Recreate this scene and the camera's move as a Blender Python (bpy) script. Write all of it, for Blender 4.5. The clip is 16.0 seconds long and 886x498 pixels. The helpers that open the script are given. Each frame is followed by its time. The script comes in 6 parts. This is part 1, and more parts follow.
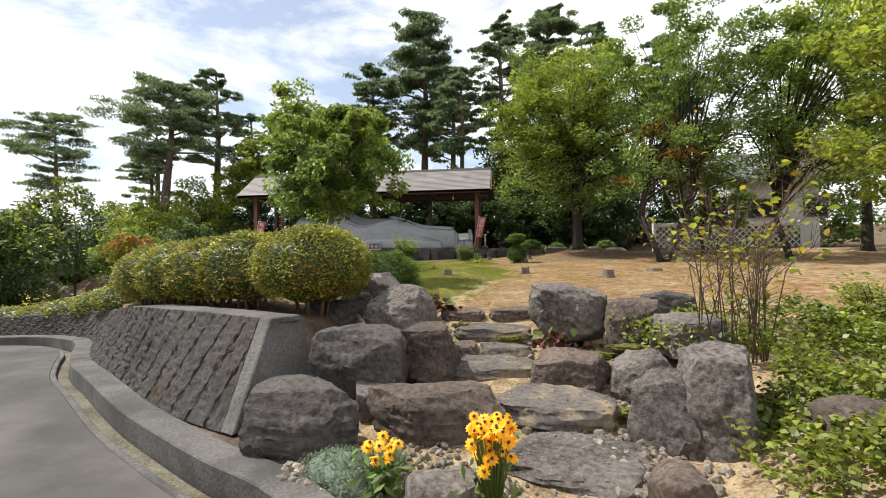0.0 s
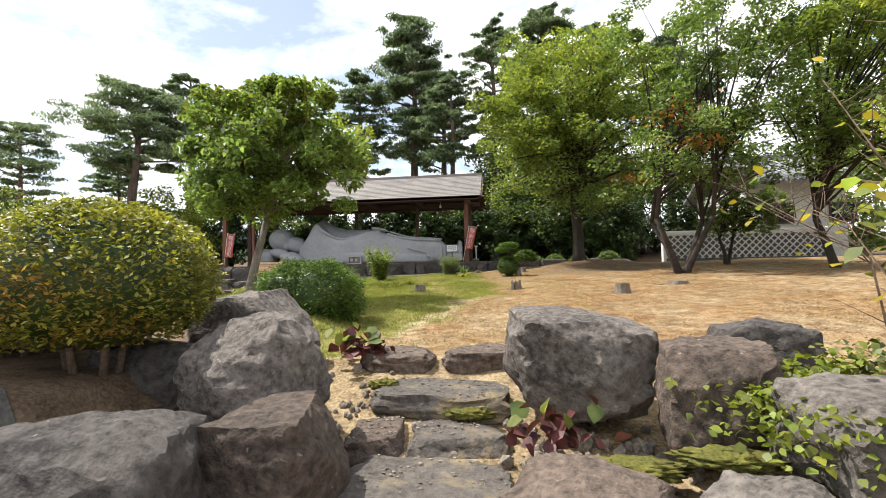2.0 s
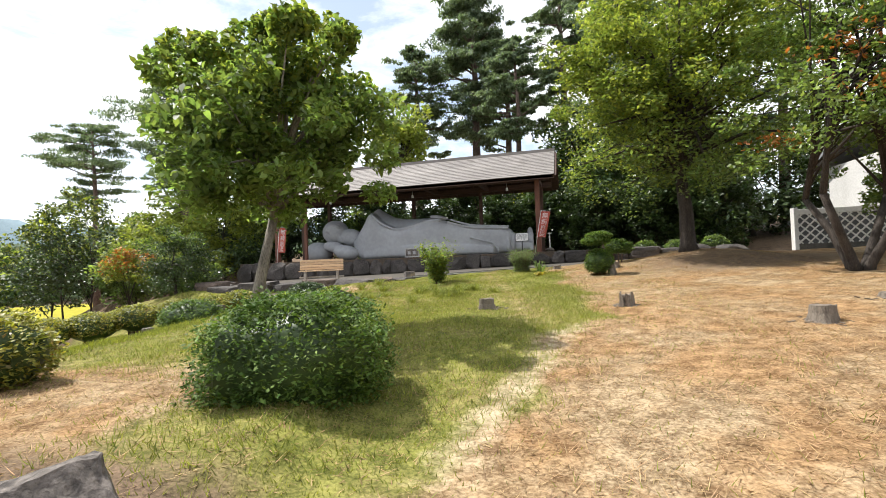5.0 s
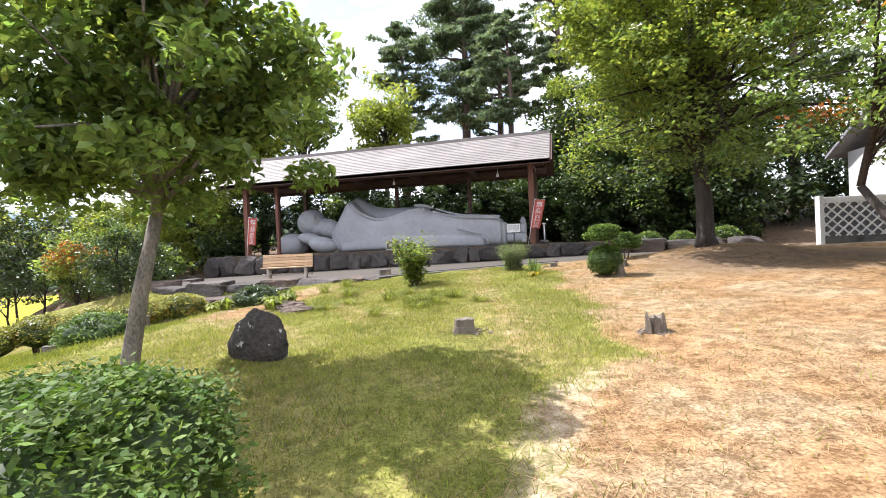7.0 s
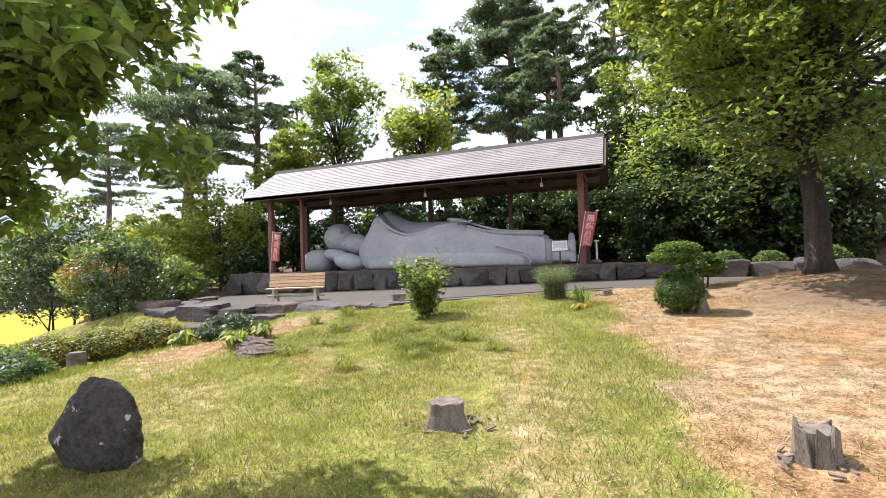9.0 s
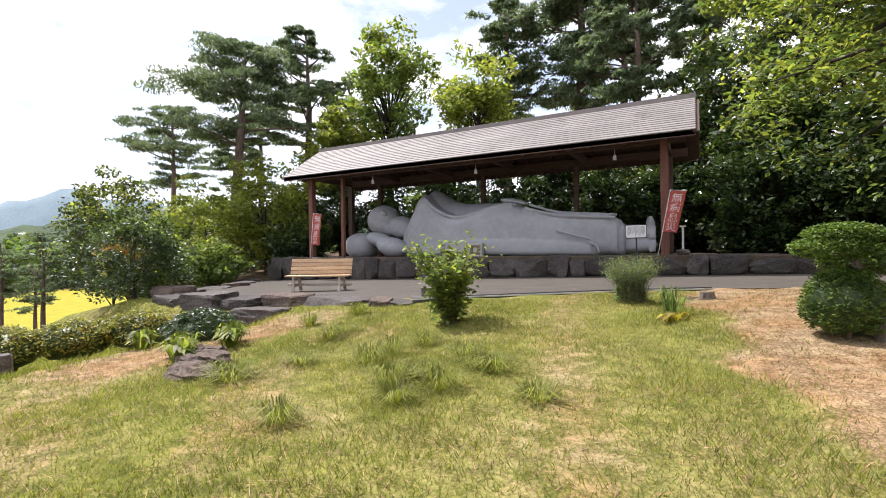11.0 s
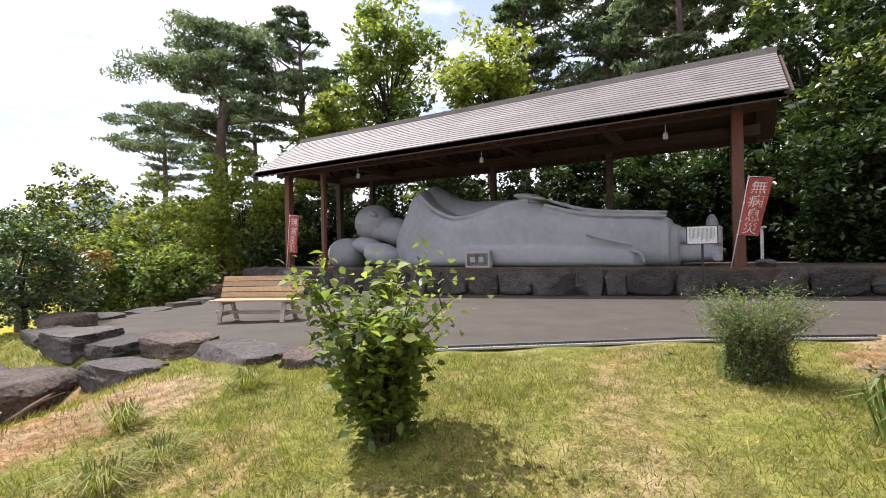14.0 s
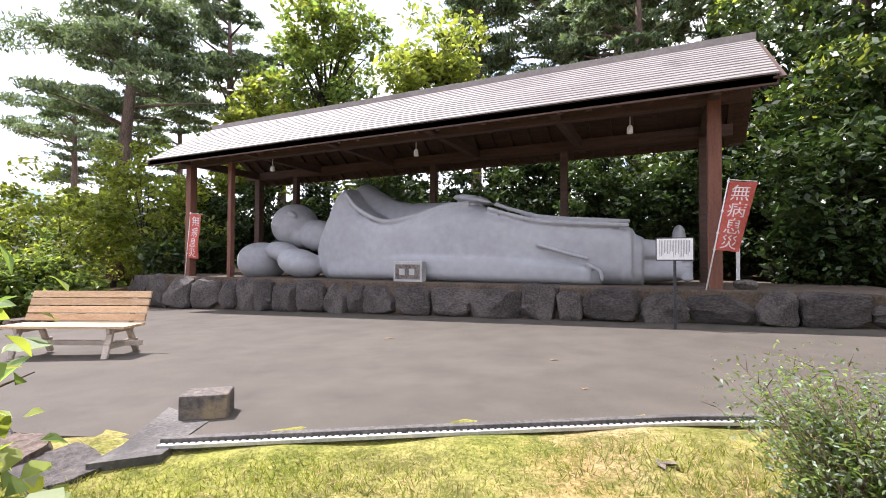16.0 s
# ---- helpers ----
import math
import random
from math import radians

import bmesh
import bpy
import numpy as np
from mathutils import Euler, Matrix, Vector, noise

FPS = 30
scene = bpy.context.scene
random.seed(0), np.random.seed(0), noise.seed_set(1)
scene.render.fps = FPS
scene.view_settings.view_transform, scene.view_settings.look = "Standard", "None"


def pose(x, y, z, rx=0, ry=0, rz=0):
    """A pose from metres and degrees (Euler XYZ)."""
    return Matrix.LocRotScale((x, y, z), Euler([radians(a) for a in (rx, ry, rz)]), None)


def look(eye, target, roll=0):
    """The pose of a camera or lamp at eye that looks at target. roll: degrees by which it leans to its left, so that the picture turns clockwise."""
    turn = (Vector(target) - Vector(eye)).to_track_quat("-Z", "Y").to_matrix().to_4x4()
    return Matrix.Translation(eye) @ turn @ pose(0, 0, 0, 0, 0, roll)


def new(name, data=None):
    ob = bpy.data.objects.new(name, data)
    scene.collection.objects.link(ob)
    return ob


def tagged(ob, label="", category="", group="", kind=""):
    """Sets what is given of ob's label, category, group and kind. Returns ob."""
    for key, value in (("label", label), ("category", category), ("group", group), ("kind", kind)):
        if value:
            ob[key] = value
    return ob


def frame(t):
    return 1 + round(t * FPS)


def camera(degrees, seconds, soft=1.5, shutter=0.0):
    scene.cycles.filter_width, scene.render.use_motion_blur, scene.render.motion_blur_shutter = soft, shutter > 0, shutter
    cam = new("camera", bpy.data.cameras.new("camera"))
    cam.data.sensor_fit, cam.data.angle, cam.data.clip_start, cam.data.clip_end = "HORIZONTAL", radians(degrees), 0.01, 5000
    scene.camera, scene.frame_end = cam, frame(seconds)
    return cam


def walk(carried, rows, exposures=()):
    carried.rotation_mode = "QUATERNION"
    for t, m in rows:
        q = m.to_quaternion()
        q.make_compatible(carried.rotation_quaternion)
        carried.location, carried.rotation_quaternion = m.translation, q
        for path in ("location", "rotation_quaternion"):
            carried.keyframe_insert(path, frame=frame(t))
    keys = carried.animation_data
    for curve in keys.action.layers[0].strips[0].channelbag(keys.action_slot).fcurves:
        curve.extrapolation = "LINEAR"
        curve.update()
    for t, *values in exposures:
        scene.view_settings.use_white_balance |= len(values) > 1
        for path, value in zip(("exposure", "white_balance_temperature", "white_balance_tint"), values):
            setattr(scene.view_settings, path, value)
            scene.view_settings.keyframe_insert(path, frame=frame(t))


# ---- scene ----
from mathutils.bvhtree import BVHTree
cam = camera(86.3, 16.0, soft=0.95)
PATH = [
    (0, (1.967, -30.325, 0.165), (1.7, -28.343, 0.193), -0.6),
    (0.5, (2.062, -29.607, 0.131), (1.811, -27.623, 0.154), -0.3),
    (1, (2.127, -28.849, 0.102), (1.873, -26.866, 0.167), -0.6),
    (1.5, (2.233, -28.108, 0.064), (1.978, -26.126, 0.146), -1.0),
    (2, (2.273, -27.281, 0.05), (2.015, -25.3, 0.144), -1.1),
    (2.5, (2.249, -26.58, 0.11), (1.969, -24.603, 0.223), -1.9),
    (3, (2.148, -26.073, 0.188), (1.737, -24.117, 0.265), -1.9),
    (3.5, (2.136, -25.489, 0.305), (1.713, -23.534, 0.341), -1.2),
    (4, (2.021, -25.023, 0.291), (1.516, -23.088, 0.335), -1.6),
    (4.5, (1.828, -24.506, 0.404), (1.299, -22.578, 0.448), -2.3),
    (7, (1.486, -21.595, 0.775), (0.984, -19.659, 0.756), -2.5),
    (7.5, (1.508, -20.959, 0.815), (1.022, -19.019, 0.823), -1.9),
    (8, (1.423, -20.23, 0.806), (0.837, -18.318, 0.824), -2.0),
    (8.5, (1.439, -19.465, 0.856), (0.795, -17.572, 0.906), -1.9),
    (9, (1.455, -18.758, 0.86), (0.752, -16.887, 0.918), -1.8),
    (11.5, (0.798, -15.368, 0.86), (-0.197, -13.633, 0.863), -0.5),
    (12, (0.595, -14.729, 0.849), (-0.449, -13.023, 0.868), -0.1),
    (12.5, (0.298, -14.156, 0.855), (-0.833, -12.507, 0.868), -0.1),
    (13, (0.05, -13.468, 0.914), (-1.113, -11.841, 0.927), -0.9),
    (13.5, (-0.136, -12.817, 0.972), (-1.244, -11.152, 1.0), -0.5),
    (14, (-0.313, -12.137, 1.083), (-1.338, -10.419, 1.1), -1.1),
    (14.5, (-0.484, -11.521, 1.108), (-1.428, -9.758, 1.119), -0.8),
    (15, (-0.669, -10.882, 1.146), (-1.583, -9.103, 1.156), -0.6),
    (15.5, (-0.708, -10.228, 1.148), (-1.57, -8.424, 1.193), -0.3),
    (16, (-0.847, -9.562, 1.149), (-1.709, -7.758, 1.199), 0.2),
]
walk(cam, [(t, look(eye, target, roll)) for t, eye, target, roll in PATH],
     [(0, 0.24, 6450, 9), (2.5, 0.56, 6450, 9), (4.5, 0.5, 6400, 9), (7, 1.02, 6050, 16), (9, 0.9, 6050, 17), (11.5, 0.45, 6250, 18), (12.5, 0.28, 6250, 18), (13.5, 0.34, 6250, 18), (15, 0.98, 6150, 20), (16, 1.12, 6150, 21)])

# ---- world, sun, exposure ----
SUN_DIR = Vector((-0.52, 0.09, 0.85)).normalized()
world = bpy.data.worlds.new("daylight")
scene.world = world
world.use_nodes = True
wn, wl = world.node_tree.nodes, world.node_tree.links
wn.clear()
w_out = wn.new("ShaderNodeOutputWorld")
w_bg = wn.new("ShaderNodeBackground")
sky = wn.new("ShaderNodeTexSky")
sky.sky_type, sky.sun_disc = "NISHITA", False
sky.sun_elevation, sky.sun_rotation = math.asin(SUN_DIR.z), math.atan2(SUN_DIR.x, SUN_DIR.y)
sky.air_density, sky.dust_density, sky.ozone_density = 1.0, 0.6, 1.0
w_co = wn.new("ShaderNodeTexCoord")
w_map = wn.new("ShaderNodeMapping")
w_map.inputs["Scale"].default_value = (1.0, 1.0, 2.6)
w_map.inputs["Location"].default_value = (0.35, 0.1, 0.2)
w_noise = wn.new("ShaderNodeTexNoise")
w_noise.inputs["Scale"].default_value, w_noise.inputs["Detail"].default_value = 2.6, 9
w_noise.inputs["Roughness"].default_value, w_noise.inputs["Distortion"].default_value = 0.62, 0.35
w_ramp = wn.new("ShaderNodeValToRGB")
w_ramp.color_ramp.elements[0].position, w_ramp.color_ramp.elements[1].position = 0.385, 0.55
w_ramp.color_ramp.elements[0].color = (0.26, 0.26, 0.26, 1)
w_mix = wn.new("ShaderNodeMix")
w_mix.data_type = "RGBA"
w_mix.inputs[7].default_value = (8.6, 8.6, 8.75, 1)
wl.new(w_co.outputs["Generated"], w_map.inputs["Vector"])
wl.new(w_map.outputs[0], w_noise.inputs["Vector"])
wl.new(w_noise.outputs["Fac"], w_ramp.inputs[0])
wl.new(w_ramp.outputs[0], w_mix.inputs[0])
wl.new(sky.outputs[0], w_mix.inputs[6])
wl.new(w_mix.outputs[2], w_bg.inputs[0])
w_bg.inputs[1].default_value = 0.127
wl.new(w_bg.outputs[0], w_out.inputs[0])
sun_data = bpy.data.lights.new("sun", "SUN")
sun_data.energy, sun_data.angle, sun_data.color = 5.0, radians(0.55), (1.0, 0.955, 0.88)
sun = new("sun", sun_data)
sun.matrix_world = look(SUN_DIR * 60, (0, 0, 0))

# ---- materials ----
RNG = np.random.default_rng(7)


def mat(name, dark, light, scale=3.0, fine=40.0, rough=0.85, bump=0.3, metal=0.0, third=None, third_scale=1.1, third_at=(0.58, 0.7),
        translucent=0.0, island=0.0, spec=0.4, stretch=(1, 1, 1), bump_scale=None, per_object=0.0, dist=0.02, tight=0.14, grain=0.55, frac=0.5):
    """Two colours mixed by broad and fine noise, a third in patches, relief from the fine noise."""
    m = bpy.data.materials.new(name)
    m.use_nodes = True
    n, l = m.node_tree.nodes, m.node_tree.links
    b = n["Principled BSDF"]
    b.inputs["Roughness"].default_value, b.inputs["Metallic"].default_value = rough, metal
    b.inputs["Specular IOR Level"].default_value = spec
    co = n.new("ShaderNodeTexCoord")
    mp = n.new("ShaderNodeMapping")
    mp.inputs["Scale"].default_value = stretch
    l.new(co.outputs["Object"], mp.inputs["Vector"])
    broad, small = n.new("ShaderNodeTexNoise"), n.new("ShaderNodeTexNoise")
    broad.inputs["Scale"].default_value, broad.inputs["Detail"].default_value = scale, 5
    small.inputs["Scale"].default_value, small.inputs["Detail"].default_value = fine, 6
    small.inputs["Roughness"].default_value = frac
    l.new(mp.outputs[0], broad.inputs["Vector"])
    l.new(mp.outputs[0], small.inputs["Vector"])
    add = n.new("ShaderNodeMath")
    add.operation = "MULTIPLY_ADD"
    add.inputs[1].default_value = grain
    l.new(small.outputs["Fac"], add.inputs[0])
    half = n.new("ShaderNodeMath")
    half.operation = "MULTIPLY"
    half.inputs[1].default_value = 1 - grain
    l.new(broad.outputs["Fac"], half.inputs[0])
    l.new(half.outputs[0], add.inputs[2])
    ramp = n.new("ShaderNodeValToRGB")
    ramp.color_ramp.elements[0].position, ramp.color_ramp.elements[1].position = 0.5 - tight, 0.5 + tight
    ramp.color_ramp.elements[0].color, ramp.color_ramp.elements[1].color = (*dark, 1), (*light, 1)
    l.new(add.outputs[0], ramp.inputs[0])
    colour = ramp.outputs[0]
    if third:
        pn = n.new("ShaderNodeTexNoise")
        pn.inputs["Scale"].default_value, pn.inputs["Detail"].default_value, pn.inputs["Roughness"].default_value = third_scale, 8, 0.65
        l.new(mp.outputs[0], pn.inputs["Vector"])
        pr = n.new("ShaderNodeValToRGB")
        pr.color_ramp.elements[0].position, pr.color_ramp.elements[1].position = third_at
        l.new(pn.outputs["Fac"], pr.inputs[0])
        mx = n.new("ShaderNodeMix")
        mx.data_type = "RGBA"
        mx.inputs[7].default_value = (*third, 1)
        l.new(pr.outputs[0], mx.inputs[0])
        l.new(colour, mx.inputs[6])
        colour = mx.outputs[2]
    if island or per_object:
        hue = n.new("ShaderNodeHueSaturation")
        src = n.new("ShaderNodeNewGeometry").outputs["Random Per Island"] if island else n.new("ShaderNodeObjectInfo").outputs["Random"]
        amount = island or per_object
        mr = n.new("ShaderNodeMapRange")
        mr.inputs["To Min"].default_value, mr.inputs["To Max"].default_value = 1 - amount, 1 + amount
        l.new(src, mr.inputs["Value"])
        l.new(mr.outputs[0], hue.inputs["Value"])
        if island:
            mh = n.new("ShaderNodeMapRange")
            mh.inputs["To Min"].default_value, mh.inputs["To Max"].default_value = 0.5 - 0.045 * amount, 0.5 + 0.03 * amount
            mul = n.new("ShaderNodeMath")
            mul.operation = "FRACT"
            m7 = n.new("ShaderNodeMath")
            m7.operation = "MULTIPLY"
            m7.inputs[1].default_value = 7.31
            l.new(src, m7.inputs[0])
            l.new(m7.outputs[0], mul.inputs[0])
            l.new(mul.outputs[0], mh.inputs["Value"])
            l.new(mh.outputs[0], hue.inputs["Hue"])
        l.new(colour, hue.inputs["Color"])
        colour = hue.outputs[0]
    l.new(colour, b.inputs["Base Color"])
    if bump:
        bp = n.new("ShaderNodeBump")
        bp.inputs["Strength"].default_value, bp.inputs["Distance"].default_value = bump, dist
        l.new(add.outputs[0], bp.inputs["Height"])
        l.new(bp.outputs[0], b.inputs["Normal"])
    if translucent:
        tr = n.new("ShaderNodeBsdfTranslucent")
        ms = n.new("ShaderNodeMixShader")
        bright = n.new("ShaderNodeMix")
        bright.data_type, bright.blend_type = "RGBA", "MULTIPLY"
        bright.inputs[0].default_value = 1.0
        bright.inputs[7].default_value = (2.25, 2.35, 1.3, 1)
        l.new(colour, bright.inputs[6])
        l.new(bright.outputs[2], tr.inputs[0])
        ms.inputs[0].default_value = translucent
        l.new(b.outputs[0], ms.inputs[1])
        l.new(tr.outputs[0], ms.inputs[2])
        l.new(ms.outputs[0], n["Material Output"].inputs[0])
    return m


M_ROCK = mat("weathered_rock", (0.046, 0.039, 0.035), (0.235, 0.203, 0.178), 1.6, 20, 0.92, 1.0, third=(0.33, 0.31, 0.28), third_scale=16, third_at=(0.65, 0.72), per_object=0.2, dist=0.045, tight=0.12, grain=0.6, frac=0.66)
M_ROCK_BROWN = mat("brown_rock", (0.037, 0.028, 0.023), (0.185, 0.137, 0.108), 1.6, 20, 0.92, 1.0, third=(0.31, 0.28, 0.24), third_scale=16, third_at=(0.66, 0.72), per_object=0.18, dist=0.045, tight=0.12, grain=0.6, frac=0.66)
M_ROCK_DARK = mat("dark_rock", (0.028, 0.024, 0.022), (0.13, 0.112, 0.1), 1.5, 20, 0.85, 1.0, third=(0.26, 0.25, 0.235), third_scale=16, third_at=(0.66, 0.72), per_object=0.25, dist=0.045, tight=0.12, grain=0.6, frac=0.66)
M_STEP = mat("step_stone", (0.062, 0.053, 0.047), (0.215, 0.187, 0.162), 1.7, 20, 0.9, 0.9, third=(0.33, 0.255, 0.15), third_scale=2.2, third_at=(0.5, 0.64), per_object=0.12, dist=0.05, frac=0.74, grain=0.7)
M_ROCK_LICHEN = mat("lichened_dark_rock", (0.022, 0.019, 0.017), (0.11, 0.092, 0.08), 1.5, 20, 0.9, 1.0, third=(0.5, 0.5, 0.46), third_scale=5.5, third_at=(0.62, 0.65), dist=0.045, tight=0.12, grain=0.6, frac=0.66)
M_MOSS = mat("moss", (0.055, 0.06, 0.012), (0.17, 0.155, 0.03), 8, 60, 1.0, 0.8)
M_PEBBLE = mat("pebble", (0.1, 0.08, 0.06), (0.32, 0.275, 0.22), 4, 30, 0.9, 0.3, island=0.3)
M_ASPHALT = mat('asphalt', (0.062, 0.054, 0.044), (0.1, 0.087, 0.071), 1.6, 150, 0.9, 0.5, third=(0.1, 0.089, 0.073), third_scale=1.3, third_at=(0.52, 0.8), dist=0.006, spec=0.25)
M_ROAD = mat('road_asphalt', (0.04, 0.036, 0.032), (0.09, 0.082, 0.075), 1.2, 130, 0.85, 0.35, third=(0.165, 0.15, 0.14), third_scale=0.4, third_at=(0.45, 0.8), dist=0.006, spec=0.3)
M_CONCRETE = mat('weathered_concrete', (0.055, 0.051, 0.047), (0.158, 0.147, 0.133), 1.3, 35, 0.92, 0.5, third=(0.05, 0.046, 0.042), third_scale=1.5, third_at=(0.48, 0.68))
M_GUTTER = mat("mossy_gutter_concrete", (0.05, 0.045, 0.03), (0.2, 0.18, 0.13), 2.0, 40, 0.95, 0.6, third=(0.085, 0.08, 0.03), third_scale=1.6, third_at=(0.55, 0.66))
M_BLOCK = mat('rough_concrete_block', (0.034, 0.031, 0.029), (0.125, 0.115, 0.106), 1.6, 16, 0.95, 1.0, third=(0.085, 0.062, 0.042), third_scale=1.4, third_at=(0.52, 0.68), per_object=0.06, dist=0.09, tight=0.13, frac=0.75, grain=0.7)
M_JOINT = mat("dark_joint", (0.026, 0.024, 0.022), (0.07, 0.064, 0.058), 3, 30, 1.0, 0.3)
M_STATUE = mat('pale_painted_concrete', (0.32, 0.328, 0.343), (0.395, 0.403, 0.418), 0.7, 5, 0.8, 0.05, third=(0.29, 0.292, 0.288), third_scale=0.5, third_at=(0.5, 0.85))
M_ROOF = mat("pale_brown_roof_metal", (0.165, 0.148, 0.136), (0.245, 0.222, 0.204), 0.7, 14, 0.6, 0.06, third=(0.15, 0.132, 0.12), third_scale=0.6, stretch=(1, 1, 1), per_object=0.12)
M_WOOD_RED = mat("reddish_brown_timber", (0.112, 0.044, 0.028), (0.208, 0.092, 0.060), 2, 30, 0.7, 0.25, stretch=(6, 6, 0.6))
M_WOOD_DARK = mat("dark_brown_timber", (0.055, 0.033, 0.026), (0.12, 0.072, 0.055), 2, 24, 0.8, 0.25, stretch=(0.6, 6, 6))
M_BENCH = mat("pale_weathered_pine", (0.36, 0.23, 0.12), (0.62, 0.44, 0.27), 2.2, 26, 0.75, 0.25, stretch=(0.7, 7, 7), per_object=0.12)
M_BENCH_GREY = mat("greyed_bench_timber", (0.28, 0.23, 0.18), (0.52, 0.45, 0.37), 2.2, 26, 0.8, 0.25, stretch=(2, 2, 2), per_object=0.12)
M_BARK = mat("grey_brown_bark", (0.02, 0.016, 0.013), (0.075, 0.06, 0.05), 3, 22, 0.95, 1.0, stretch=(3, 3, 0.7), dist=0.04)
M_BARK_PALE = mat("pale_bark", (0.10, 0.088, 0.07), (0.30, 0.265, 0.22), 3, 26, 0.95, 0.6, stretch=(2, 2, 0.8))
M_BARK_PINE = mat("pine_bark", (0.055, 0.04, 0.034), (0.21, 0.15, 0.12), 2, 12, 0.95, 1.0, stretch=(2, 2, 0.7), dist=0.05)
M_TWIG = mat("brown_twig", (0.06, 0.04, 0.028), (0.19, 0.13, 0.09), 5, 40, 0.9, 0.2)
M_STUMP = mat("grey_dead_wood", (0.075, 0.060, 0.046), (0.247, 0.210, 0.169), 3, 40, 0.95, 0.7, stretch=(5, 5, 0.8))
M_LEAF = mat("broad_green_leaf", (0.06, 0.098, 0.03), (0.165, 0.222, 0.064), 0.9, 8, 0.5, 0, translucent=0.46, island=0.45)
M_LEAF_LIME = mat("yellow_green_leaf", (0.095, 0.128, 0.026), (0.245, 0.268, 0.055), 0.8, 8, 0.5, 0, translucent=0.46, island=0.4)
M_LEAF_GOLD = mat("golden_leaf", (0.16, 0.13, 0.012), (0.36, 0.29, 0.03), 1.2, 8, 0.5, 0, translucent=0.36, island=0.4)
M_LEAF_ORANGE = mat("orange_autumn_leaf", (0.20, 0.075, 0.015), (0.40, 0.16, 0.04), 1.2, 8, 0.55, 0, translucent=0.3, island=0.35)
# Dark leaves, also used as shade in the back woods, thicket and bush cores.
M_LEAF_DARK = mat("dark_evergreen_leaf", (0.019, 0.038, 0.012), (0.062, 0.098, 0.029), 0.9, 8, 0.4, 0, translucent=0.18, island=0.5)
M_LEAF_MID = mat("mid_green_leaf", (0.058, 0.098, 0.03), (0.162, 0.218, 0.06), 0.5, 8, 0.5, 0, translucent=0.38, island=0.5)
# Needle green is lifted and blued to carry distance haze.
M_NEEDLE = mat("pine_needle", (0.058, 0.086, 0.058), (0.165, 0.215, 0.13), 0.5, 6, 0.6, 0, translucent=0.3, island=0.45)
M_AZALEA = mat("azalea_leaf", (0.075, 0.095, 0.016), (0.33, 0.31, 0.05), 1.1, 8, 0.5, 0, translucent=0.25, island=0.5, third=(0.32, 0.17, 0.04), third_scale=1.6, third_at=(0.54, 0.66))
M_BOX = mat("boxwood_leaf", (0.036, 0.072, 0.015), (0.125, 0.19, 0.038), 1.5, 8, 0.6, 0, translucent=0.2, island=0.5, spec=0.2)
M_IVY = mat("ivy_leaf", (0.03, 0.056, 0.01), (0.225, 0.255, 0.036), 1.2, 8, 0.45, 0, translucent=0.25, island=0.5)
M_SILVER = mat("silver_grey_foliage", (0.09, 0.12, 0.085), (0.22, 0.27, 0.20), 3, 12, 0.7, 0, translucent=0.15, island=0.35)
M_PURPLE = mat("dark_red_bergenia_leaf", (0.035, 0.012, 0.012), (0.16, 0.06, 0.05), 5, 12, 0.45, 0, translucent=0.1, island=0.5)
M_GRASS = mat("lawn_blade", (0.105, 0.13, 0.02), (0.23, 0.24, 0.046), 0.7, 8, 0.6, 0, translucent=0.3, island=0.45)
M_STRAW = mat("dry_straw", (0.217, 0.133, 0.061), (0.405, 0.282, 0.151), 0.8, 8, 0.8, 0, translucent=0.12, island=0.4)
M_FLOWER = mat("orange_yellow_petal", (0.74, 0.30, 0.004), (0.92, 0.5, 0.008), 6, 14, 0.6, 0, translucent=0.2, island=0.25)
M_FLOWER_EYE = mat("brown_flower_eye", (0.05, 0.02, 0.01), (0.12, 0.05, 0.02), 9, 40, 0.8, 0.2)
M_RED = mat("faded_red_banner_cloth", (0.38, 0.07, 0.055), (0.55, 0.13, 0.10), 2.5, 30, 0.8, 0.15, translucent=0.12)
M_WHITE = mat("white_paint", (0.66, 0.66, 0.65), (0.82, 0.82, 0.80), 3, 20, 0.6, 0.05)
M_LETTER = mat("grey_print", (0.20, 0.20, 0.22), (0.32, 0.32, 0.33), 3, 20, 0.7, 0)
M_BANNER_WHITE = mat("faded_white_print", (0.62, 0.52, 0.50), (0.8, 0.72, 0.70), 3, 20, 0.8, 0)
M_DARK_METAL = mat("dark_painted_steel", (0.02, 0.02, 0.022), (0.06, 0.06, 0.065), 3, 30, 0.5, 0.05, metal=0.3)
M_GRATE = mat("galvanised_steel", (0.35, 0.35, 0.34), (0.58, 0.57, 0.55), 3, 30, 0.5, 0.1, metal=0.5)
M_STONE_PALE = mat("pale_cut_granite", (0.30, 0.30, 0.29), (0.48, 0.47, 0.45), 4, 60, 0.8, 0.15)
M_PLASTER = mat("white_plaster", (0.5, 0.49, 0.47), (0.66, 0.65, 0.63), 0.8, 12, 0.9, 0.1)
M_SLATE = mat("dark_wall_tile", (0.05, 0.052, 0.058), (0.12, 0.122, 0.13), 2, 14, 0.6, 0.15)
M_TILE = mat("grey_roof_tile", (0.16, 0.165, 0.175), (0.34, 0.345, 0.36), 1.5, 16, 0.45, 0.15, per_object=0.12)
M_SOIL = mat("dark_leaf_litter_soil", (0.045, 0.034, 0.025), (0.14, 0.105, 0.075), 2, 25, 1.0, 0.8)
# Aerial haze is put into this pale blue-grey hill colour.
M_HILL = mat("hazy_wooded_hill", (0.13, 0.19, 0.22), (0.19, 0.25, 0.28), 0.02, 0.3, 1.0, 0)
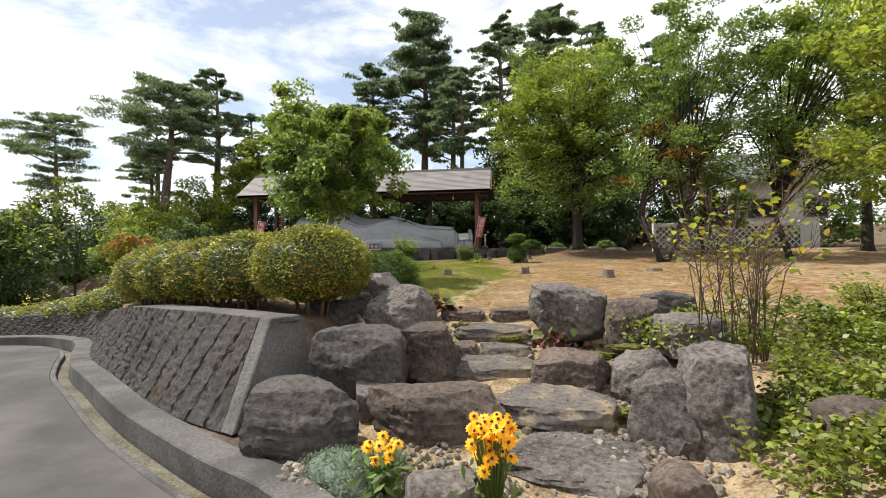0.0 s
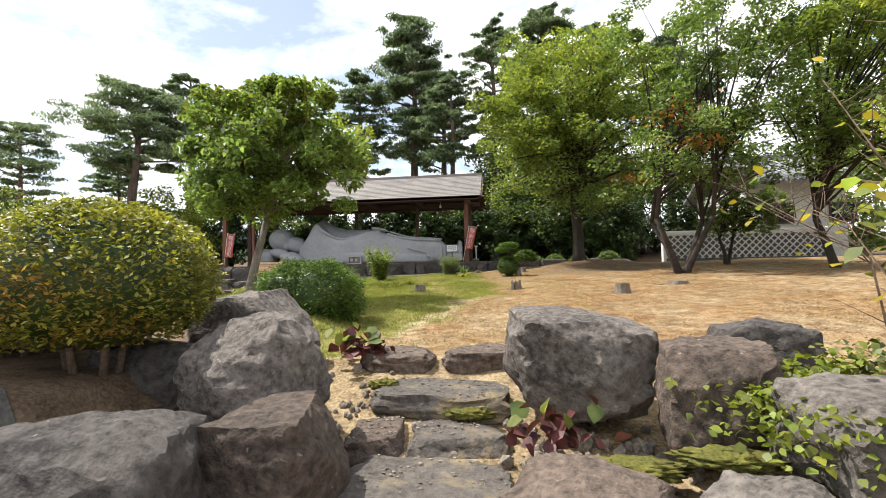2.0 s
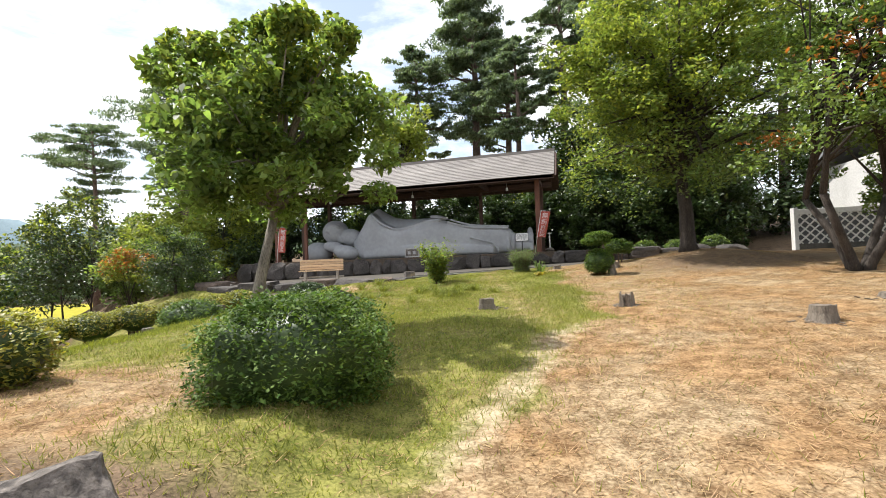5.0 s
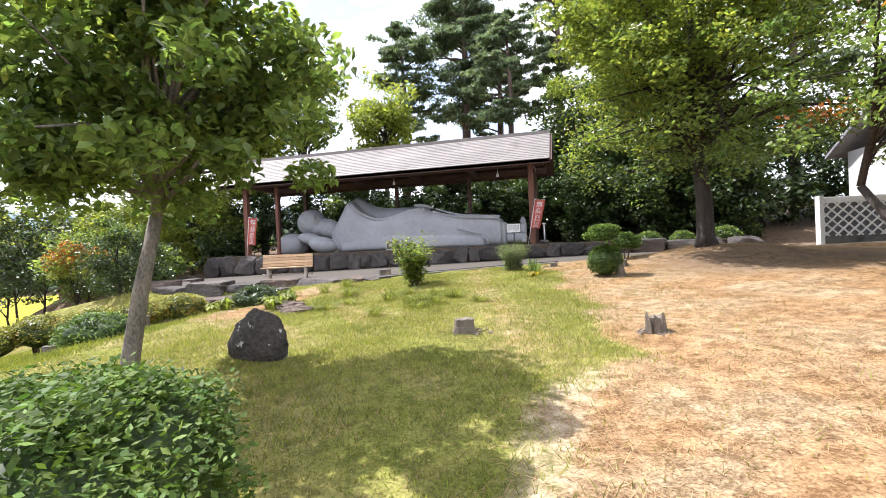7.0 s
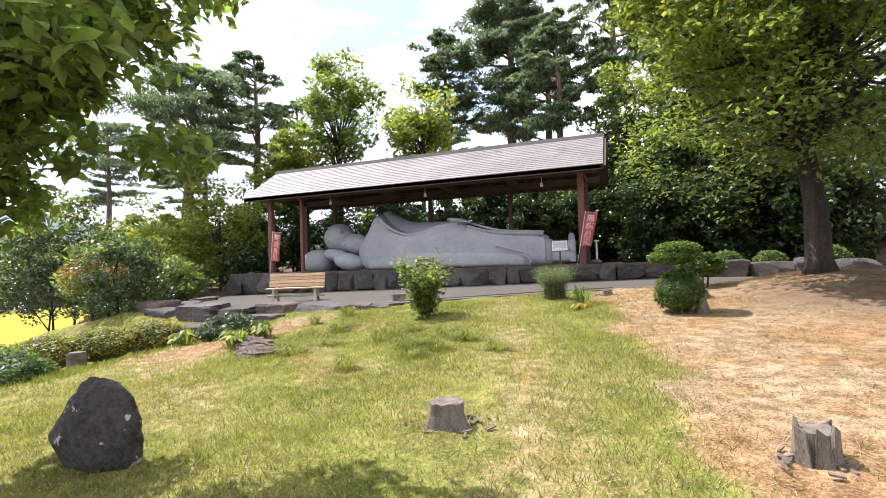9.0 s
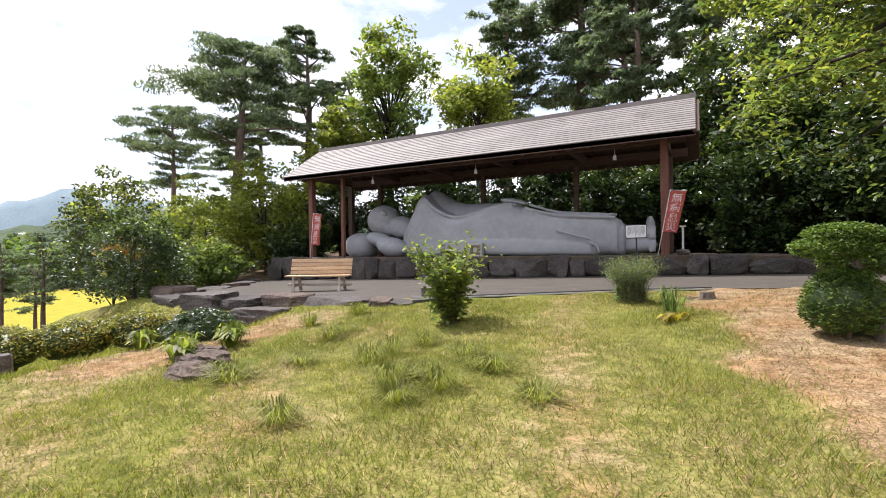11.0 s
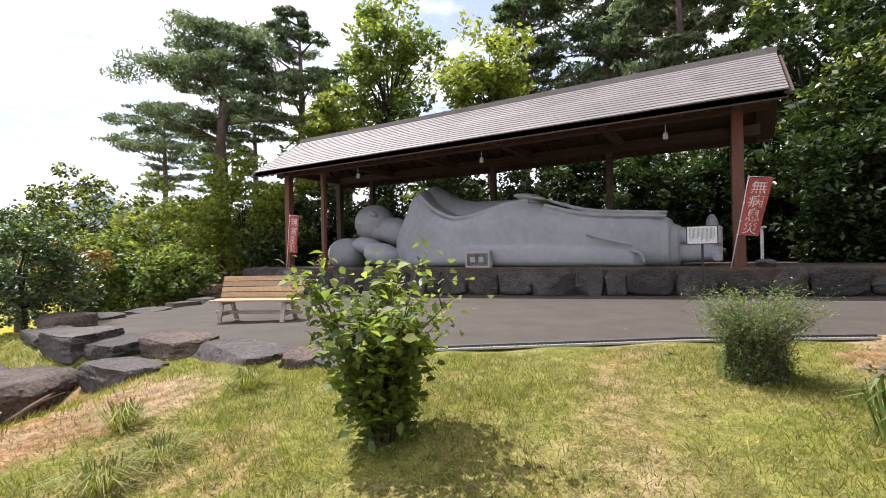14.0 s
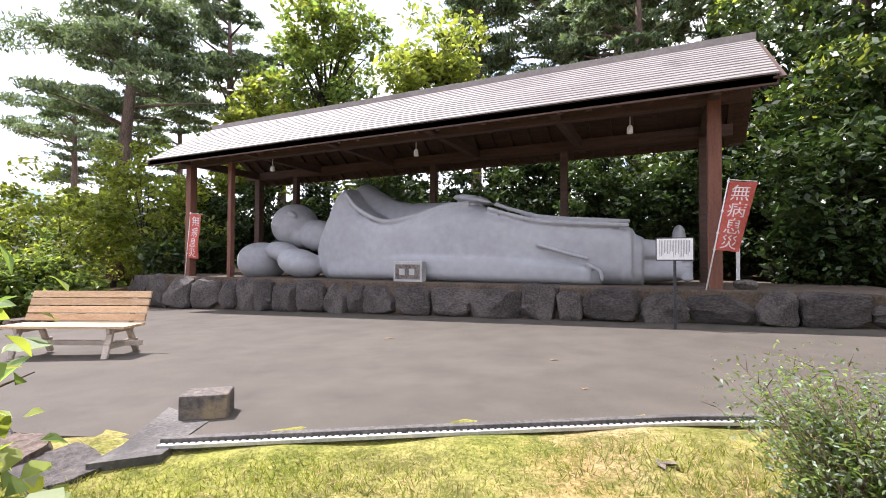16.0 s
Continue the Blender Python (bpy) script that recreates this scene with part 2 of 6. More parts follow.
M_HILL_NEAR = mat("wooded_slope", (0.028, 0.05, 0.024), (0.075, 0.11, 0.045), 0.12, 0.9, 1.0, 1.0, dist=1.2)
M_GLASS = mat("dark_window_glass", (0.015, 0.017, 0.02), (0.03, 0.033, 0.038), 2, 10, 0.08, 0, spec=0.6)


# ---- mesh helpers ----
def mesh_of(name, verts, faces, material, smooth=False):
    me = bpy.data.meshes.new(name)
    me.from_pydata([tuple(v) for v in verts], [], [tuple(f) for f in faces])
    if material:
        me.materials.append(material)
    if smooth:
        me.polygons.foreach_set("use_smooth", [True] * len(me.polygons))
    me.update()
    return me


def quads_mesh(name, pts, material):
    """pts: array n x k x 3, one separate face with k corners each."""
    n, k = pts.shape[0], pts.shape[1]
    me = bpy.data.meshes.new(name)
    me.vertices.add(n * k)
    me.vertices.foreach_set("co", pts.reshape(-1).astype(np.float32))
    me.loops.add(n * k)
    me.loops.foreach_set("vertex_index", np.arange(n * k, dtype=np.int32))
    me.polygons.add(n)
    me.polygons.foreach_set("loop_start", np.arange(0, n * k, k, dtype=np.int32))
    me.materials.append(material)
    me.update(calc_edges=True)
    return me


def thing(name, loc=(0, 0, 0), label="", category="", group="", kind="", rz=0):
    e = new(name)
    e.empty_display_size = 0.2
    e.matrix_world = pose(*loc, 0, 0, rz)
    return tagged(e, label, category, group, kind)


def part(name, bm, material, parent, label="", smooth=False):
    """Links a bmesh or a mesh as one object under parent, in the parent's own axes."""
    if isinstance(bm, bmesh.types.BMesh):
        me = bpy.data.meshes.new(name)
        bm.to_mesh(me)
        bm.free()
        me.materials.append(material)
        if smooth:
            me.polygons.foreach_set("use_smooth", [True] * len(me.polygons))
    else:
        me = bm
    ob = new(name, me)
    ob.parent = parent
    return tagged(ob, label)


def box_bm(x0, y0, z0, x1, y1, z1, bevel=0.0, bm=None):
    b = bm or bmesh.new()
    r = bmesh.ops.create_cube(b, size=1, matrix=Matrix.LocRotScale(((x0 + x1) / 2, (y0 + y1) / 2, (z0 + z1) / 2), None, (x1 - x0, y1 - y0, z1 - z0)))
    if bevel:
        edges = list({e for v in r["verts"] for e in v.link_edges})
        bmesh.ops.bevel(b, geom=edges, offset=bevel, segments=2, affect="EDGES", profile=0.6)
    return b


def beam_bm(p, q, w, h, bevel=0.008):
    """A bevelled bar from p to q."""
    p, q = Vector(p), Vector(q)
    b = box_bm(-w / 2, -h / 2, 0, w / 2, h / 2, (q - p).length, bevel)
    d = (q - p).normalized()
    m = Matrix.Translation(p) @ d.to_track_quat("Z", "Y" if abs(d.z) > 0.8 else "X").to_matrix().to_4x4()
    b.transform(m)
    return b


def tube(path, radii, sides=8):
    """Vertices and faces of a tapered tube along path."""
    path = [Vector(p) for p in path]
    vs, fs = [], []
    for i, p in enumerate(path):
        d = (path[min(i + 1, len(path) - 1)] - path[max(i - 1, 0)]).normalized()
        a = d.cross(Vector((0.31, 0.87, 0.38))).normalized()
        b = d.cross(a)
        for s in range(sides):
            t = 2 * math.pi * s / sides
            vs.append(p + (a * math.cos(t) + b * math.sin(t)) * radii[i])
    for i in range(len(path) - 1):
        for s in range(sides):
            s2 = (s + 1) % sides
            fs.append((i * sides + s, i * sides + s2, (i + 1) * sides + s2, (i + 1) * sides + s))
    fs.append(tuple(range(sides))[::-1])
    fs.append(tuple((len(path) - 1) * sides + s for s in range(sides)))
    return vs, fs


def tubes_mesh(name, list_of, material, sides=7):
    vs, fs = [], []
    for path, radii in list_of:
        v, f = tube(path, radii, sides)
        o = len(vs)
        vs += v
        fs += [tuple(i + o for i in g) for g in f]
    return mesh_of(name, vs, fs, material, True)


def leaves(centres, size, rng, aspect=0.55, droop=0.0, flat=0.0, jitter=0.4, fine=False):
    """One bent-free leaf quad (a rhombus) at each centre; flat: how far its face turns upward."""
    n = len(centres)
    nor = rng.normal(size=(n, 3))
    nor[:, 2] = np.abs(nor[:, 2]) + flat * 2.0
    nor /= np.linalg.norm(nor, axis=1)[:, None]
    u = rng.normal(size=(n, 3))
    u[:, 2] -= droop
    u -= (u * nor).sum(1)[:, None] * nor
    u /= np.linalg.norm(u, axis=1)[:, None] + 1e-9
    v = np.cross(nor, u)
    s = size * (1 + jitter * rng.uniform(-1, 1, n))[:, None]
    c = centres
    if fine:
        w, lift = v * s * aspect * 0.5, nor * s * 0.10
        return np.stack([c - u * s * 0.5, c - u * s * 0.12 - w + lift, c + u * s * 0.2 - w * 0.8 + lift, c + u * s * 0.55 - lift, c + u * s * 0.2 + w * 0.8 + lift, c - u * s * 0.12 + w + lift], axis=1)
    return np.stack([c - u * s * 0.5, c - v * s * aspect * 0.5, c + u * s * 0.5, c + v * s * aspect * 0.5], axis=1)


def rock_mesh(name, size, seed, material, sub=4, cuts=9, rough=0.03, boxy=0.3, big=0.05, taper=0.0, turn=0.0, flat=0.0):
    """A broken, angular boulder that fills size, its base at z = 0; turn: degrees its faces are turned; flat: how level its top is."""
    rng = np.random.default_rng(seed)
    b = bmesh.new()
    bmesh.ops.create_icosphere(b, subdivisions=sub, radius=1)
    pts = np.array([v.co[:] for v in b.verts])
    p4 = pts * (1 - boxy) + pts / np.abs(pts).max(1)[:, None] * boxy

    def shave(nor, keep, soft=1.0):
        d = (p4 @ nor).max() * keep
        over = np.maximum(p4 @ nor - d, 0)
        return p4 - np.outer(over * soft, nor)

    off = Vector(rng.uniform(-50, 50, 3))
    p4 *= (1 + big * np.array([noise.fractal(Vector(q) * 1.1 + off, 1.0, 2.0, 2) for q in p4]))[:, None]
    for k in range(cuts):
        nor = rng.normal(size=3)
        nor /= np.linalg.norm(nor)
        p4 = shave(nor, rng.uniform(0.66, 0.88))
    if flat:
        p4 = shave(np.array([rng.normal(0, 0.06), rng.normal(-0.05, 0.05), 1.0]), 1 - flat)
    for k in range(18):
        nor = rng.normal(size=3)
        nor /= np.linalg.norm(nor)
        p4 = shave(nor, rng.uniform(0.93, 0.985), 0.9)
    for i in range(len(p4)):
        q = Vector(p4[i])
        grain = noise.fractal(q * 4.6 + off, 0.62, 2.1, 6) * 0.75
        ledge = noise.noise(Vector((q.x * 1.6, q.y * 1.6, q.z * 5.0)) + off)
        crack = max(0.0, 0.05 - abs(noise.noise(q * 1.5 - off))) * 1.1 + max(0.0, 0.05 - abs(noise.noise(q * 3.7 + off))) * 0.5
        p4[i] *= 1 + rough * (grain + 0.55 * math.copysign(abs(ledge) ** 0.5, ledge)) - crack * rough * 11
    a = radians(turn)
    p4[:, :2] = p4[:, :2] @ np.array([[math.cos(a), math.sin(a)], [-math.sin(a), math.cos(a)]])
    lo, hi = p4.min(0), p4.max(0)
    p4 = (p4 - lo) / (hi - lo)
    p4[:, :2] -= 0.5
    p4[:, :2] *= (1 - taper * p4[:, 2:3])
    p4[:, 0] += 0.12 * taper * p4[:, 2]
    p4 *= np.array(size)
    for v, q in zip(b.verts, p4):
        v.co = q
    me = bpy.data.meshes.new(name)
    b.to_mesh(me)
    b.free()
    me.materials.append(material)
    me.polygons.foreach_set("use_smooth", [True] * len(me.polygons))
    me.set_sharp_from_angle(angle=radians(33))
    return me


def rock(name, x0, x1, y, depth, z0, z1, seed, material, label, category="rock", group="", rz=0, **kw):
    ob = new(name, rock_mesh(name, (x1 - x0, depth, z1 - z0), seed, material, turn=rz, **kw))
    ob.matrix_world = pose((x0 + x1) / 2, y, z0)
    return tagged(ob, label, category, group)


def clump_points(rng, n, centre, radii, clumps, spread, shell=0.55, low=-1.0):
    """n points gathered round clump centres that fill an ellipsoid, more of them near its skin."""
    d = rng.normal(size=(clumps, 3))
    d /= np.linalg.norm(d, axis=1)[:, None]
    d[:, 2] = np.maximum(d[:, 2], low)
    r = shell + (1 - shell) * rng.uniform(0, 1, clumps) ** 0.7
    r *= rng.uniform(0.82, 1.1, clumps)
    cc = np.array(centre) + d * r[:, None] * np.array(radii)
    k = rng.integers(0, clumps, n)
    g = rng.normal(size=(n, 3))
    g *= (rng.uniform(0.2, 1, n) ** 0.5 / (np.linalg.norm(g, axis=1) + 1e-9))[:, None]
    sp = spread * rng.uniform(0.6, 1.3, clumps)
    return cc[k] + g * (sp[k][:, None]) * np.array([1, 1, 0.7]), cc


# ---- ground ----
def sm(a, b, t):
    k = np.clip((t - a) / (b - a), 0, 1)
    return k * k * (3 - 2 * k)


WALL_TOP = [(-0.55, -25.48, -0.53), (-1.6, -24.95, -0.53), (-2.75, -24.4, -0.54), (-3.5, -23.85, -0.58), (-4.25, -23.2, -0.67), (-5.1, -22.35, -0.78), (-6.0, -21.55, -0.9), (-7.3, -20.75, -1.05), (-9.3, -20.15, -1.2), (-14.6, -19.4, -1.6), (-22, -18.9, -2.2)]
WALL_FOOT = [(-0.43, -26.4, -1.44), (-1.44, -25.9, -1.44), (-2.6, -25.05, -1.44), (-3.5, -24.4, -1.44), (-4.5, -23.65, -1.45), (-5.4, -22.75, -1.46), (-6.2, -21.9, -1.49), (-7.4, -20.98, -1.58), (-9.3, -20.35, -1.66), (-14.6, -19.6, -2.0), (-22, -19.1, -2.5)]


def along_wall(x):
    xs = [-p[0] for p in WALL_TOP]
    return np.interp(-x, xs, [p[1] for p in WALL_TOP])


def ground_z(x, y):
    x, y = np.asarray(x, float), np.asarray(y, float)
    z = np.interp(y, [-60, -31, -27.2, -26.2, -24.9, -23.9, -22.9, -20, -15, -11, -8, -5.5, 0, 6, 12, 30, 80],
                  [-1.8, -1.5, -1.46, -1.42, -1.25, -1.05, -0.8, -0.72, -0.5, -0.38, -0.16, -0.05, -0.15, 0.2, 1.0, 3.0, 4.0])
    z = z + np.where(y > -22.5, 0.022, 0.0) * np.clip(x, -20, 14) * sm(-22.5, -19, y)
    z = z + 0.30 * np.exp(-((x - 5.5) ** 2 + (y + 6.4) ** 2) / 5.0) + 0.10 * sm(3, 7, x) * sm(-16, -8, y)
    # terrace behind the retaining wall
    behind = sm(0.0, 0.35, y - along_wall(x) - 0.12) * sm(0.1, -0.5, x)
    top = np.interp(-x, [0, 4, 6, 9, 14, 22], [-0.58, -0.6, -0.78, -1.05, -1.45, -2.0])
    lawn = z
    z = np.where(y < -20, z + (np.maximum(top, lawn) - z) * behind, z)
    z = z - (0.72 * sm(-6.0, -9.6, x) + 0.5 * sm(-9, -16, x)) * sm(-23, -17, y) * sm(-8.3, -9.8, y)
    z = np.where((x < 0.3) & (y < along_wall(x) + 0.1), np.interp(-x, [-1, 5, 9, 14, 22, 60], [-1.85, -1.9, -2.2, -2.5, -3.1, -5]), z)
    road = (y < np.interp(x, [-22, -9.2, -7.3, -6.1, -5.3, -4.4, -3.4, -1.93, -0.88, -0.23, 0.55, 1.45, 1.7], [-19.4, -20.65, -21.23, -22.15, -23.0, -23.9, -24.65, -25.75, -26.43, -26.82, -27.25, -28.05, -33]))
    z = np.where(road & (x < 1.3), np.minimum(z, -1.95), z)
    # ivy bank
    bank = sm(3.3, 4.4, x) * sm(-30.5, -27.2, y) * sm(-22.6, -24.2, y)
    z = z + bank * 0.42
    # the land falls away to the fields
    z = z - sm(-12.5, -38, x) * sm(4, -4, y) * 6.3 - sm(-26, -48, x) * sm(-4, 4, y) * 6.0
    far = sm(-32, -55, x) * 1.0
    z = z * (1 - far) + far * (-7.0)
    edge = np.interp(x, [-16, -13.2, -10.2, -8.1, -6.5, -5.2, -4.1, -2.6, -0.7, 1.2, 5, 9, 16, 26], [-5, -7.2, -7.8, -7.8, -7.6, -7.4, -7.05, -6.2, -5.15, -4.4, -3.7, -3.7, -4.1, -4.8])
    slab = -0.055 + 0.0265 * np.clip(x, -19, 6) + 0.021 * (np.clip(x, 6, 16) - 6)
    z = np.where((y > edge) & (y < 3) & (x > -16) & (x < 26), np.minimum(z, slab - 0.16), z)
    level = sm(-1.1, -0.15, y - edge) * (y < edge + 0.02) * sm(-6.5, -5.0, x) * sm(9, 6, x)
    z = z + (slab - 0.012 - z) * level
    wob = (1 - level) * 0.03 * np.sin(x * 1.7 + 1.3 * np.sin(y * 0.9)) * np.sin(y * 1.3) + 0.015 * np.sin(x * 4.1 + y * 2.3)
    z = z - 0.16 * np.exp(-((x + 8.2) ** 2 / 3.0 + (y + 9.6) ** 2 / 0.9))
    return z + wob * (1 - far)


STRAW_EDGE = ([-30, -23, -21.7, -18.6, -17.4, -16, -13.3, -9, -6, -3], [0.2, 0.45, 0.8, 1.35, 1.5, 2.0, 1.9, 1.2, 0.75, 0.5])


def dryness(x, y):
    e = np.interp(y, *STRAW_EDGE)
    w = 0.35 * np.sin(y * 1.7 + 0.6) + 0.25 * np.sin(y * 4.3 + x * 2)
    d = sm(-0.35, 0.45, x - e + w * 0.5)
    left = sm(-0.2, -2.0, x + 0.35 * np.sin(y * 2)) * sm(-18.0, -20.0, y) * sm(-9, -6, x)
    edge_bed = sm(-4.2, -5.6, x) * sm(-14.5, -12.5, y) * sm(-9.5, -8, x) * 0.85 * sm(-8.2, -9.5, y)
    patch = 0.42 * sm(0.05, 0.6, np.sin(1.1 * x + 1.7 * np.sin(0.9 * y)) * np.sin(1.4 * y + 0.8 * x) + 0.25 * np.sin(5.3 * x + 3.1 * y)) * sm(-0.3, -2.2, x) * sm(-17, -14.5, y) * sm(-7.8, -9.0, y)
    mown = 0.45 * np.exp(-((x - np.interp(y, [-18, -14.8, -12, -10.7, -8.6, -7], [1.1, 0.8, 0.0, -0.4, -0.95, -1.3])) / 0.66) ** 2) * sm(-18.5, -15, y)
    return np.clip(np.maximum(np.maximum(np.maximum(np.maximum(d, left), edge_bed), patch), mown), 0, 1)


def bareness(x, y):
    e = np.interp(y, *STRAW_EDGE)
    p = np.exp(-((x - e + 0.05) / 0.32) ** 2) * sm(-22.5, -20.5, y) * sm(-15.8, -17.2, y) * 0.55
    mown = np.exp(-((x - np.interp(y, [-18, -14.8, -12, -10.7, -8.6, -7], [1.1, 0.8, 0.0, -0.4, -0.95, -1.3])) / 0.75) ** 2) * sm(-19, -15, y) * 0.14
    # a wide darker brown patch beside the large tree
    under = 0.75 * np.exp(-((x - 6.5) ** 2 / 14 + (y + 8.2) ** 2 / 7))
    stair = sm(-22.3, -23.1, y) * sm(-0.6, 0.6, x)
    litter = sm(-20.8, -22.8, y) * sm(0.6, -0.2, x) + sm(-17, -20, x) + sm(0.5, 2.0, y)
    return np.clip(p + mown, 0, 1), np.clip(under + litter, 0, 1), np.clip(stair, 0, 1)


def axis(lo, hi, a, b, step, grow=1.22):
    xs = list(np.arange(a, b + 1e-6, step))
    s, v = step, b
    while v < hi:
        s *= grow
        v += s
        xs.append(v)
    s, v = step, a
    while v > lo:
        s *= grow
        v -= s
        xs.insert(0, v)
    return np.array(xs)


gx, gy = axis(-900, 700, -10, 9, 0.16), axis(-500, 900, -31, -4, 0.16)
GX, GY = np.meshgrid(gx, gy)
GZ = ground_z(GX, GY)
nx, ny = len(gx), len(gy)
idx = np.arange(nx * ny).reshape(ny, nx)
gf = np.stack([idx[:-1, :-1], idx[:-1, 1:], idx[1:, 1:], idx[1:, :-1]], -1).reshape(-1, 4)
me = bpy.data.meshes.new("ground")
me.vertices.add(nx * ny)
me.vertices.foreach_set("co", np.stack([GX, GY, GZ], -1).reshape(-1).astype(np.float32))
me.loops.add(gf.size)
me.loops.foreach_set("vertex_index", gf.reshape(-1).astype(np.int32))
me.polygons.add(len(gf))
me.polygons.foreach_set("loop_start", np.arange(0, gf.size, 4, dtype=np.int32))
me.update(calc_edges=True)
me.polygons.foreach_set("use_smooth", [True] * len(me.polygons))
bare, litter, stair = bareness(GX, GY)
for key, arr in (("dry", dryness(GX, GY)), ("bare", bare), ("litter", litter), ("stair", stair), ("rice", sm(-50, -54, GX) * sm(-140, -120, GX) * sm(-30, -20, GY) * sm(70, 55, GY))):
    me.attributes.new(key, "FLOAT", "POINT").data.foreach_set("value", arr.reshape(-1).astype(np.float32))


def ground_material():
    m = bpy.data.materials.new("lawn_straw_and_soil")
    m.use_nodes = True
    n, l = m.node_tree.nodes, m.node_tree.links
    b = n["Principled BSDF"]
    b.inputs["Roughness"].default_value, b.inputs["Specular IOR Level"].default_value = 1.0, 0.1
    co = n.new("ShaderNodeTexCoord")

    def tex(scale, detail=6, rough=0.6):
        t = n.new("ShaderNodeTexNoise")
        t.inputs["Scale"].default_value, t.inputs["Detail"].default_value, t.inputs["Roughness"].default_value = scale, detail, rough
        l.new(co.outputs["Object"], t.inputs["Vector"])
        return t.outputs["Fac"]

    def ramp(src, a, b_, p0=0.35, p1=0.65):
        r = n.new("ShaderNodeValToRGB")
        r.color_ramp.elements[0].position, r.color_ramp.elements[1].position = p0, p1
        r.color_ramp.elements[0].color, r.color_ramp.elements[1].color = (*a, 1), (*b_, 1)
        l.new(src, r.inputs[0])
        return r.outputs[0]

    fine, mid, broad = tex(38), tex(5), tex(0.9)
    both = n.new("ShaderNodeMath")
    both.operation = "ADD"
    h1 = n.new("ShaderNodeMath")
    h1.operation = "MULTIPLY"
    h1.inputs[1].default_value = 0.5
    l.new(fine, h1.inputs[0])
    h2 = n.new("ShaderNodeMath")
    h2.operation = "MULTIPLY"
    h2.inputs[1].default_value = 0.5
    l.new(mid, h2.inputs[0])
    l.new(h1.outputs[0], both.inputs[0])
    l.new(h2.outputs[0], both.inputs[1])
    g0 = ramp(both.outputs[0], (0.09, 0.102, 0.02), (0.25, 0.245, 0.06), 0.42, 0.6)
    g1 = ramp(both.outputs[0], (0.115, 0.105, 0.034), (0.32, 0.28, 0.1), 0.42, 0.6)
    gm = n.new('ShaderNodeMix')
    gm.data_type = 'RGBA'
    l.new(ramp(broad, (0, 0, 0), (1, 1, 1), 0.40, 0.62), gm.inputs[0])
    l.new(g0, gm.inputs[6])
    l.new(g1, gm.inputs[7])
    g = gm.outputs[2]
    s0 = ramp(both.outputs[0], (0.14, 0.078, 0.035), (0.40, 0.255, 0.13), 0.42, 0.6)
    s1 = ramp(both.outputs[0], (0.15, 0.10, 0.055), (0.44, 0.335, 0.205), 0.42, 0.6)
    sx = n.new('ShaderNodeMix')
    sx.data_type = 'RGBA'
    l.new(ramp(broad, (0, 0, 0), (1, 1, 1), 0.42, 0.58), sx.inputs[0])
    l.new(s0, sx.inputs[6])
    l.new(s1, sx.inputs[7])
    s = sx.outputs[2]
    e = ramp(both.outputs[0], (0.26, 0.20, 0.12), (0.52, 0.43, 0.29), 0.4, 0.62)
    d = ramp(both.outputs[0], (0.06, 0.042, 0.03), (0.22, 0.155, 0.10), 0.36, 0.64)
    t = ramp(both.outputs[0], (0.13, 0.09, 0.05), (0.44, 0.335, 0.2), 0.4, 0.62)
    rice = ramp(broad, (0.25, 0.23, 0.025), (0.36, 0.32, 0.04), 0.3, 0.7)
    col = g
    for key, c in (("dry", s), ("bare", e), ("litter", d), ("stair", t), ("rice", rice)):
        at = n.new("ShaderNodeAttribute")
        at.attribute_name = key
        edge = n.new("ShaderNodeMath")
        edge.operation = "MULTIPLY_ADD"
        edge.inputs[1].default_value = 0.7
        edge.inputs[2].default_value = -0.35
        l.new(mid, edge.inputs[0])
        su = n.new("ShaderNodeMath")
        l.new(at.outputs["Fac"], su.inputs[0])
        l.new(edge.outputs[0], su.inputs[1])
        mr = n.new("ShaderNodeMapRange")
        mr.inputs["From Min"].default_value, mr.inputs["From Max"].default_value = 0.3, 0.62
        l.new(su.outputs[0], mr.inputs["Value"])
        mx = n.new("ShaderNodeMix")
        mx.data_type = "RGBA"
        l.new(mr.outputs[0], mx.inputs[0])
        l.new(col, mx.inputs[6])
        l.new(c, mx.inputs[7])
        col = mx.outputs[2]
    l.new(col, b.inputs["Base Color"])
    bp = n.new("ShaderNodeBump")
    bp.inputs["Strength"].default_value, bp.inputs["Distance"].default_value = 0.9, 0.03
    l.new(both.outputs[0], bp.inputs["Height"])
    l.new(bp.outputs[0], b.inputs["Normal"])
    return m


me.materials.append(ground_material())
tagged(new("ground", me), "sloping lawn of short green grass, dry straw and bare sandy soil", "ground", kind="structure")


def gz(x, y):
    return float(ground_z(x, y))


def sheet(name, outline, thick, material, zfun, label, category, bevel=0.01):
    """A slab over an outline that follows zfun; fine enough to follow the fall of the ground."""
    b = bmesh.new()
    f = b.faces.new([b.verts.new((x, y, 0)) for x, y in outline])
    bmesh.ops.triangulate(b, faces=[f])
    for _ in range(4):
        long_edges = [e for e in b.edges if e.calc_length() > 0.9]
        if not long_edges:
            break
        bmesh.ops.subdivide_edges(b, edges=long_edges, cuts=1)
        bmesh.ops.triangulate(b, faces=b.faces[:])
    for v in b.verts:
        v.co.z = zfun(v.co.x, v.co.y)
    if sum(q.normal.z for q in b.faces) < 0:
        bmesh.ops.reverse_faces(b, faces=b.faces[:])
    r = bmesh.ops.extrude_face_region(b, geom=b.faces[:])
    low = [g for g in r["geom"] if isinstance(g, bmesh.types.BMVert)]
    for v in low:
        v.co.z += thick
    bmesh.ops.recalc_face_normals(b, faces=b.faces[:])
    me = bpy.data.meshes.new(name)
    b.to_mesh(me)
    b.free()
    me.materials.append(material)
    return tagged(new(name, me), label, category, kind="structure")


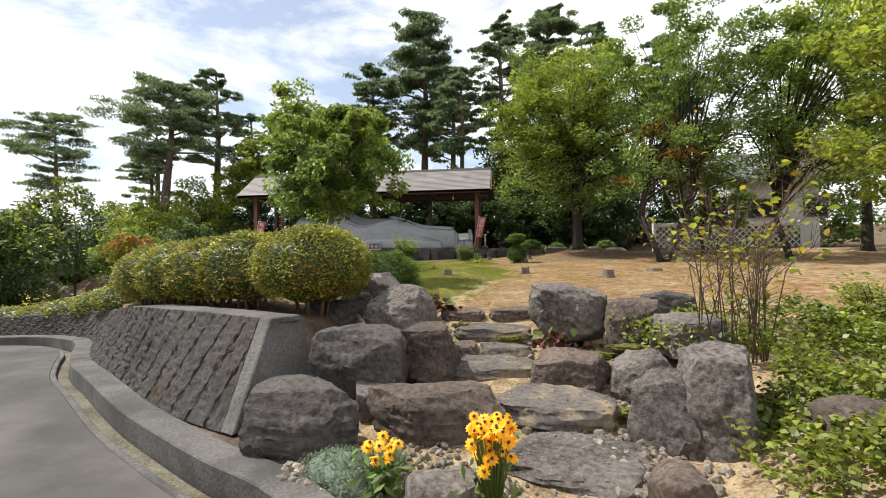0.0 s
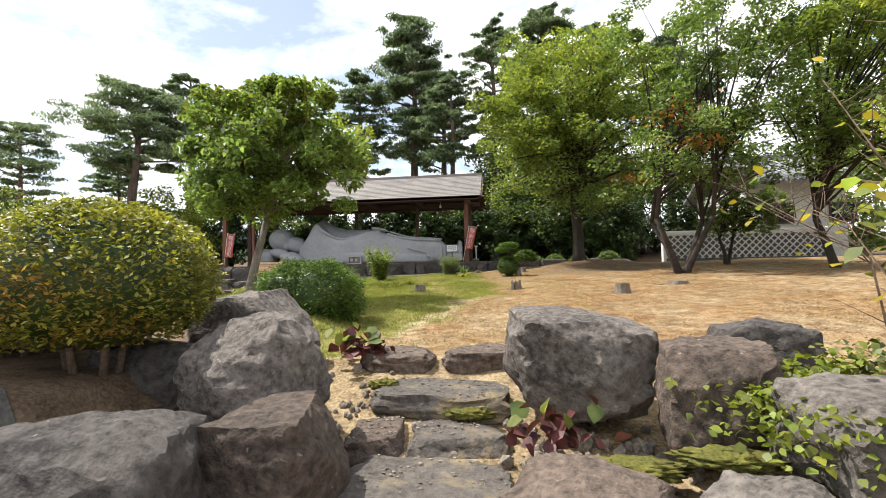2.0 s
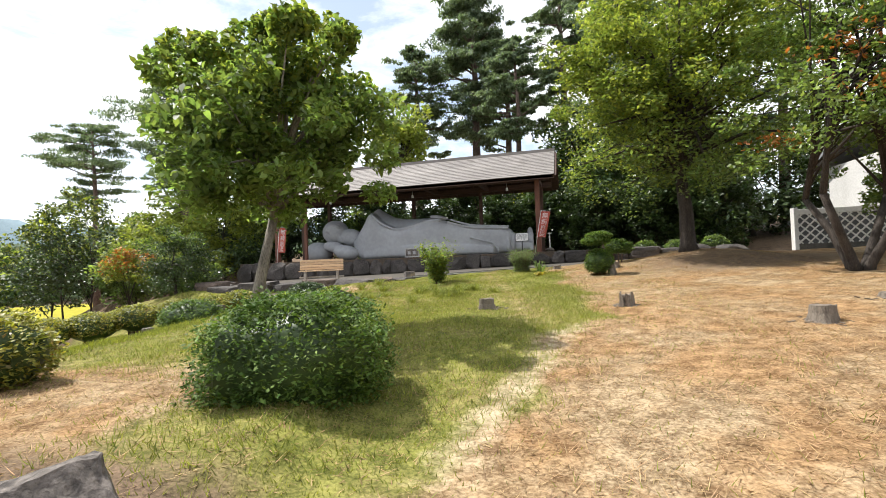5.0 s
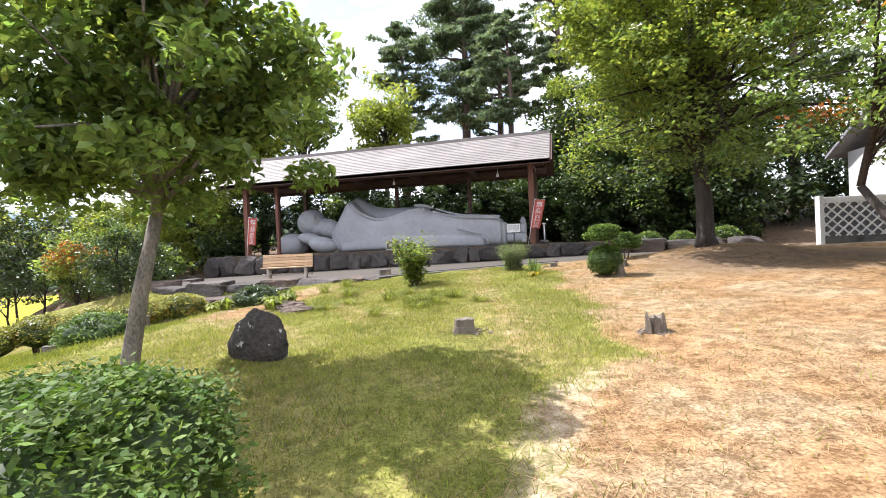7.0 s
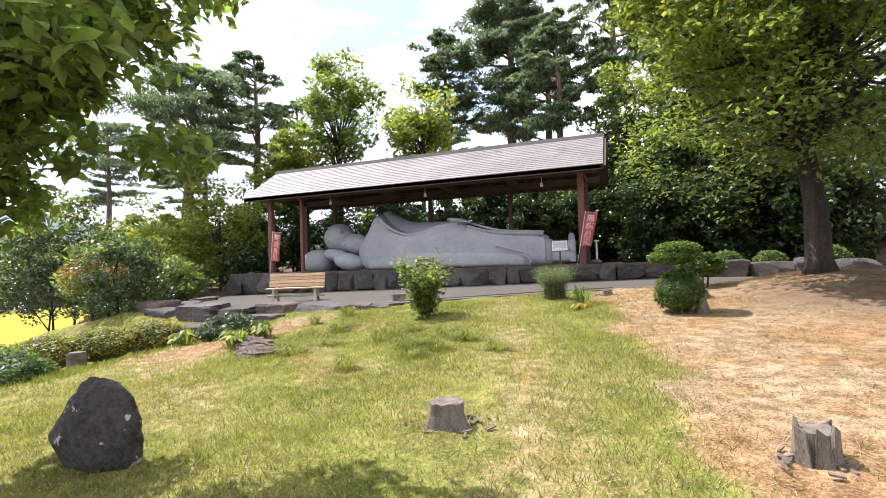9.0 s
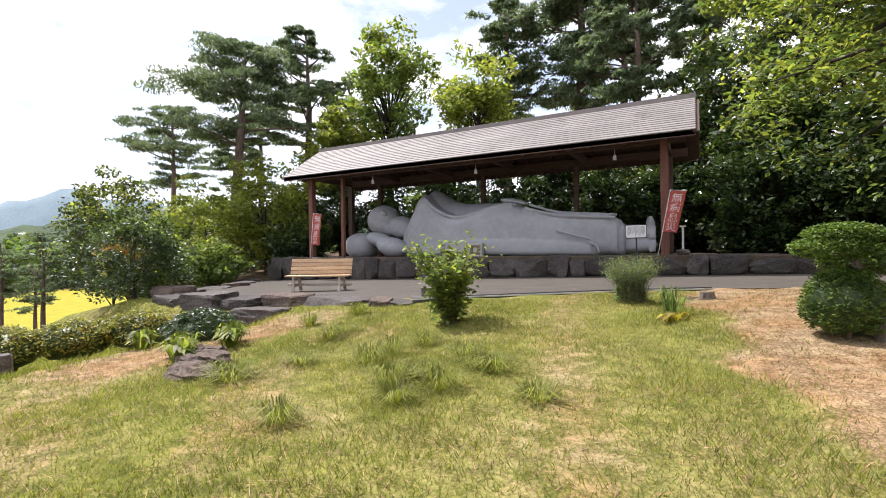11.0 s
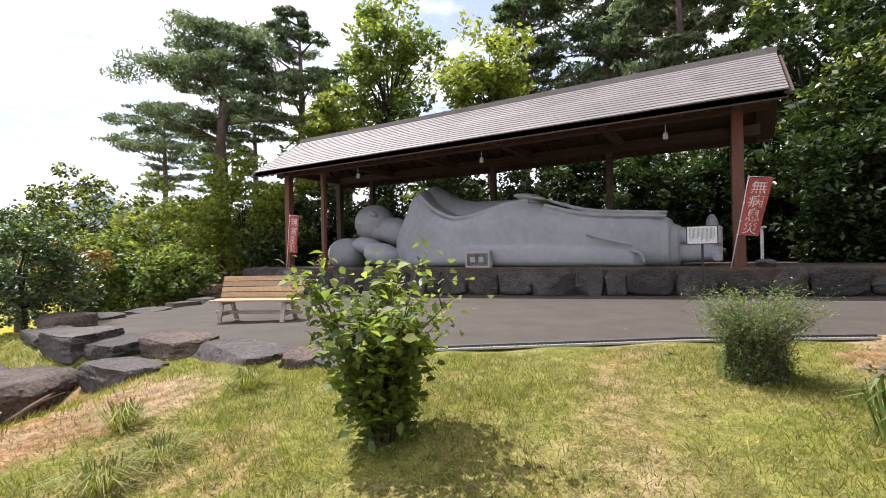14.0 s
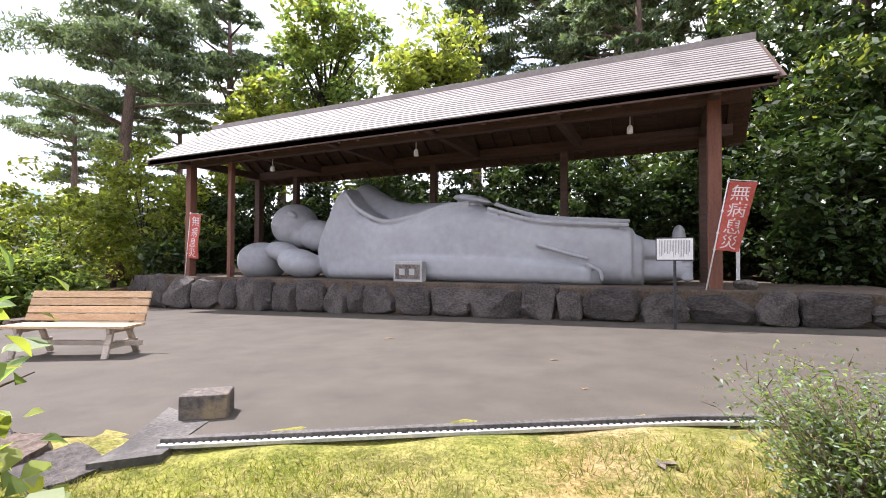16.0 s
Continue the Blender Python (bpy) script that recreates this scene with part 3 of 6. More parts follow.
def asphalt_z(x, y):
    return -0.075 + 0.0265 * max(min(x, 6), -19) - 0.004 * min(y, 0) * 0 + 0.035 * max(0, min(x, 16) - 6) * 0.6 + 0.02


ASPHALT = [(-5.2, -7.6), (-4.1, -7.25), (-2.6, -6.4), (-0.7, -5.35), (1.2, -4.6), (5, -3.9), (9, -3.9), (16, -4.3), (26, -5), (26, -1.9), (16, -1.9), (10.4, -2.0), (6, -1.2), (3.2, 1.2),
           (-5, 1.2), (-12, 1.2), (-18.3, 1.2), (-17.6, -1.0), (-15.4, -2.6), (-14.2, -5.5), (-13.2, -7.4), (-10.2, -8.0), (-8.1, -8.0), (-6.5, -7.8)]
sheet("pavement", ASPHALT, -0.5, M_ASPHALT, asphalt_z, "worn grey asphalt forecourt with faint scuffs", "pavement")

# road that curves away below the retaining wall, its kerb and gutter
KERB = [(1.45, -27.9, -1.4), (0.55, -27.1, -1.4), (-0.23, -26.67, -1.4), (-0.88, -26.28, -1.4), (-1.93, -25.6, -1.4), (-3.4, -24.5, -1.4), (-4.4, -23.75, -1.41), (-5.3, -22.85, -1.43), (-6.1, -22.0, -1.46), (-7.3, -21.08, -1.54), (-9.2, -20.5, -1.61), (-14.6, -19.75, -1.95), (-22, -19.25, -2.45)]


def offset(path, d, span=1):
    """The path moved sideways by d; a wide span evens out its bends."""
    out = []
    for i, p in enumerate(path):
        a, b = path[max(i - span, 0)], path[min(i + span, len(path) - 1)]
        t = Vector((b[0] - a[0], b[1] - a[1])).normalized()
        out.append((p[0] - t.y * d, p[1] + t.x * d, p[2]))
    return out


def strip(name, left, right, dz, thick, material, label, category, parent=None):
    """A bar that runs between two polylines of equal length."""
    vs, fs = [], []
    for a, b in zip(left, right):
        vs += [(a[0], a[1], a[2] + dz), (b[0], b[1], b[2] + dz), (b[0], b[1], b[2] + dz - thick), (a[0], a[1], a[2] + dz - thick)]
    for i in range(len(left) - 1):
        o, p = i * 4, i * 4 + 4
        for k in range(4):
            fs.append((o + k, o + (k + 1) % 4, p + (k + 1) % 4, p + k))
    fs += [(3, 2, 1, 0), tuple(len(vs) - 4 + k for k in range(4))]
    ob = new(name, mesh_of(name, vs, fs, material))
    b = bmesh.new()
    b.from_mesh(ob.data)
    bmesh.ops.recalc_face_normals(b, faces=b.faces[:])
    bmesh.ops.bevel(b, geom=[e for e in b.edges if e.is_manifold and e.calc_face_angle(0) > 1.0], offset=0.012, segments=1, affect="EDGES")
    b.to_mesh(ob.data)
    b.free()
    return tagged(ob, label, category, kind="structure")


def dense(path, n=6):
    out = []
    for i in range(len(path) - 1):
        p0, p1, p2, p3 = (Vector(path[max(i - 1, 0)]), Vector(path[i]), Vector(path[i + 1]), Vector(path[min(i + 2, len(path) - 1)]))
        for k in range(n):
            t = k / n
            out.append(tuple(0.5 * ((2 * p1) + (p2 - p0) * t + (2 * p0 - 5 * p1 + 4 * p2 - p3) * t * t + (3 * p1 - p0 - 3 * p2 + p3) * t ** 3)))
    out.append(path[-1])
    return out


KD = dense(KERB)
strip("kerb", offset(KD, 0.0), offset(KD, 0.3), 0.0, 0.5, M_CONCRETE, "broad weathered concrete kerb stained dark", "kerb")
strip("kerb_bed", offset(KD[3:], -0.2), offset(KD[3:], 0.0), -0.03, 0.4, M_SOIL, "mossy earth ledge behind the kerb", "ledge")
strip("gutter", offset(KD, 0.3), offset(KD, 0.46), -0.24, 0.3, M_GUTTER, "shallow concrete gutter with moss and grit", "gutter")
strip("gutter_edge", offset(KD, 0.46), offset(KD, 0.53), -0.165, 0.3, M_CONCRETE, "narrow concrete gutter edge", "gutter")
strip("road", offset(KD, 0.53), offset(KD, 5.2, 30), -0.168, 0.3, M_ROAD, "smooth grey asphalt road curving away", "road")
strip("grass_verge", offset(KD, 5.2, 30), offset(KD, 9.5, 40), -0.1, 0.3, M_SOIL, "bare earth verge beside the road", "verge")

# retaining wall of rough blocks laid aslant
wall = thing("retaining_wall", (0, 0, 0), "battered retaining wall of rough dark concrete blocks", "wall", kind="structure")
WT, WF = dense(WALL_TOP, 6), dense(WALL_FOOT, 6)
vs, fs = [], []
for a, b in zip(WT, WF):
    vs += [(a[0], a[1], a[2] - 0.02), (b[0], b[1], b[2] - 0.15), (b[0] + 0.25, b[1] + 1.1, b[2] - 0.15), (a[0] + 0.12, a[1] + 0.42, a[2] - 0.02)]
for i in range(len(WT) - 1):
    o, p = i * 4, i * 4 + 4
    for k in range(4):
        fs.append((o + k, o + (k + 1) % 4, p + (k + 1) % 4, p + k))
fs += [(3, 2, 1, 0), tuple(len(vs) - 4 + k for k in range(4))]
part("wall_core", mesh_of("wall_core", vs, fs, M_JOINT), M_JOINT, wall)


def wall_point(u, v, lift=0.0):
    """u: metres along the wall from its corner, v: 0 foot to 1 top."""
    cum = [0.0]
    for i in range(len(WT) - 1):
        cum.append(cum[-1] + (Vector(WT[i + 1]) - Vector(WT[i])).length)
    i = max(0, min(len(cum) - 2, int(np.searchsorted(cum, u)) - 1))
    t = (u - cum[i]) / (cum[i + 1] - cum[i])
    top, foot = Vector(WT[i]).lerp(Vector(WT[i + 1]), t), Vector(WF[i]).lerp(Vector(WF[i + 1]), t)
    along = (Vector(WT[i + 1]) - Vector(WT[i])).normalized()
    out = along.cross(top - foot).normalized()
    if out.y > 0:
        out = -out
    return foot.lerp(top, v) + out * lift


rng = np.random.default_rng(3)
u = 0.12
while u < 13.5:
    w = 0.34 + rng.uniform(-0.03, 0.03)
    grid = []
    for b_ in range(27):
        for a_ in range(10):
            fa, fb = (0, 0.035, 0.1, 0.24, 0.4, 0.56, 0.72, 0.88, 0.965, 1)[a_], b_ / 26
            vv = 0.004 + 0.992 * fb
            uu = u + 0.006 + (w - 0.012) * fa - 0.42 * (vv - 0.5) - 0.15
            seam = 0.004 + 0.03 * max(0.0, noise.noise(Vector((u * 3.1, vv * 2.4, 5.0))) + 0.15)
            grid.append(wall_point(max(uu, 0.19), vv, seam if a_ in (0, 9) else 0.042 + rng.uniform(-0.018, 0.02)))
    faces = [(b_ * 10 + a_, b_ * 10 + a_ + 1, b_ * 10 + a_ + 11, b_ * 10 + a_ + 10) for b_ in range(26) for a_ in range(9)]
    o = new("block", mesh_of("block", grid, faces, M_BLOCK))
    o.parent = wall
    u += w
# smooth concrete end pier and coping
end = bmesh.new()
a, b_ = WT[0], WF[0]
pts = [wall_point(0, 0, 0.05), wall_point(0.2, 0, 0.05), wall_point(0.2, 1, 0.05), wall_point(0, 1, 0.05)]
back = [Vector((-0.1, -24.95, -1.5)), Vector((-0.45, -24.95, -1.5)), Vector((-0.62, -25.0, -0.53)), Vector((-0.42, -25.02, -0.53))]
pv = [end.verts.new(p) for p in pts] + [end.verts.new(p) for p in back]
for f in ((0, 1, 2, 3), (7, 6, 5, 4), (0, 3, 7, 4), (1, 5, 6, 2), (3, 2, 6, 7), (0, 4, 5, 1)):
    end.faces.new([pv[i] for i in f])
bmesh.ops.recalc_face_normals(end, faces=end.faces[:])
bmesh.ops.bevel(end, geom=end.edges[:], offset=0.012, segments=1, affect="EDGES")
part("end_pier", end, M_CONCRETE, wall, "smooth stained concrete end pier")
cop_l, cop_r = [(p[0], p[1], p[2] + 0.035) for p in offset(WT, 0.03)], [(p[0], p[1], p[2] + 0.035) for p in offset(WT, -0.36)]
cop = strip("coping", cop_l, cop_r, 0, 0.07, M_CONCRETE, "", "")
cop.parent = wall
for k in ("label", "category", "kind"):
    if k in cop:
        del cop[k]

# ---- boulders and steps ----
G_ROCK, G_STEP = "boulders round the garden steps", "stone garden steps"
ROCKS = [
    # x0, x1, y, depth, z0, z1, seed, material, label, turn
    (-0.16, 0.92, -25.35, 0.85, -1.42, -0.56, 11, M_ROCK_DARK, "large rounded dark boulder beside the concrete pier", 10),
    (0.62, 1.42, -24.85, 0.75, -1.35, -0.62, 12, M_ROCK_BROWN, "squared brown boulder with a flat top", -18),
    (0.14, 1.08, -24.28, 0.9, -1.05, -0.2, 13, M_ROCK, "big angular grey boulder above the steps", -25),
    (-0.78, 0.52, -22.95, 0.95, -1.15, -0.09, 14, M_ROCK, "broad grey boulder at the lawn edge", 8),
    (-0.85, -0.05, -23.85, 0.8, -1.0, -0.42, 15, M_ROCK_DARK, "low dark boulder under the clipped bush", 0),
    (-0.3, 0.75, -26.45, 0.8, -1.55, -0.9, 16, M_ROCK_DARK, "rough dark boulder by the kerb", 8),
    (0.66, 2.0, -26.0, 0.95, -1.62, -1.02, 17, M_ROCK_BROWN, "long squared grey-brown boulder with a sloping top", 32),
    (0.42, 0.86, -25.75, 0.5, -1.5, -1.06, 18, M_ROCK, "small grey boulder between larger ones", 20),
    (2.24, 3.26, -23.8, 0.95, -1.02, -0.22, 19, M_ROCK, "big rounded grey boulder beside the top step", 5),
    (3.14, 3.82, -24.3, 0.6, -1.15, -0.38, 20, M_ROCK_BROWN, "squared upright brown boulder", -8),
    (3.55, 4.3, -24.85, 0.6, -1.0, -0.5, 21, M_ROCK, "flat-topped pale grey boulder in the ivy", 10),
    (3.75, 4.5, -23.5, 0.6, -0.95, -0.33, 22, M_ROCK_DARK, "dark boulder behind the ivy", 0),
    (2.2, 3.12, -25.0, 0.62, -1.5, -0.9, 23, M_ROCK_BROWN, "squared dark grey boulder flanking the steps", -14),
    (3.0, 3.75, -25.2, 0.8, -1.5, -0.82, 24, M_ROCK, "cracked grey boulder flanking the steps", -25),
    (3.25, 4.02, -26.2, 0.9, -1.65, -0.58, 25, M_ROCK, "tall upright grey boulder with a broken face", -30),
    (2.95, 3.6, -26.15, 0.7, -1.65, -0.8, 26, M_ROCK, "leaning grey boulder with gravel at its foot", -30),
    (2.85, 3.22, -27.15, 0.45, -1.55, -1.16, 27, M_ROCK_BROWN, "small brown rock at the path edge", 0),
    (1.3, 1.8, -27.35, 0.5, -1.55, -1.18, 28, M_ROCK, "low grey rock beside the flowers", 0),
    (4.05, 4.7, -26.75, 0.6, -1.45, -0.82, 29, M_ROCK_BROWN, "brown rock half hidden by ivy", 15),
]
for x0, x1, y, dp, z0, z1, seed, m_, lab, rz in ROCKS:
    big = (x1 - x0) > 0.6
    sq = "squared" in lab or "flat-topped" in lab
    rock("boulder", x0, x1, y, dp, z0, z1, seed, m_, lab, "boulder", G_ROCK, rz, sub=5 if big else 4, rough=0.055, boxy=0.72 if sq else 0.5, big=0.1, cuts=7 if sq else 10, flat=0.16 if sq or seed == 19 else 0.03)
STEPS = [
    (1.85, 3.1, -26.55, 1.0, -1.6, -1.36, 41, M_ROCK, "broad flat grey slab at the foot of the steps", -20),
    (1.82, 3.05, -25.7, 0.85, -1.55, -1.16, 42, M_STEP, "wide weathered step stone dusted with sand", -8),
    (1.32, 2.3, -24.65, 0.7, -1.42, -1.08, 43, M_STEP, "sandy step stone with a worn top", -4),
    (1.58, 2.28, -24.1, 0.5, -1.28, -1.0, 44, M_STEP, "narrow worn step stone", 0),
    (1.12, 1.62, -24.15, 0.5, -1.3, -0.98, 45, M_ROCK_BROWN, "small brown step stone", 10),
    (1.2, 2.3, -23.6, 0.6, -1.12, -0.82, 46, M_STEP, "wide flat step stone below the lawn", 4),
    (0.92, 1.63, -22.95, 0.5, -0.95, -0.66, 47, M_ROCK_BROWN, "brown kerb-like stone at the top of the steps", -4),
    (1.68, 2.42, -22.9, 0.5, -0.95, -0.64, 48, M_ROCK_BROWN, "cracked brown stone at the top of the steps", 4),
]
step_obs = []
for x0, x1, y, dp, z0, z1, seed, m_, lab, rz in STEPS:
    step_obs.append(rock("step_stone", x0, x1, y, dp, z0, z1, seed, m_, lab, "step stone", G_STEP, rz, sub=5, cuts=7, rough=0.05, boxy=0.6, big=0.14, flat=0.3))
rock("standing_stone", -3.05, -2.02, -16.2, 0.6, gz(-2.4, -16.2) - 0.12, 0.05, 58, M_ROCK_LICHEN, "dark pointed standing stone with pale lichen on the lawn", "standing stone", sub=5, boxy=0.4, rz=-20, cuts=9, taper=0.45, rough=0.04)

# ---- pavilion ----
PAV = thing("pavilion", (0, 0, 0), "long open timber pavilion with a shallow metal roof over a statue", "pavilion")
EY, RY, BY, EZ, RZ_ = 0.44, 2.95, 5.46, 4.50, 6.16
X0, X1 = -16.7, 0.94
slope = math.atan2(RZ_ - EZ, RY - EY)
run = math.hypot(RY - EY, RZ_ - EZ)
deck = bmesh.new()
prof = [(EY + 0.03, EZ - 0.03), (RY, RZ_ - 0.045), (BY - 0.03, EZ - 0.03), (BY - 0.03, EZ - 0.16), (RY, RZ_ - 0.2), (EY + 0.03, EZ - 0.16)]
l_ = [deck.verts.new((X0 + 0.03, y, z)) for y, z in prof]
r_ = [deck.verts.new((X1 - 0.03, y, z)) for y, z in prof]
for i in range(6):
    j = (i + 1) % 6
    deck.faces.new((l_[i], l_[j], r_[j], r_[i]))
deck.faces.new((l_[5], l_[4], l_[1], l_[0]))
deck.faces.new((l_[4], l_[3], l_[2], l_[1]))
deck.faces.new((r_[0], r_[1], r_[4], r_[5]))
deck.faces.new((r_[1], r_[2], r_[3], r_[4]))
bmesh.ops.recalc_face_normals(deck, faces=deck.faces[:])
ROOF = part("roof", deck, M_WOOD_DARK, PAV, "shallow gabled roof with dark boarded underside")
NROW = 15
for side in (0, 1):
    for k in range(NROW):
        t0, t1 = k / NROW, (k + 1) / NROW
        def at(t, up):
            y = EY + (RY - EY) * t
            z = EZ + (RZ_ - EZ) * t + up
            return (y, z) if side == 0 else (2 * RY - y, z)
        b = bmesh.new()
        ring = [at(t0 - 0.012, 0.0), at(t0 - 0.012, 0.03), at(t1 + 0.004, 0.006), at(t1 + 0.004, -0.016)]
        L = [b.verts.new((X0, y, z)) for y, z in ring]
        R = [b.verts.new((X1, y, z)) for y, z in ring]
        for i in range(4):
            j = (i + 1) % 4
            b.faces.new((L[i], L[j], R[j], R[i]))
        b.faces.new(L[::-1])
        b.faces.new(R)
        bmesh.ops.recalc_face_normals(b, faces=b.faces[:])
        part("roof_panel", b, M_ROOF, ROOF)
part("ridge_cap", beam_bm((X0 - 0.02, RY, RZ_ + 0.02), (X1 + 0.02, RY, RZ_ + 0.02), 0.28, 0.07), M_ROOF, ROOF)
part("fascia", box_bm(X0, EY + 0.03, EZ - 0.2, X1, EY + 0.075, EZ - 0.012, 0.006), M_WOOD_DARK, ROOF, "dark timber eaves board")
part("fascia", box_bm(X0, BY - 0.075, EZ - 0.2, X1, BY - 0.03, EZ - 0.012, 0.006), M_WOOD_DARK, ROOF)
for xx in (X0 - 0.012, X1 + 0.012):
    for s in (0, 1):
        y0 = EY if s == 0 else BY
        part("bargeboard", beam_bm((xx, y0, EZ - 0.09), (xx, RY, RZ_ - 0.09), 0.04, 0.2), M_WOOD_DARK, ROOF)
FLOOR_Z = 0.6
# Rear posts use darker timber in place of the roof's shade.
for x in (-15.8, 0.0):
    for y in (1.44, 4.46):
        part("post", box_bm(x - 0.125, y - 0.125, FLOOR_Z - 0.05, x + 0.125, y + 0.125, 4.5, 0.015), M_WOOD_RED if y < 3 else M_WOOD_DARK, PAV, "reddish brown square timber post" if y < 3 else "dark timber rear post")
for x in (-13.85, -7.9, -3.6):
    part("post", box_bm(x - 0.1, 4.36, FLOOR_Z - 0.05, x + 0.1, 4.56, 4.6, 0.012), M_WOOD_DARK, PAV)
part("post", box_bm(-13.92, 1.36, FLOOR_Z - 0.05, -13.76, 1.52, 4.5, 0.012), M_WOOD_RED, PAV, "slender timber prop")
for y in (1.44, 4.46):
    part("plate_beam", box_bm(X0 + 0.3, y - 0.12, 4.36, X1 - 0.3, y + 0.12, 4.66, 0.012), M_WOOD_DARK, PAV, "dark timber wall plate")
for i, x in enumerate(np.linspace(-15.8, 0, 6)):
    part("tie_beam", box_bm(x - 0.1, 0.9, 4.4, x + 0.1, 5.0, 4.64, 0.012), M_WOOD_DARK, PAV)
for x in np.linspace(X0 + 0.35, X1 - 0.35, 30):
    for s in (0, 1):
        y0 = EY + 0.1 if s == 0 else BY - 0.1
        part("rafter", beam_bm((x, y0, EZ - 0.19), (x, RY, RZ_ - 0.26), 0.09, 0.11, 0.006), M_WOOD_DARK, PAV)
for x in (-12.2, -7.0, -1.6):
    part("hanging_lamp", tubes_mesh("hanging_lamp", [([(x, 1.6, 4.36), (x, 1.6, 4.16)], [0.012, 0.012]), ([(x, 1.6, 4.16), (x, 1.6, 4.12), (x, 1.6, 3.98)], [0.03, 0.06, 0.07])], M_WHITE), M_WHITE, PAV, "small white hanging lamp")

# platform: earth core and facing stones
plat = thing("platform_wall", (0, 0, 0), "low platform faced with large dark natural stones", "platform", kind="structure")
part("core", box_bm(-18.3, 1.05, -0.8, 3.4, 6.2, FLOOR_Z, 0.05), M_SOIL, plat, "earth and concrete platform top")
part("core", box_bm(3.3, 1.4, -0.8, 9.5, 2.6, 0.5, 0.05), M_SOIL, plat)
rng = np.random.default_rng(21)
x = -18.5
STONES = [rock_mesh("stone", (1, 1, 1), 60 + i, M_ROCK_DARK, sub=4, cuts=6, rough=0.05, boxy=0.55, big=0.12) for i in range(9)]
k = 0
while x < 3.4:
    w = rng.uniform(0.55, 1.35)
    o = new("stone", STONES[(k * 4) % 9])
    o.parent = plat
    zb = asphalt_z(x + w / 2, 1) - 0.06
    tall = FLOOR_Z + rng.uniform(-0.09, 0.08) - zb
    o.matrix_world = Matrix.Translation((x + w / 2, 1.12 + rng.uniform(-0.09, 0.07), zb)) @ Matrix.Rotation(rng.uniform(-0.12, 0.12), 4, "Z") @ Matrix.Diagonal((w * 1.06 * (1 if k % 2 else -1), 0.7, tall, 1))
    x += w * 0.97
    k += 1
x = 3.3
while x < 9.4:
    w = rng.uniform(0.9, 1.5)
    o = new("stone", STONES[k % 9])
    o.parent = plat
    o.matrix_world = Matrix.Translation((x + w / 2, 1.4, -0.1)) @ Matrix.Diagonal((w * 1.05, 0.7, 0.7 + rng.uniform(-0.05, 0.1), 1))
    x += w
    k += 1
# left return of the platform
y = 1.6
while y < 5.5:
    w = rng.uniform(0.8, 1.1)
    o = new("stone", STONES[k % 9])
    o.parent = plat
    o.matrix_world = Matrix.Translation((-18.3, y + w / 2, -0.65)) @ Matrix.Diagonal((0.6, w * 1.04, 1.25 + rng.uniform(-0.05, 0.05), 1))
    y += w
    k += 1

# ---- reclining statue: one plain body ----
SB = bmesh.new()


def blob(c, r, rot=(0, 0, 0), power=1.0, seg=28):
    b = bmesh.new()
    bmesh.ops.create_uvsphere(b, u_segments=seg, v_segments=seg // 2, radius=1)
    if power != 1.0:
        for v in b.verts:
            v.co = Vector([math.copysign(abs(q) ** power, q) for q in v.co])
    b.transform(Matrix.LocRotScale(c, Euler([radians(q) for q in rot]), r))
    m_ = bpy.data.meshes.new("tmp")
    b.to_mesh(m_)
    b.free()
    SB.from_mesh(m_)
    bpy.data.meshes.remove(m_)


def loft(rows, seg=36, power=0.75):
    """rows: x, centre y, half depth, bottom, top."""
    b = bmesh.new()
    rings = []
    for x, cy, ry, zb, zt in rows:
        ring = []
        for s in range(seg):
            t = 2 * math.pi * s / seg
            c, q = math.cos(t), math.sin(t)
            ring.append(b.verts.new((x, cy + math.copysign(abs(c) ** power, c) * ry, (zb + zt) / 2 + math.copysign(abs(q) ** power, q) * (zt - zb) / 2)))
        rings.append(ring)
    for a, c in zip(rings[:-1], rings[1:]):
        for s in range(seg):
            b.faces.new((a[s], a[(s + 1) % seg], c[(s + 1) % seg], c[s]))
    b.faces.new(rings[0][::-1])
    b.faces.new(rings[-1])
    bmesh.ops.recalc_face_normals(b, faces=b.faces[:])
    m_ = bpy.data.meshes.new("tmp")
    b.to_mesh(m_)
    b.free()
    SB.from_mesh(m_)
    bpy.data.meshes.remove(m_)


SZ = FLOOR_Z - 0.05
# far shoulder and resting arm, then the near body under the robe, then the folded lower hem
loft([(-10.95, 3.4, 0.5, 1.4, 2.2), (-10.6, 3.4, 0.75, SZ, 2.75), (-10.3, 3.56, 0.9, SZ, 3.3), (-10.1, 3.62, 1.0, SZ, 3.6), (-9.92, 3.66, 1.02, SZ, 3.72), (-9.6, 3.66, 1.02, SZ, 3.5), (-8.9, 3.66, 1.0, SZ, 3.12), (-8.2, 3.66, 0.98, SZ, 2.97),
      (-7.3, 3.66, 0.96, SZ, 2.95), (-6.2, 3.66, 0.92, SZ, 2.93), (-5.6, 3.66, 0.9, SZ, 2.7), (-4.9, 3.5, 0.9, SZ, 2.42), (-3.9, 3.2, 0.9, SZ, 2.1), (-1.66, 3.1, 0.9, SZ, 1.9)], power=0.85)
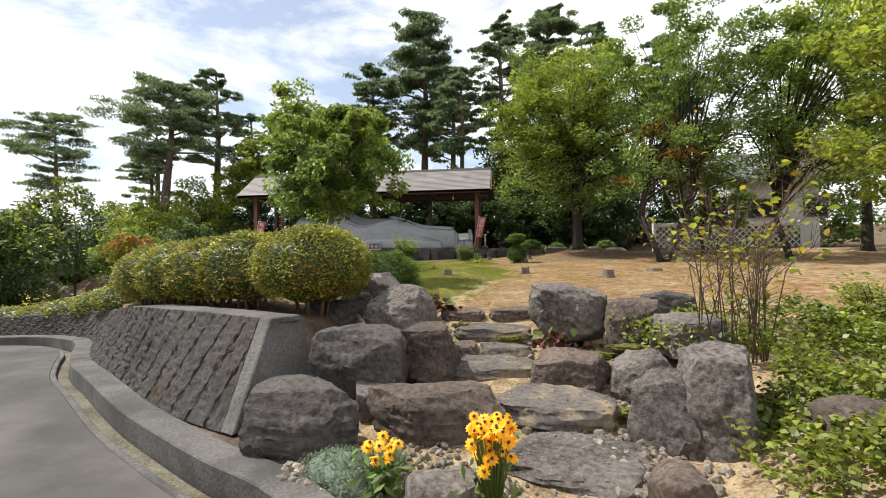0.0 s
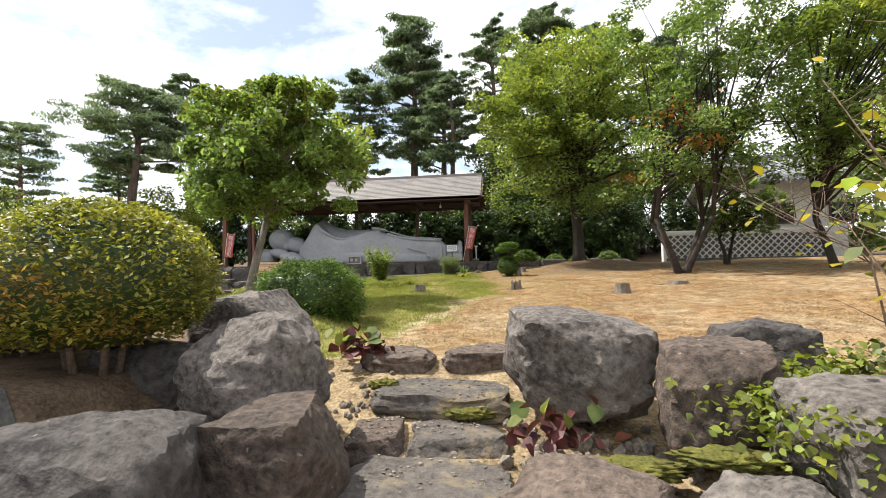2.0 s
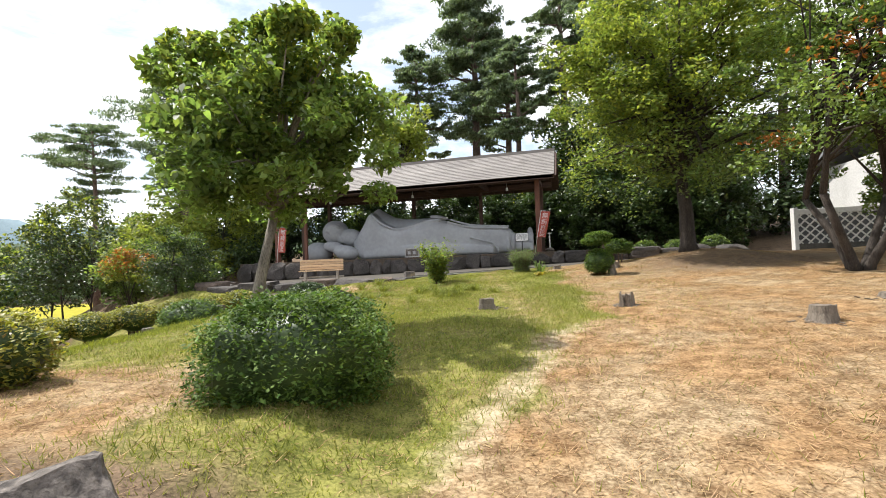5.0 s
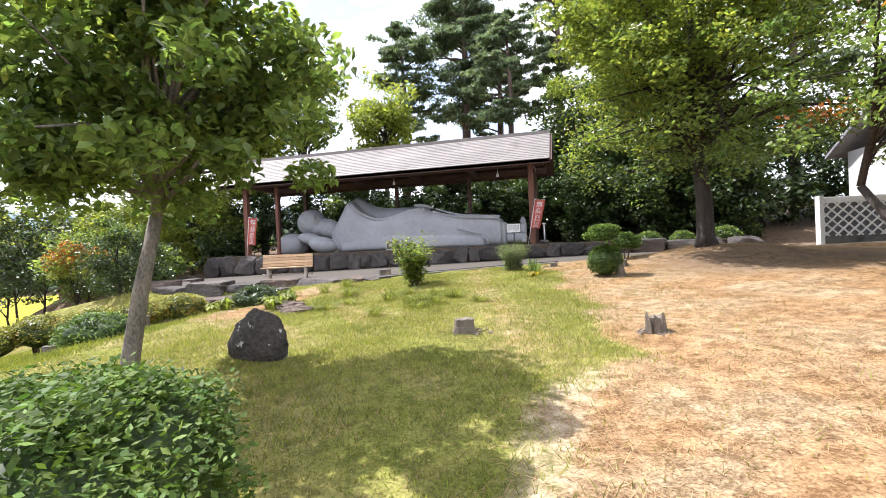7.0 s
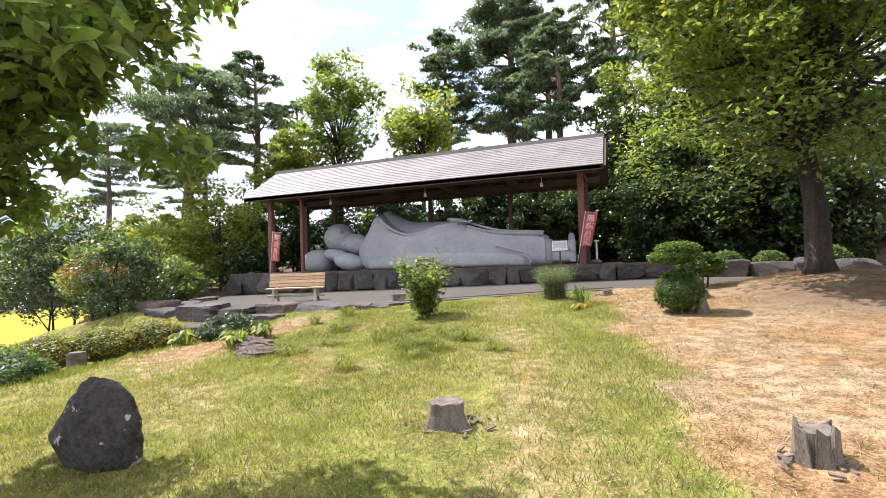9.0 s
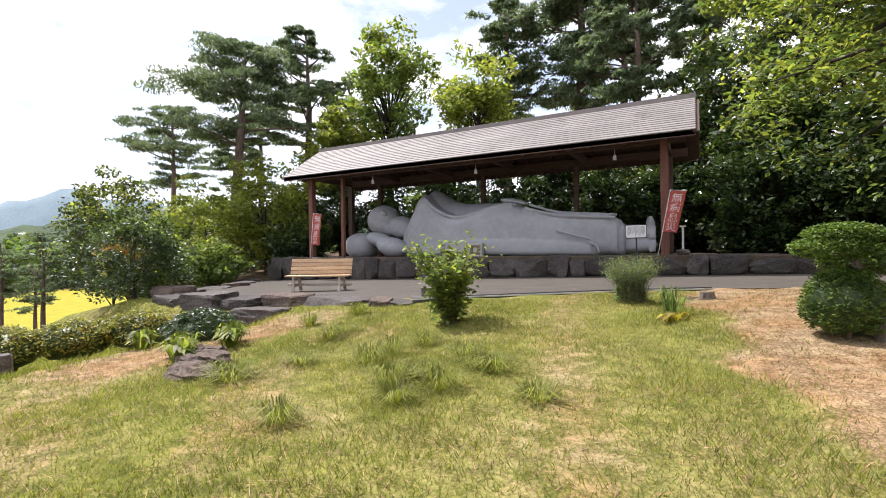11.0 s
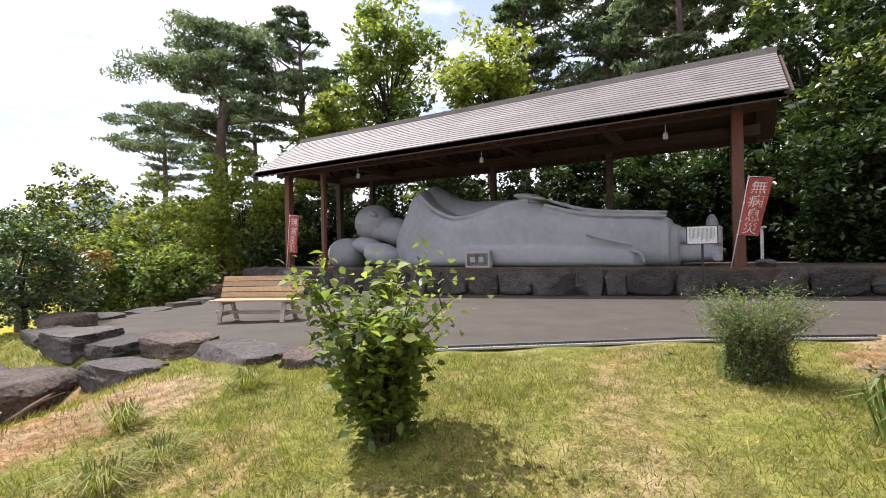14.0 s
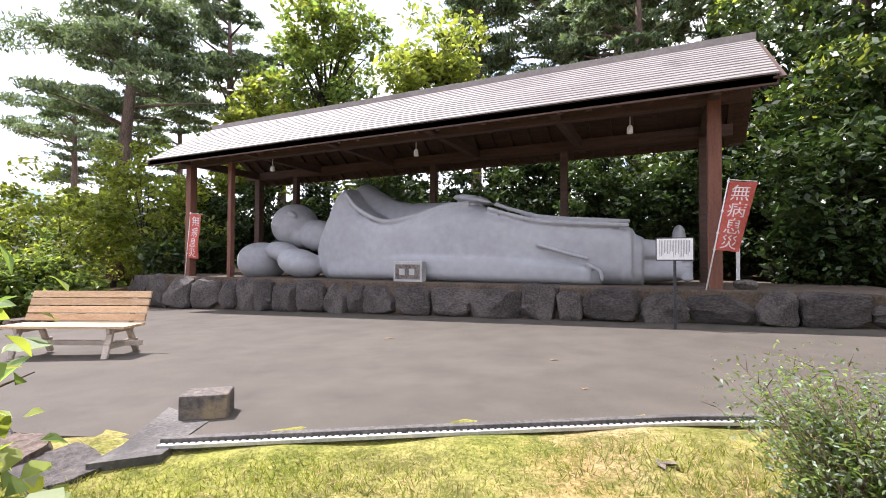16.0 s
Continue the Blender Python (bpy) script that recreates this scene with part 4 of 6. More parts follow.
loft([(-11.35, 3.2, 0.4, 0.9, 1.75), (-11.05, 3.1, 0.62, 0.7, 2.05), (-10.75, 3.02, 0.78, SZ, 2.35), (-10.4, 2.96, 0.9, SZ, 2.8), (-10.1, 2.94, 0.98, SZ, 3.3), (-9.9, 2.93, 1.03, SZ, 3.42), (-9.5, 2.92, 1.1, SZ, 3.02), (-9.1, 2.91, 1.16, SZ, 2.68), (-8.5, 2.9, 1.21, SZ, 2.4), (-7.8, 2.9, 1.22, SZ, 2.4),
      (-7.1, 2.9, 1.23, SZ, 2.62), (-6.4, 2.9, 1.23, SZ, 2.8), (-5.6, 2.9, 1.2, SZ, 2.68), (-4.8, 2.9, 1.17, SZ, 2.44), (-4.1, 2.92, 1.12, SZ, 2.28), (-3.0, 2.95, 1.06, SZ, 2.16), (-1.95, 3.0, 1.02, SZ, 2.1), (-1.64, 3.0, 0.98, SZ, 1.95)], power=0.58)
loft([(-10.4, 2.95, 0.85, SZ, 1.5), (-9.2, 2.88, 1.12, SZ, 1.52), (-7.0, 2.82, 1.23, SZ, 1.46), (-5, 2.82, 1.2, SZ, 1.36), (-3.4, 2.84, 1.15, SZ, 1.2), (-2.5, 2.86, 1.1, SZ, 1.1), (-2.3, 2.9, 0.9, SZ, 1.0)], power=0.5)
loft([(-1.78, 2.98, 1.02, SZ, 1.9), (-1.6, 2.98, 1.0, SZ, 1.86)], power=0.6)
loft([(-1.6, 3.0, 0.9, SZ, 1.82), (-1.4, 3.0, 0.86, SZ, 1.74)], power=0.6)
blob((-5.75, 2.5, 2.84), (0.55, 0.3, 0.13), (0, 10, 0))
for i in range(4):
    blob((-5.3, 2.2 + i * 0.12, 2.75 - 0.01 * i), (0.28, 0.06, 0.055), (0, 14, 0), seg=12)
blob((-12.85, 3.35, 2.38), (0.84, 0.8, 0.77))
blob((-12.45, 3.35, 2.05), (0.5, 0.6, 0.5))
blob((-11.75, 3.3, 2.0), (0.75, 0.55, 0.55), (0, 10, 0))
blob((-13.0, 2.62, 2.33), (0.2, 0.14, 0.08), (0, 20, 0), seg=14)
blob((-12.42, 2.72, 2.72), (0.22, 0.12, 0.1), (0, 30, 0), seg=14)
blob((-13.75, 2.75, 1.12), (0.78, 0.85, 0.66), power=0.88)
blob((-11.6, 2.25, 1.05), (0.82, 0.6, 0.46), (0, 12, 0))
blob((-12.5, 2.45, 1.42), (0.7, 0.5, 0.34), (0, 14, 0))
for zc in (1.42, 0.96):
    loft([(-1.6, 2.95, 0.62, zc - 0.3, zc + 0.28), (-0.95, 2.95, 0.58, zc - 0.28, zc + 0.24), (-0.62, 2.95, 0.66, zc - 0.26, zc + 0.26), (-0.46, 2.95, 0.64, zc - 0.24, zc + 0.24)], power=0.7)
    for i in range(5):
        blob((-0.47, 2.36 + 0.02 * i, zc - 0.2 + i * 0.1), (0.13, 0.16, 0.065), seg=12)
blob((-0.62, 3.4, 1.72), (0.16, 0.28, 0.34))


def fold(path, r):
    """A raised robe edge along path."""
    p = dense(path, 5)
    v, f = tube(p, [r] * len(p), 8)
    m_ = mesh_of("tmp", v, f, None)
    SB.from_mesh(m_)
    bpy.data.meshes.remove(m_)


fold([(-9.75, 2.15, 3.2), (-9.2, 1.95, 2.72), (-8.5, 1.84, 2.36), (-7.9, 1.82, 2.26), (-7.0, 1.86, 2.42), (-6.4, 1.92, 2.6), (-5.6, 2.05, 2.68)], 0.075)
fold([(-5.1, 2.0, 2.52), (-4.4, 1.95, 2.3), (-3.7, 1.95, 2.14), (-2.8, 2.0, 2.06), (-1.66, 2.06, 1.98)], 0.06)
fold([(-5.0, 2.3, 2.66), (-4.3, 2.3, 2.42), (-3.6, 2.32, 2.26), (-2.7, 2.36, 2.18), (-1.66, 2.4, 2.1)], 0.06)
fold([(-3.75, 1.75, 1.56), (-3.1, 1.74, 1.36), (-2.5, 1.76, 1.2)], 0.05)
fold([(-2.6, 1.78, 1.08), (-2.3, 1.8, 0.95), (-2.22, 1.82, 0.7)], 0.05)
st_me = bpy.data.meshes.new("reclining_statue")
SB.to_mesh(st_me)
SB.free()
st_me.materials.append(M_STATUE)
statue = tagged(new("reclining_statue", st_me), "huge pale grey painted concrete reclining figure on the platform", "statue")
rm = statue.modifiers.new("remesh", "REMESH")
rm.mode, rm.voxel_size, rm.use_smooth_shade = "VOXEL", 0.035, True
sm_ = statue.modifiers.new("smooth", "SMOOTH")
sm_.factor, sm_.iterations = 0.5, 4


# ---- plants ----
def tree(name, x, y, trunk_h, trunk_r, centre, radii, n, size, leaf, bark, label, seed, clumps=70, spread=0.7, shell=0.45, stems=1, lean=(0, 0), flat=0.25, droop=0.6,
         second=None, category="tree", fine=False, low=-0.7, aspect=0.5, limbs=26, base=None, group="", fork=0.28):
    rng = np.random.default_rng(seed)
    z = (gz(x, y) if base is None else base) - 0.06
    e = thing(name, (x, y, z), label, category, group)
    rel = np.array(centre) - np.array([x, y, z])
    pts, cc = clump_points(rng, n, rel, radii, clumps, spread, shell, low)
    tubes = []
    tops = []
    for s in range(stems):
        a = 2 * math.pi * (s / stems) + 0.6
        out = Vector((math.cos(a), math.sin(a), 0)) * (0.0 if stems == 1 else fork * trunk_h)
        top = Vector((lean[0], lean[1], trunk_h)) + out
        path = [Vector((0, 0, 0)) + out * 0.12, Vector((0, 0, 0)) + out * 0.2 + Vector((lean[0] * 0.1, lean[1] * 0.1, trunk_h * 0.12)), top * 0.55 + Vector((rng.uniform(-0.05, 0.05), rng.uniform(-0.05, 0.05), 0)), top]
        r = trunk_r / (1 if stems == 1 else 1.5)
        tubes.append((path, [r * 1.45, r * 1.05, r * 0.9, r * 0.72]))
        tip = top + (Vector(rel) + Vector((0, 0, radii[2] * 0.75)) - top) * 0.9 + Vector((rng.uniform(-0.3, 0.3) * radii[0] * 0.4, 0, 0))
        mid = top.lerp(tip, 0.5) + Vector((rng.uniform(-0.2, 0.2), rng.uniform(-0.2, 0.2), 0))
        tubes.append(([top, mid, tip], [r * 0.72, r * 0.4, r * 0.08]))
        tops.append((top, mid, r))
    order = rng.permutation(len(cc))[:limbs]
    for k in order:
        top, mid, r = tops[k % len(tops)]
        start = top.lerp(mid, rng.uniform(0, 0.9))
        end_ = Vector(cc[k])
        bend = start.lerp(end_, 0.5) + Vector((0, 0, 0.12 * (end_ - start).length))
        tubes.append(([start, bend, end_], [r * 0.38, r * 0.2, r * 0.05]))
    part("trunk", tubes_mesh("trunk", tubes, bark, 8), bark, e)
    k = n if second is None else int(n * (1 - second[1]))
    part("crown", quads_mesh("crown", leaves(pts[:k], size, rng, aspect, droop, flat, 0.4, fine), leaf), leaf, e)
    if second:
        # Upper leaves take a second colour: sunlight painted in, orange on the autumn bush.
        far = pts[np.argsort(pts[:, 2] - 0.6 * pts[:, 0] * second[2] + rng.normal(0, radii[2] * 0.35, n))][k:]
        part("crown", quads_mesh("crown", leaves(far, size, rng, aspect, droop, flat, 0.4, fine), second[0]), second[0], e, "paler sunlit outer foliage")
    return e


def pine(x, y, base, height, trunk_r, crown_low, spread, seed, label, pads=34, per=760, lean=(0, 0), needle=0.30, top_narrow=0.45, group="tall pines behind the pavilion"):
    rng = np.random.default_rng(seed)
    e = thing("pine_tree", (x, y, base), label, "pine tree", group)
    top = Vector((lean[0], lean[1], height))
    spine = [Vector((0, 0, -0.5)), Vector((lean[0] * 0.15, lean[1] * 0.15, height * 0.3)), Vector((lean[0] * 0.5 + 0.2, lean[1] * 0.5, height * 0.65)), top]
    tubes = [(spine, [trunk_r * 1.2, trunk_r, trunk_r * 0.65, trunk_r * 0.15])]
    pts = []
    pads, per = int(pads * 1.4), int(per * 0.66)
    for k in range(pads):
        f = ((k + rng.uniform(0, 1)) / pads) ** 0.85
        t = crown_low + (1 - crown_low) * f
        s = spine[0].lerp(top, t)
        wide = spread * (1 - (1 - top_narrow) * f ** 1.5) * (0.55 + 0.45 * min(1.0, f * 4))
        if f > 0.9:
            wide *= 0.55
        a = rng.uniform(0, 6.28)
        r = wide * rng.uniform(0.25, 0.9)
        out = Vector((math.cos(a), math.sin(a), rng.uniform(-0.05, 0.28)))
        side = Vector((-math.sin(a), math.cos(a), 0))
        c = s + out * r
        tubes.append(([s - Vector((0, 0, 0.25)), s.lerp(c, 0.5) + Vector((0, 0, rng.uniform(-0.2, 0.15))), c - Vector((0, 0, 0.1))], [trunk_r * 0.26, trunk_r * 0.15, trunk_r * 0.04]))
        size = spread * rng.uniform(0.30, 0.46) * (1.0 if f < 0.88 else 0.7)
        sub = int(rng.integers(8, 13))
        m_ = per // sub
        for q in range(sub):
            o = s + out * (r * rng.uniform(0.45, 1.08)) + side * (rng.normal() * size * 0.55)
            o = np.array(o) + np.array([0, 0, rng.normal() * size * 0.06])
            g = rng.normal(size=(m_, 3))
            g *= (rng.uniform(0, 1, m_) ** 0.45 / np.linalg.norm(g, axis=1))[:, None]
            g[:, 2] = np.abs(g[:, 2]) * 0.9 - 0.15
            w = size * rng.uniform(0.24, 0.42)
            pts.append(o + g * np.array([w, w, w * 0.36]))
    pts = np.concatenate(pts)
    part("trunk", tubes_mesh("trunk", tubes, M_BARK_PINE, 8), M_BARK_PINE, e)
    part("crown", quads_mesh("crown", leaves(pts, needle * 1.1, rng, 0.28, -0.9, 0.1), M_NEEDLE), M_NEEDLE, e)
    return e


def shrub(name, centre, radii, n, size, leaf, label, category="shrub", seed=1, power=1.0, core=True, rz=0, fuzz=0.06, aspect=0.5, group="", core_mat=None, flat=0.5, ragged=0.1, stems=0, low=-0.75):
    """A clipped or dense bush: leaf shell round an added light-blocking core, on short stems."""
    rng = np.random.default_rng(seed)
    z = gz(centre[0], centre[1])
    e = thing(name, (centre[0], centre[1], min(z, centre[2] - radii[2] * 0.5)), label, category, group, rz=rz)
    off = centre[2] - min(z, centre[2] - radii[2] * 0.5)
    d = rng.normal(size=(n, 3))
    d /= np.linalg.norm(d, axis=1)[:, None]
    d[:, 2] = np.where(d[:, 2] < low, -d[:, 2], d[:, 2])
    shape = np.sign(d) * np.abs(d) ** power
    if power != 1.0:
        shape /= np.abs(shape).max(1)[:, None] ** 0.0
    lump = np.array([noise.fractal(Vector(q) * 2.3 + Vector((seed, 3, 7)), 1, 2, 3) for q in d])
    r = 1 + ragged * lump + rng.normal(0, fuzz, n) - 0.12 * rng.uniform(0, 1, n) ** 2
    p = shape * r[:, None] * np.array(radii) + np.array([0, 0, off])
    part("foliage", quads_mesh("foliage", leaves(p, size, rng, aspect, 0.0, flat), leaf), leaf, e)
    # Solid core added inside the leaves to block light showing through.
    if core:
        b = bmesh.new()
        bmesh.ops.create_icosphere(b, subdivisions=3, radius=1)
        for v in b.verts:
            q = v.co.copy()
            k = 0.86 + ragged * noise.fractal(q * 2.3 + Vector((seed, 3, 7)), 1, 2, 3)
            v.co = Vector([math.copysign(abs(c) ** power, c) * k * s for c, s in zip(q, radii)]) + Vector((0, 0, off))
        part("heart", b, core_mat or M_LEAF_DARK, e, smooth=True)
    tubes = []
    for s in range(max(stems, 3)):
        a = 2.4 * s
        q = Vector((math.cos(a) * radii[0] * 0.35, math.sin(a) * radii[1] * 0.35, off - radii[2] * 0.3))
        tubes.append(([Vector((q.x * 0.6, q.y * 0.6, -0.12)), q], [0.03, 0.02]))
    part("stem", tubes_mesh("stem", tubes, M_TWIG, 6), M_TWIG, e)
    return e


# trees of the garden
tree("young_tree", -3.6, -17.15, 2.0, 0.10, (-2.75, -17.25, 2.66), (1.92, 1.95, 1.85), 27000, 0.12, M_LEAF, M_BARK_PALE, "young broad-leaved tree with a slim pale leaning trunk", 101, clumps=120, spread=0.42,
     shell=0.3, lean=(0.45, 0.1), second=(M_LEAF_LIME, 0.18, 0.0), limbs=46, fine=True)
# Lime leaves gather at the top and sun side, as painted sunlight.
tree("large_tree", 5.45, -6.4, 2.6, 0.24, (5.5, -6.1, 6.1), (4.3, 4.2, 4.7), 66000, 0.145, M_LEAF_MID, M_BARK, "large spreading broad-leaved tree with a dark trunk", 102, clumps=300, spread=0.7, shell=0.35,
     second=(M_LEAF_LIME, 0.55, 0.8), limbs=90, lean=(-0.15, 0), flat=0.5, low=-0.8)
tree("cherry_tree", 8.0, -11.0, 1.8, 0.15, (9.0, -11.2, 5.5), (3.8, 3.3, 5.0), 46000, 0.125, M_LEAF_MID, M_BARK, "cherry tree forking low into several dark stems", 103, clumps=210, spread=0.5, shell=0.2, stems=4, fork=0.62, low=-0.6,
     second=(M_LEAF, 0.4, 0.0), limbs=80)
tree("cherry_tree", 10.5, -8.4, 1.0, 0.11, (10.9, -8.3, 2.15), (1.7, 1.5, 1.2), 9000, 0.12, M_LEAF_MID, M_BARK, "small low-crowned cherry tree before the lattice wall", 104, clumps=60, spread=0.4, shell=0.25, limbs=30, stems=2, fork=0.4)
tree("cherry_tree", 12.3, -11.4, 1.6, 0.12, (13.2, -12.0, 5.2), (3.5, 3.2, 4.6), 26000, 0.135, M_LEAF, M_BARK, "slender cherry tree with a leaning trunk", 105, clumps=120, spread=0.55, shell=0.25, limbs=60, lean=(-0.5, 0), low=-0.6,
     second=(M_LEAF_LIME, 0.35, 0.0))
tree("garden_tree", 12.8, -18.0, 2.2, 0.16, (11.6, -18.2, 4.6), (2.9, 2.8, 4.8), 19000, 0.17, M_LEAF_LIME, M_BARK, "broad-leaved tree with drooping yellow-green sprays", 106, clumps=90, spread=0.6, shell=0.3, droop=1.2)
rng = np.random.default_rng(9)
for (ox, oy, oz, rr) in ((7.6, -12.2, 4.7, 0.5), (8.1, -12.6, 3.7, 0.4), (7.0, -9.8, 3.2, 0.35)):
    sprig = thing("autumn_branch", (ox, oy, oz), "spray of orange autumn leaves on the cherry", "branch")
    part("twig", tubes_mesh("twig", [([(0.4, 0.6, -0.3), (0, 0, 0), (-rr * 0.6, -0.1, 0.05)], [0.02, 0.012, 0.004])], M_TWIG), M_TWIG, sprig)
    part("foliage", quads_mesh("foliage", leaves(rng.normal(size=(130, 3)) * np.array([rr, rr, rr * 0.35]), 0.14, rng, 0.5, 0.5, 0.3), M_LEAF_ORANGE), M_LEAF_ORANGE, sprig)
tree("garden_tree", 16.5, -9.0, 2.6, 0.2, (16.0, -9.0, 6.0), (3.8, 3.4, 5.4), 18000, 0.18, M_LEAF, M_BARK, "tall leafy tree beside the storehouse", 107, clumps=110, spread=0.7, shell=0.3, second=(M_LEAF_LIME, 0.35, 0.0))
# woods behind
tree("backdrop_tree", -17.0, 10.0, 6.0, 0.2, (-17, 10, 11.2), (3.6, 3, 4.6), 7500, 0.34, M_LEAF, M_BARK, "tall airy broad-leaved tree behind the roof", 110, clumps=60, spread=1.0, shell=0.3, limbs=30, base=0.6, second=(M_LEAF_LIME, 0.3, 0.0))
tree("backdrop_tree", -10.6, 10.0, 6.0, 0.18, (-10.6, 10, 8.9), (2.9, 2.4, 3.9), 6500, 0.34, M_LEAF_LIME, M_BARK, "yellow-green broad-leaved tree behind the roof", 111, clumps=50, spread=1.0, shell=0.3, limbs=24, base=0.8)
tree("backdrop_tree", -20.0, 9.0, 3.0, 0.18, (-20, 8.6, 6.8), (4.2, 3, 3.6), 8000, 0.34, M_LEAF_LIME, M_BARK, "yellow-green broad-leaved tree at the wood's edge", 112, clumps=60, spread=1.0, shell=0.3, limbs=24, base=0.4)
WOODS = [(-13.5, 9.5, 5.2, 4.2), (-5.2, 10.5, 5.6, 4.6), (0.5, 10.2, 5.2, 4.4), (4.2, 7.6, 5.2, 3.6), (8.2, 5.8, 5.6, 3.8), (12.5, 9.5, 6.8, 4.6), (18.0, 12.0, 7.5, 5.0), (-24.5, 8.0, 3.8, 4.0), (-30, 7.0, 4.0, 4.0),
         (3.5, 14, 8.0, 4.6), (10, 15, 8.6, 5.0), (-1.5, 15, 6.8, 4.6), (22, 4, 6.0, 5.0), (24, -8, 5.5, 5.0), (20, -18, 5, 4.5), (28, -22, 6, 5), (2.6, 11.2, 9.2, 4.6), (6.8, 10.2, 9.6, 4.6), (11.2, 12.4, 10.2, 5.0), (4.6, 17.0, 11.5, 5.0)]
for i, (wx, wy, wz, wr) in enumerate(WOODS):
    # Woods beside the pavilion: shade put into dark leaves and less lime.
    leaf_ = (M_LEAF_MID, M_LEAF_DARK, M_LEAF_DARK, M_LEAF_DARK)[i % 4 if i not in (4, 16) else 1]
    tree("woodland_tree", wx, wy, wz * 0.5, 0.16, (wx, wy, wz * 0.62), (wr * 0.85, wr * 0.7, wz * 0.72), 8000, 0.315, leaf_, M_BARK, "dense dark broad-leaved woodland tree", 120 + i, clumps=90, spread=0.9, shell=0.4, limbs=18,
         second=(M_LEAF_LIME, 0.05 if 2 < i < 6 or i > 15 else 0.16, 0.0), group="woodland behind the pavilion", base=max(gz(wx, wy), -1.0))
THICKET = [(-21.6, 6.4), (-18.7, 6.8), (-15.5, 7.6), (-12.2, 7.8), (-9.0, 7.6), (-6.0, 7.9), (-3.0, 7.6), (0.2, 7.8), (3.2, 5.6), (6.2, 4.6), (9.4, 3.6)]
for i, (wx, wy) in enumerate(THICKET):
    # Thicket blocks back light; its shade is put into the dark leaf colour.
    tree("thicket", wx, wy, 1.6, 0.09, (wx, wy, 2.6 + 0.5 * (i % 2)), (2.1, 1.3, 2.5), 7500, 0.22, M_LEAF_DARK, M_BARK, "dense dark evergreen thicket in deep shade", 190 + i, clumps=90, spread=0.6, shell=0.3, limbs=10, category="bush", group="thicket behind the pavilion", base=gz(wx, wy), low=-0.95)
LEFT = [(-21.5, 3.5, 3.2, 2.6, 3.3, M_LEAF_LIME), (-24.5, 1.5, 2.2, 3.2, 2.7, M_LEAF_LIME), (-28.5, -0.5, 2.2, 3.3, 3.5, M_LEAF_DARK), (-33.0, 1.0, 1.6, 3.4, 3.2, M_LEAF_DARK), (-22.5, -2.6, 0.4, 2.0, 1.7, M_LEAF_MID),
        (-37, 3, 0.6, 4.5, 3.4, M_LEAF_DARK), (-18.9, 3.6, 1.4, 1.5, 1.5, M_LEAF_DARK), (-19.8, -1.2, 0.1, 1.6, 1.2, M_LEAF_MID), (-20.0, -12.0, -0.4, 1.8, 2.3, M_LEAF_DARK)]
for i, (bx, by, bz, br, bh, leaf_) in enumerate(LEFT):
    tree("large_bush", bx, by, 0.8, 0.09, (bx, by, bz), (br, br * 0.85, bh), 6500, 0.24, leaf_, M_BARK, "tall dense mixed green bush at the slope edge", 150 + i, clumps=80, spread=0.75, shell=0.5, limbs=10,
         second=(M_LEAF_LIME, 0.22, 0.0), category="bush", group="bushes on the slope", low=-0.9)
tree("autumn_bush", -21.0, -4.3, 0.6, 0.05, (-21.0, -4.3, 0.7), (1.4, 1.1, 1.0), 2600, 0.17, M_LEAF_LIME, M_BARK, "bush turning orange at its top", 170, clumps=40, spread=0.4, shell=0.5, limbs=8, second=(M_LEAF_ORANGE, 0.4, 0.0), category="bush")
tree("small_dark_tree", -14.6, -7.6, 0.5, 0.07, (-14.6, -7.5, 0.75), (1.6, 1.4, 1.65), 12000, 0.1, M_LEAF_DARK, M_BARK, "small dense dark-green tree behind the edging rocks", 171, clumps=80, spread=0.4, shell=0.4, limbs=14, second=(M_LEAF, 0.16, 0.0))
PL = "tall red pine with layered dark green pads"
pine(-25.6, 4.6, 0.6, 13.9, 0.34, 0.52, 6.4, 201, PL, pads=19, lean=(0.6, 0.5), per=1900, top_narrow=0.62, needle=0.26)
pine(-29.6, 8.0, 0.0, 9.8, 0.22, 0.5, 3.6, 221, PL, pads=9, per=979)
pine(-24.6, 10.2, 0.6, 16.6, 0.32, 0.5, 4.4, 202, PL, pads=16, per=1120, top_narrow=0.65)
pine(-22.5, 12.5, 0.6, 13.5, 0.28, 0.42, 3.2, 212, PL, pads=12)
pine(-42.5, 11.0, -4.0, 18.6, 0.3, 0.6, 6.6, 203, PL, pads=17, per=1120, top_narrow=0.62)
pine(-33.0, 13.0, -2.5, 16.5, 0.3, 0.6, 3.2, 213, PL, pads=10)
pine(-6.9, 21.0, 1.0, 26.0, 0.42, 0.40, 7.2, 204, "towering dark pine with a pointed top", pads=34, per=1260, top_narrow=0.1, needle=0.40)
pine(-12.5, 20.0, 1.0, 20.0, 0.36, 0.42, 4.6, 214, PL, pads=23, needle=0.4)
pine(1.4, 22.0, 1.0, 25.2, 0.4, 0.42, 5.0, 205, PL, pads=24, needle=0.4, per=1120)
pine(5.8, 13.5, 1.0, 21.5, 0.36, 0.36, 5.0, 206, PL, pads=31, needle=0.36, per=1260)
pine(-3.6, 19.0, 1.0, 19.0, 0.34, 0.5, 4.4, 207, PL, pads=23, needle=0.4)
pine(-2.2, 14.0, 0.8, 17.0, 0.26, 0.5, 3.6, 208, PL, pads=19, needle=0.36)
pine(10.5, 17.0, 1.0, 21.0, 0.34, 0.45, 4.6, 209, PL, pads=24, needle=0.4)
pine(16.5, 15.0, 1.0, 18.5, 0.34, 0.4, 4.6, 210, PL, pads=23, needle=0.4)
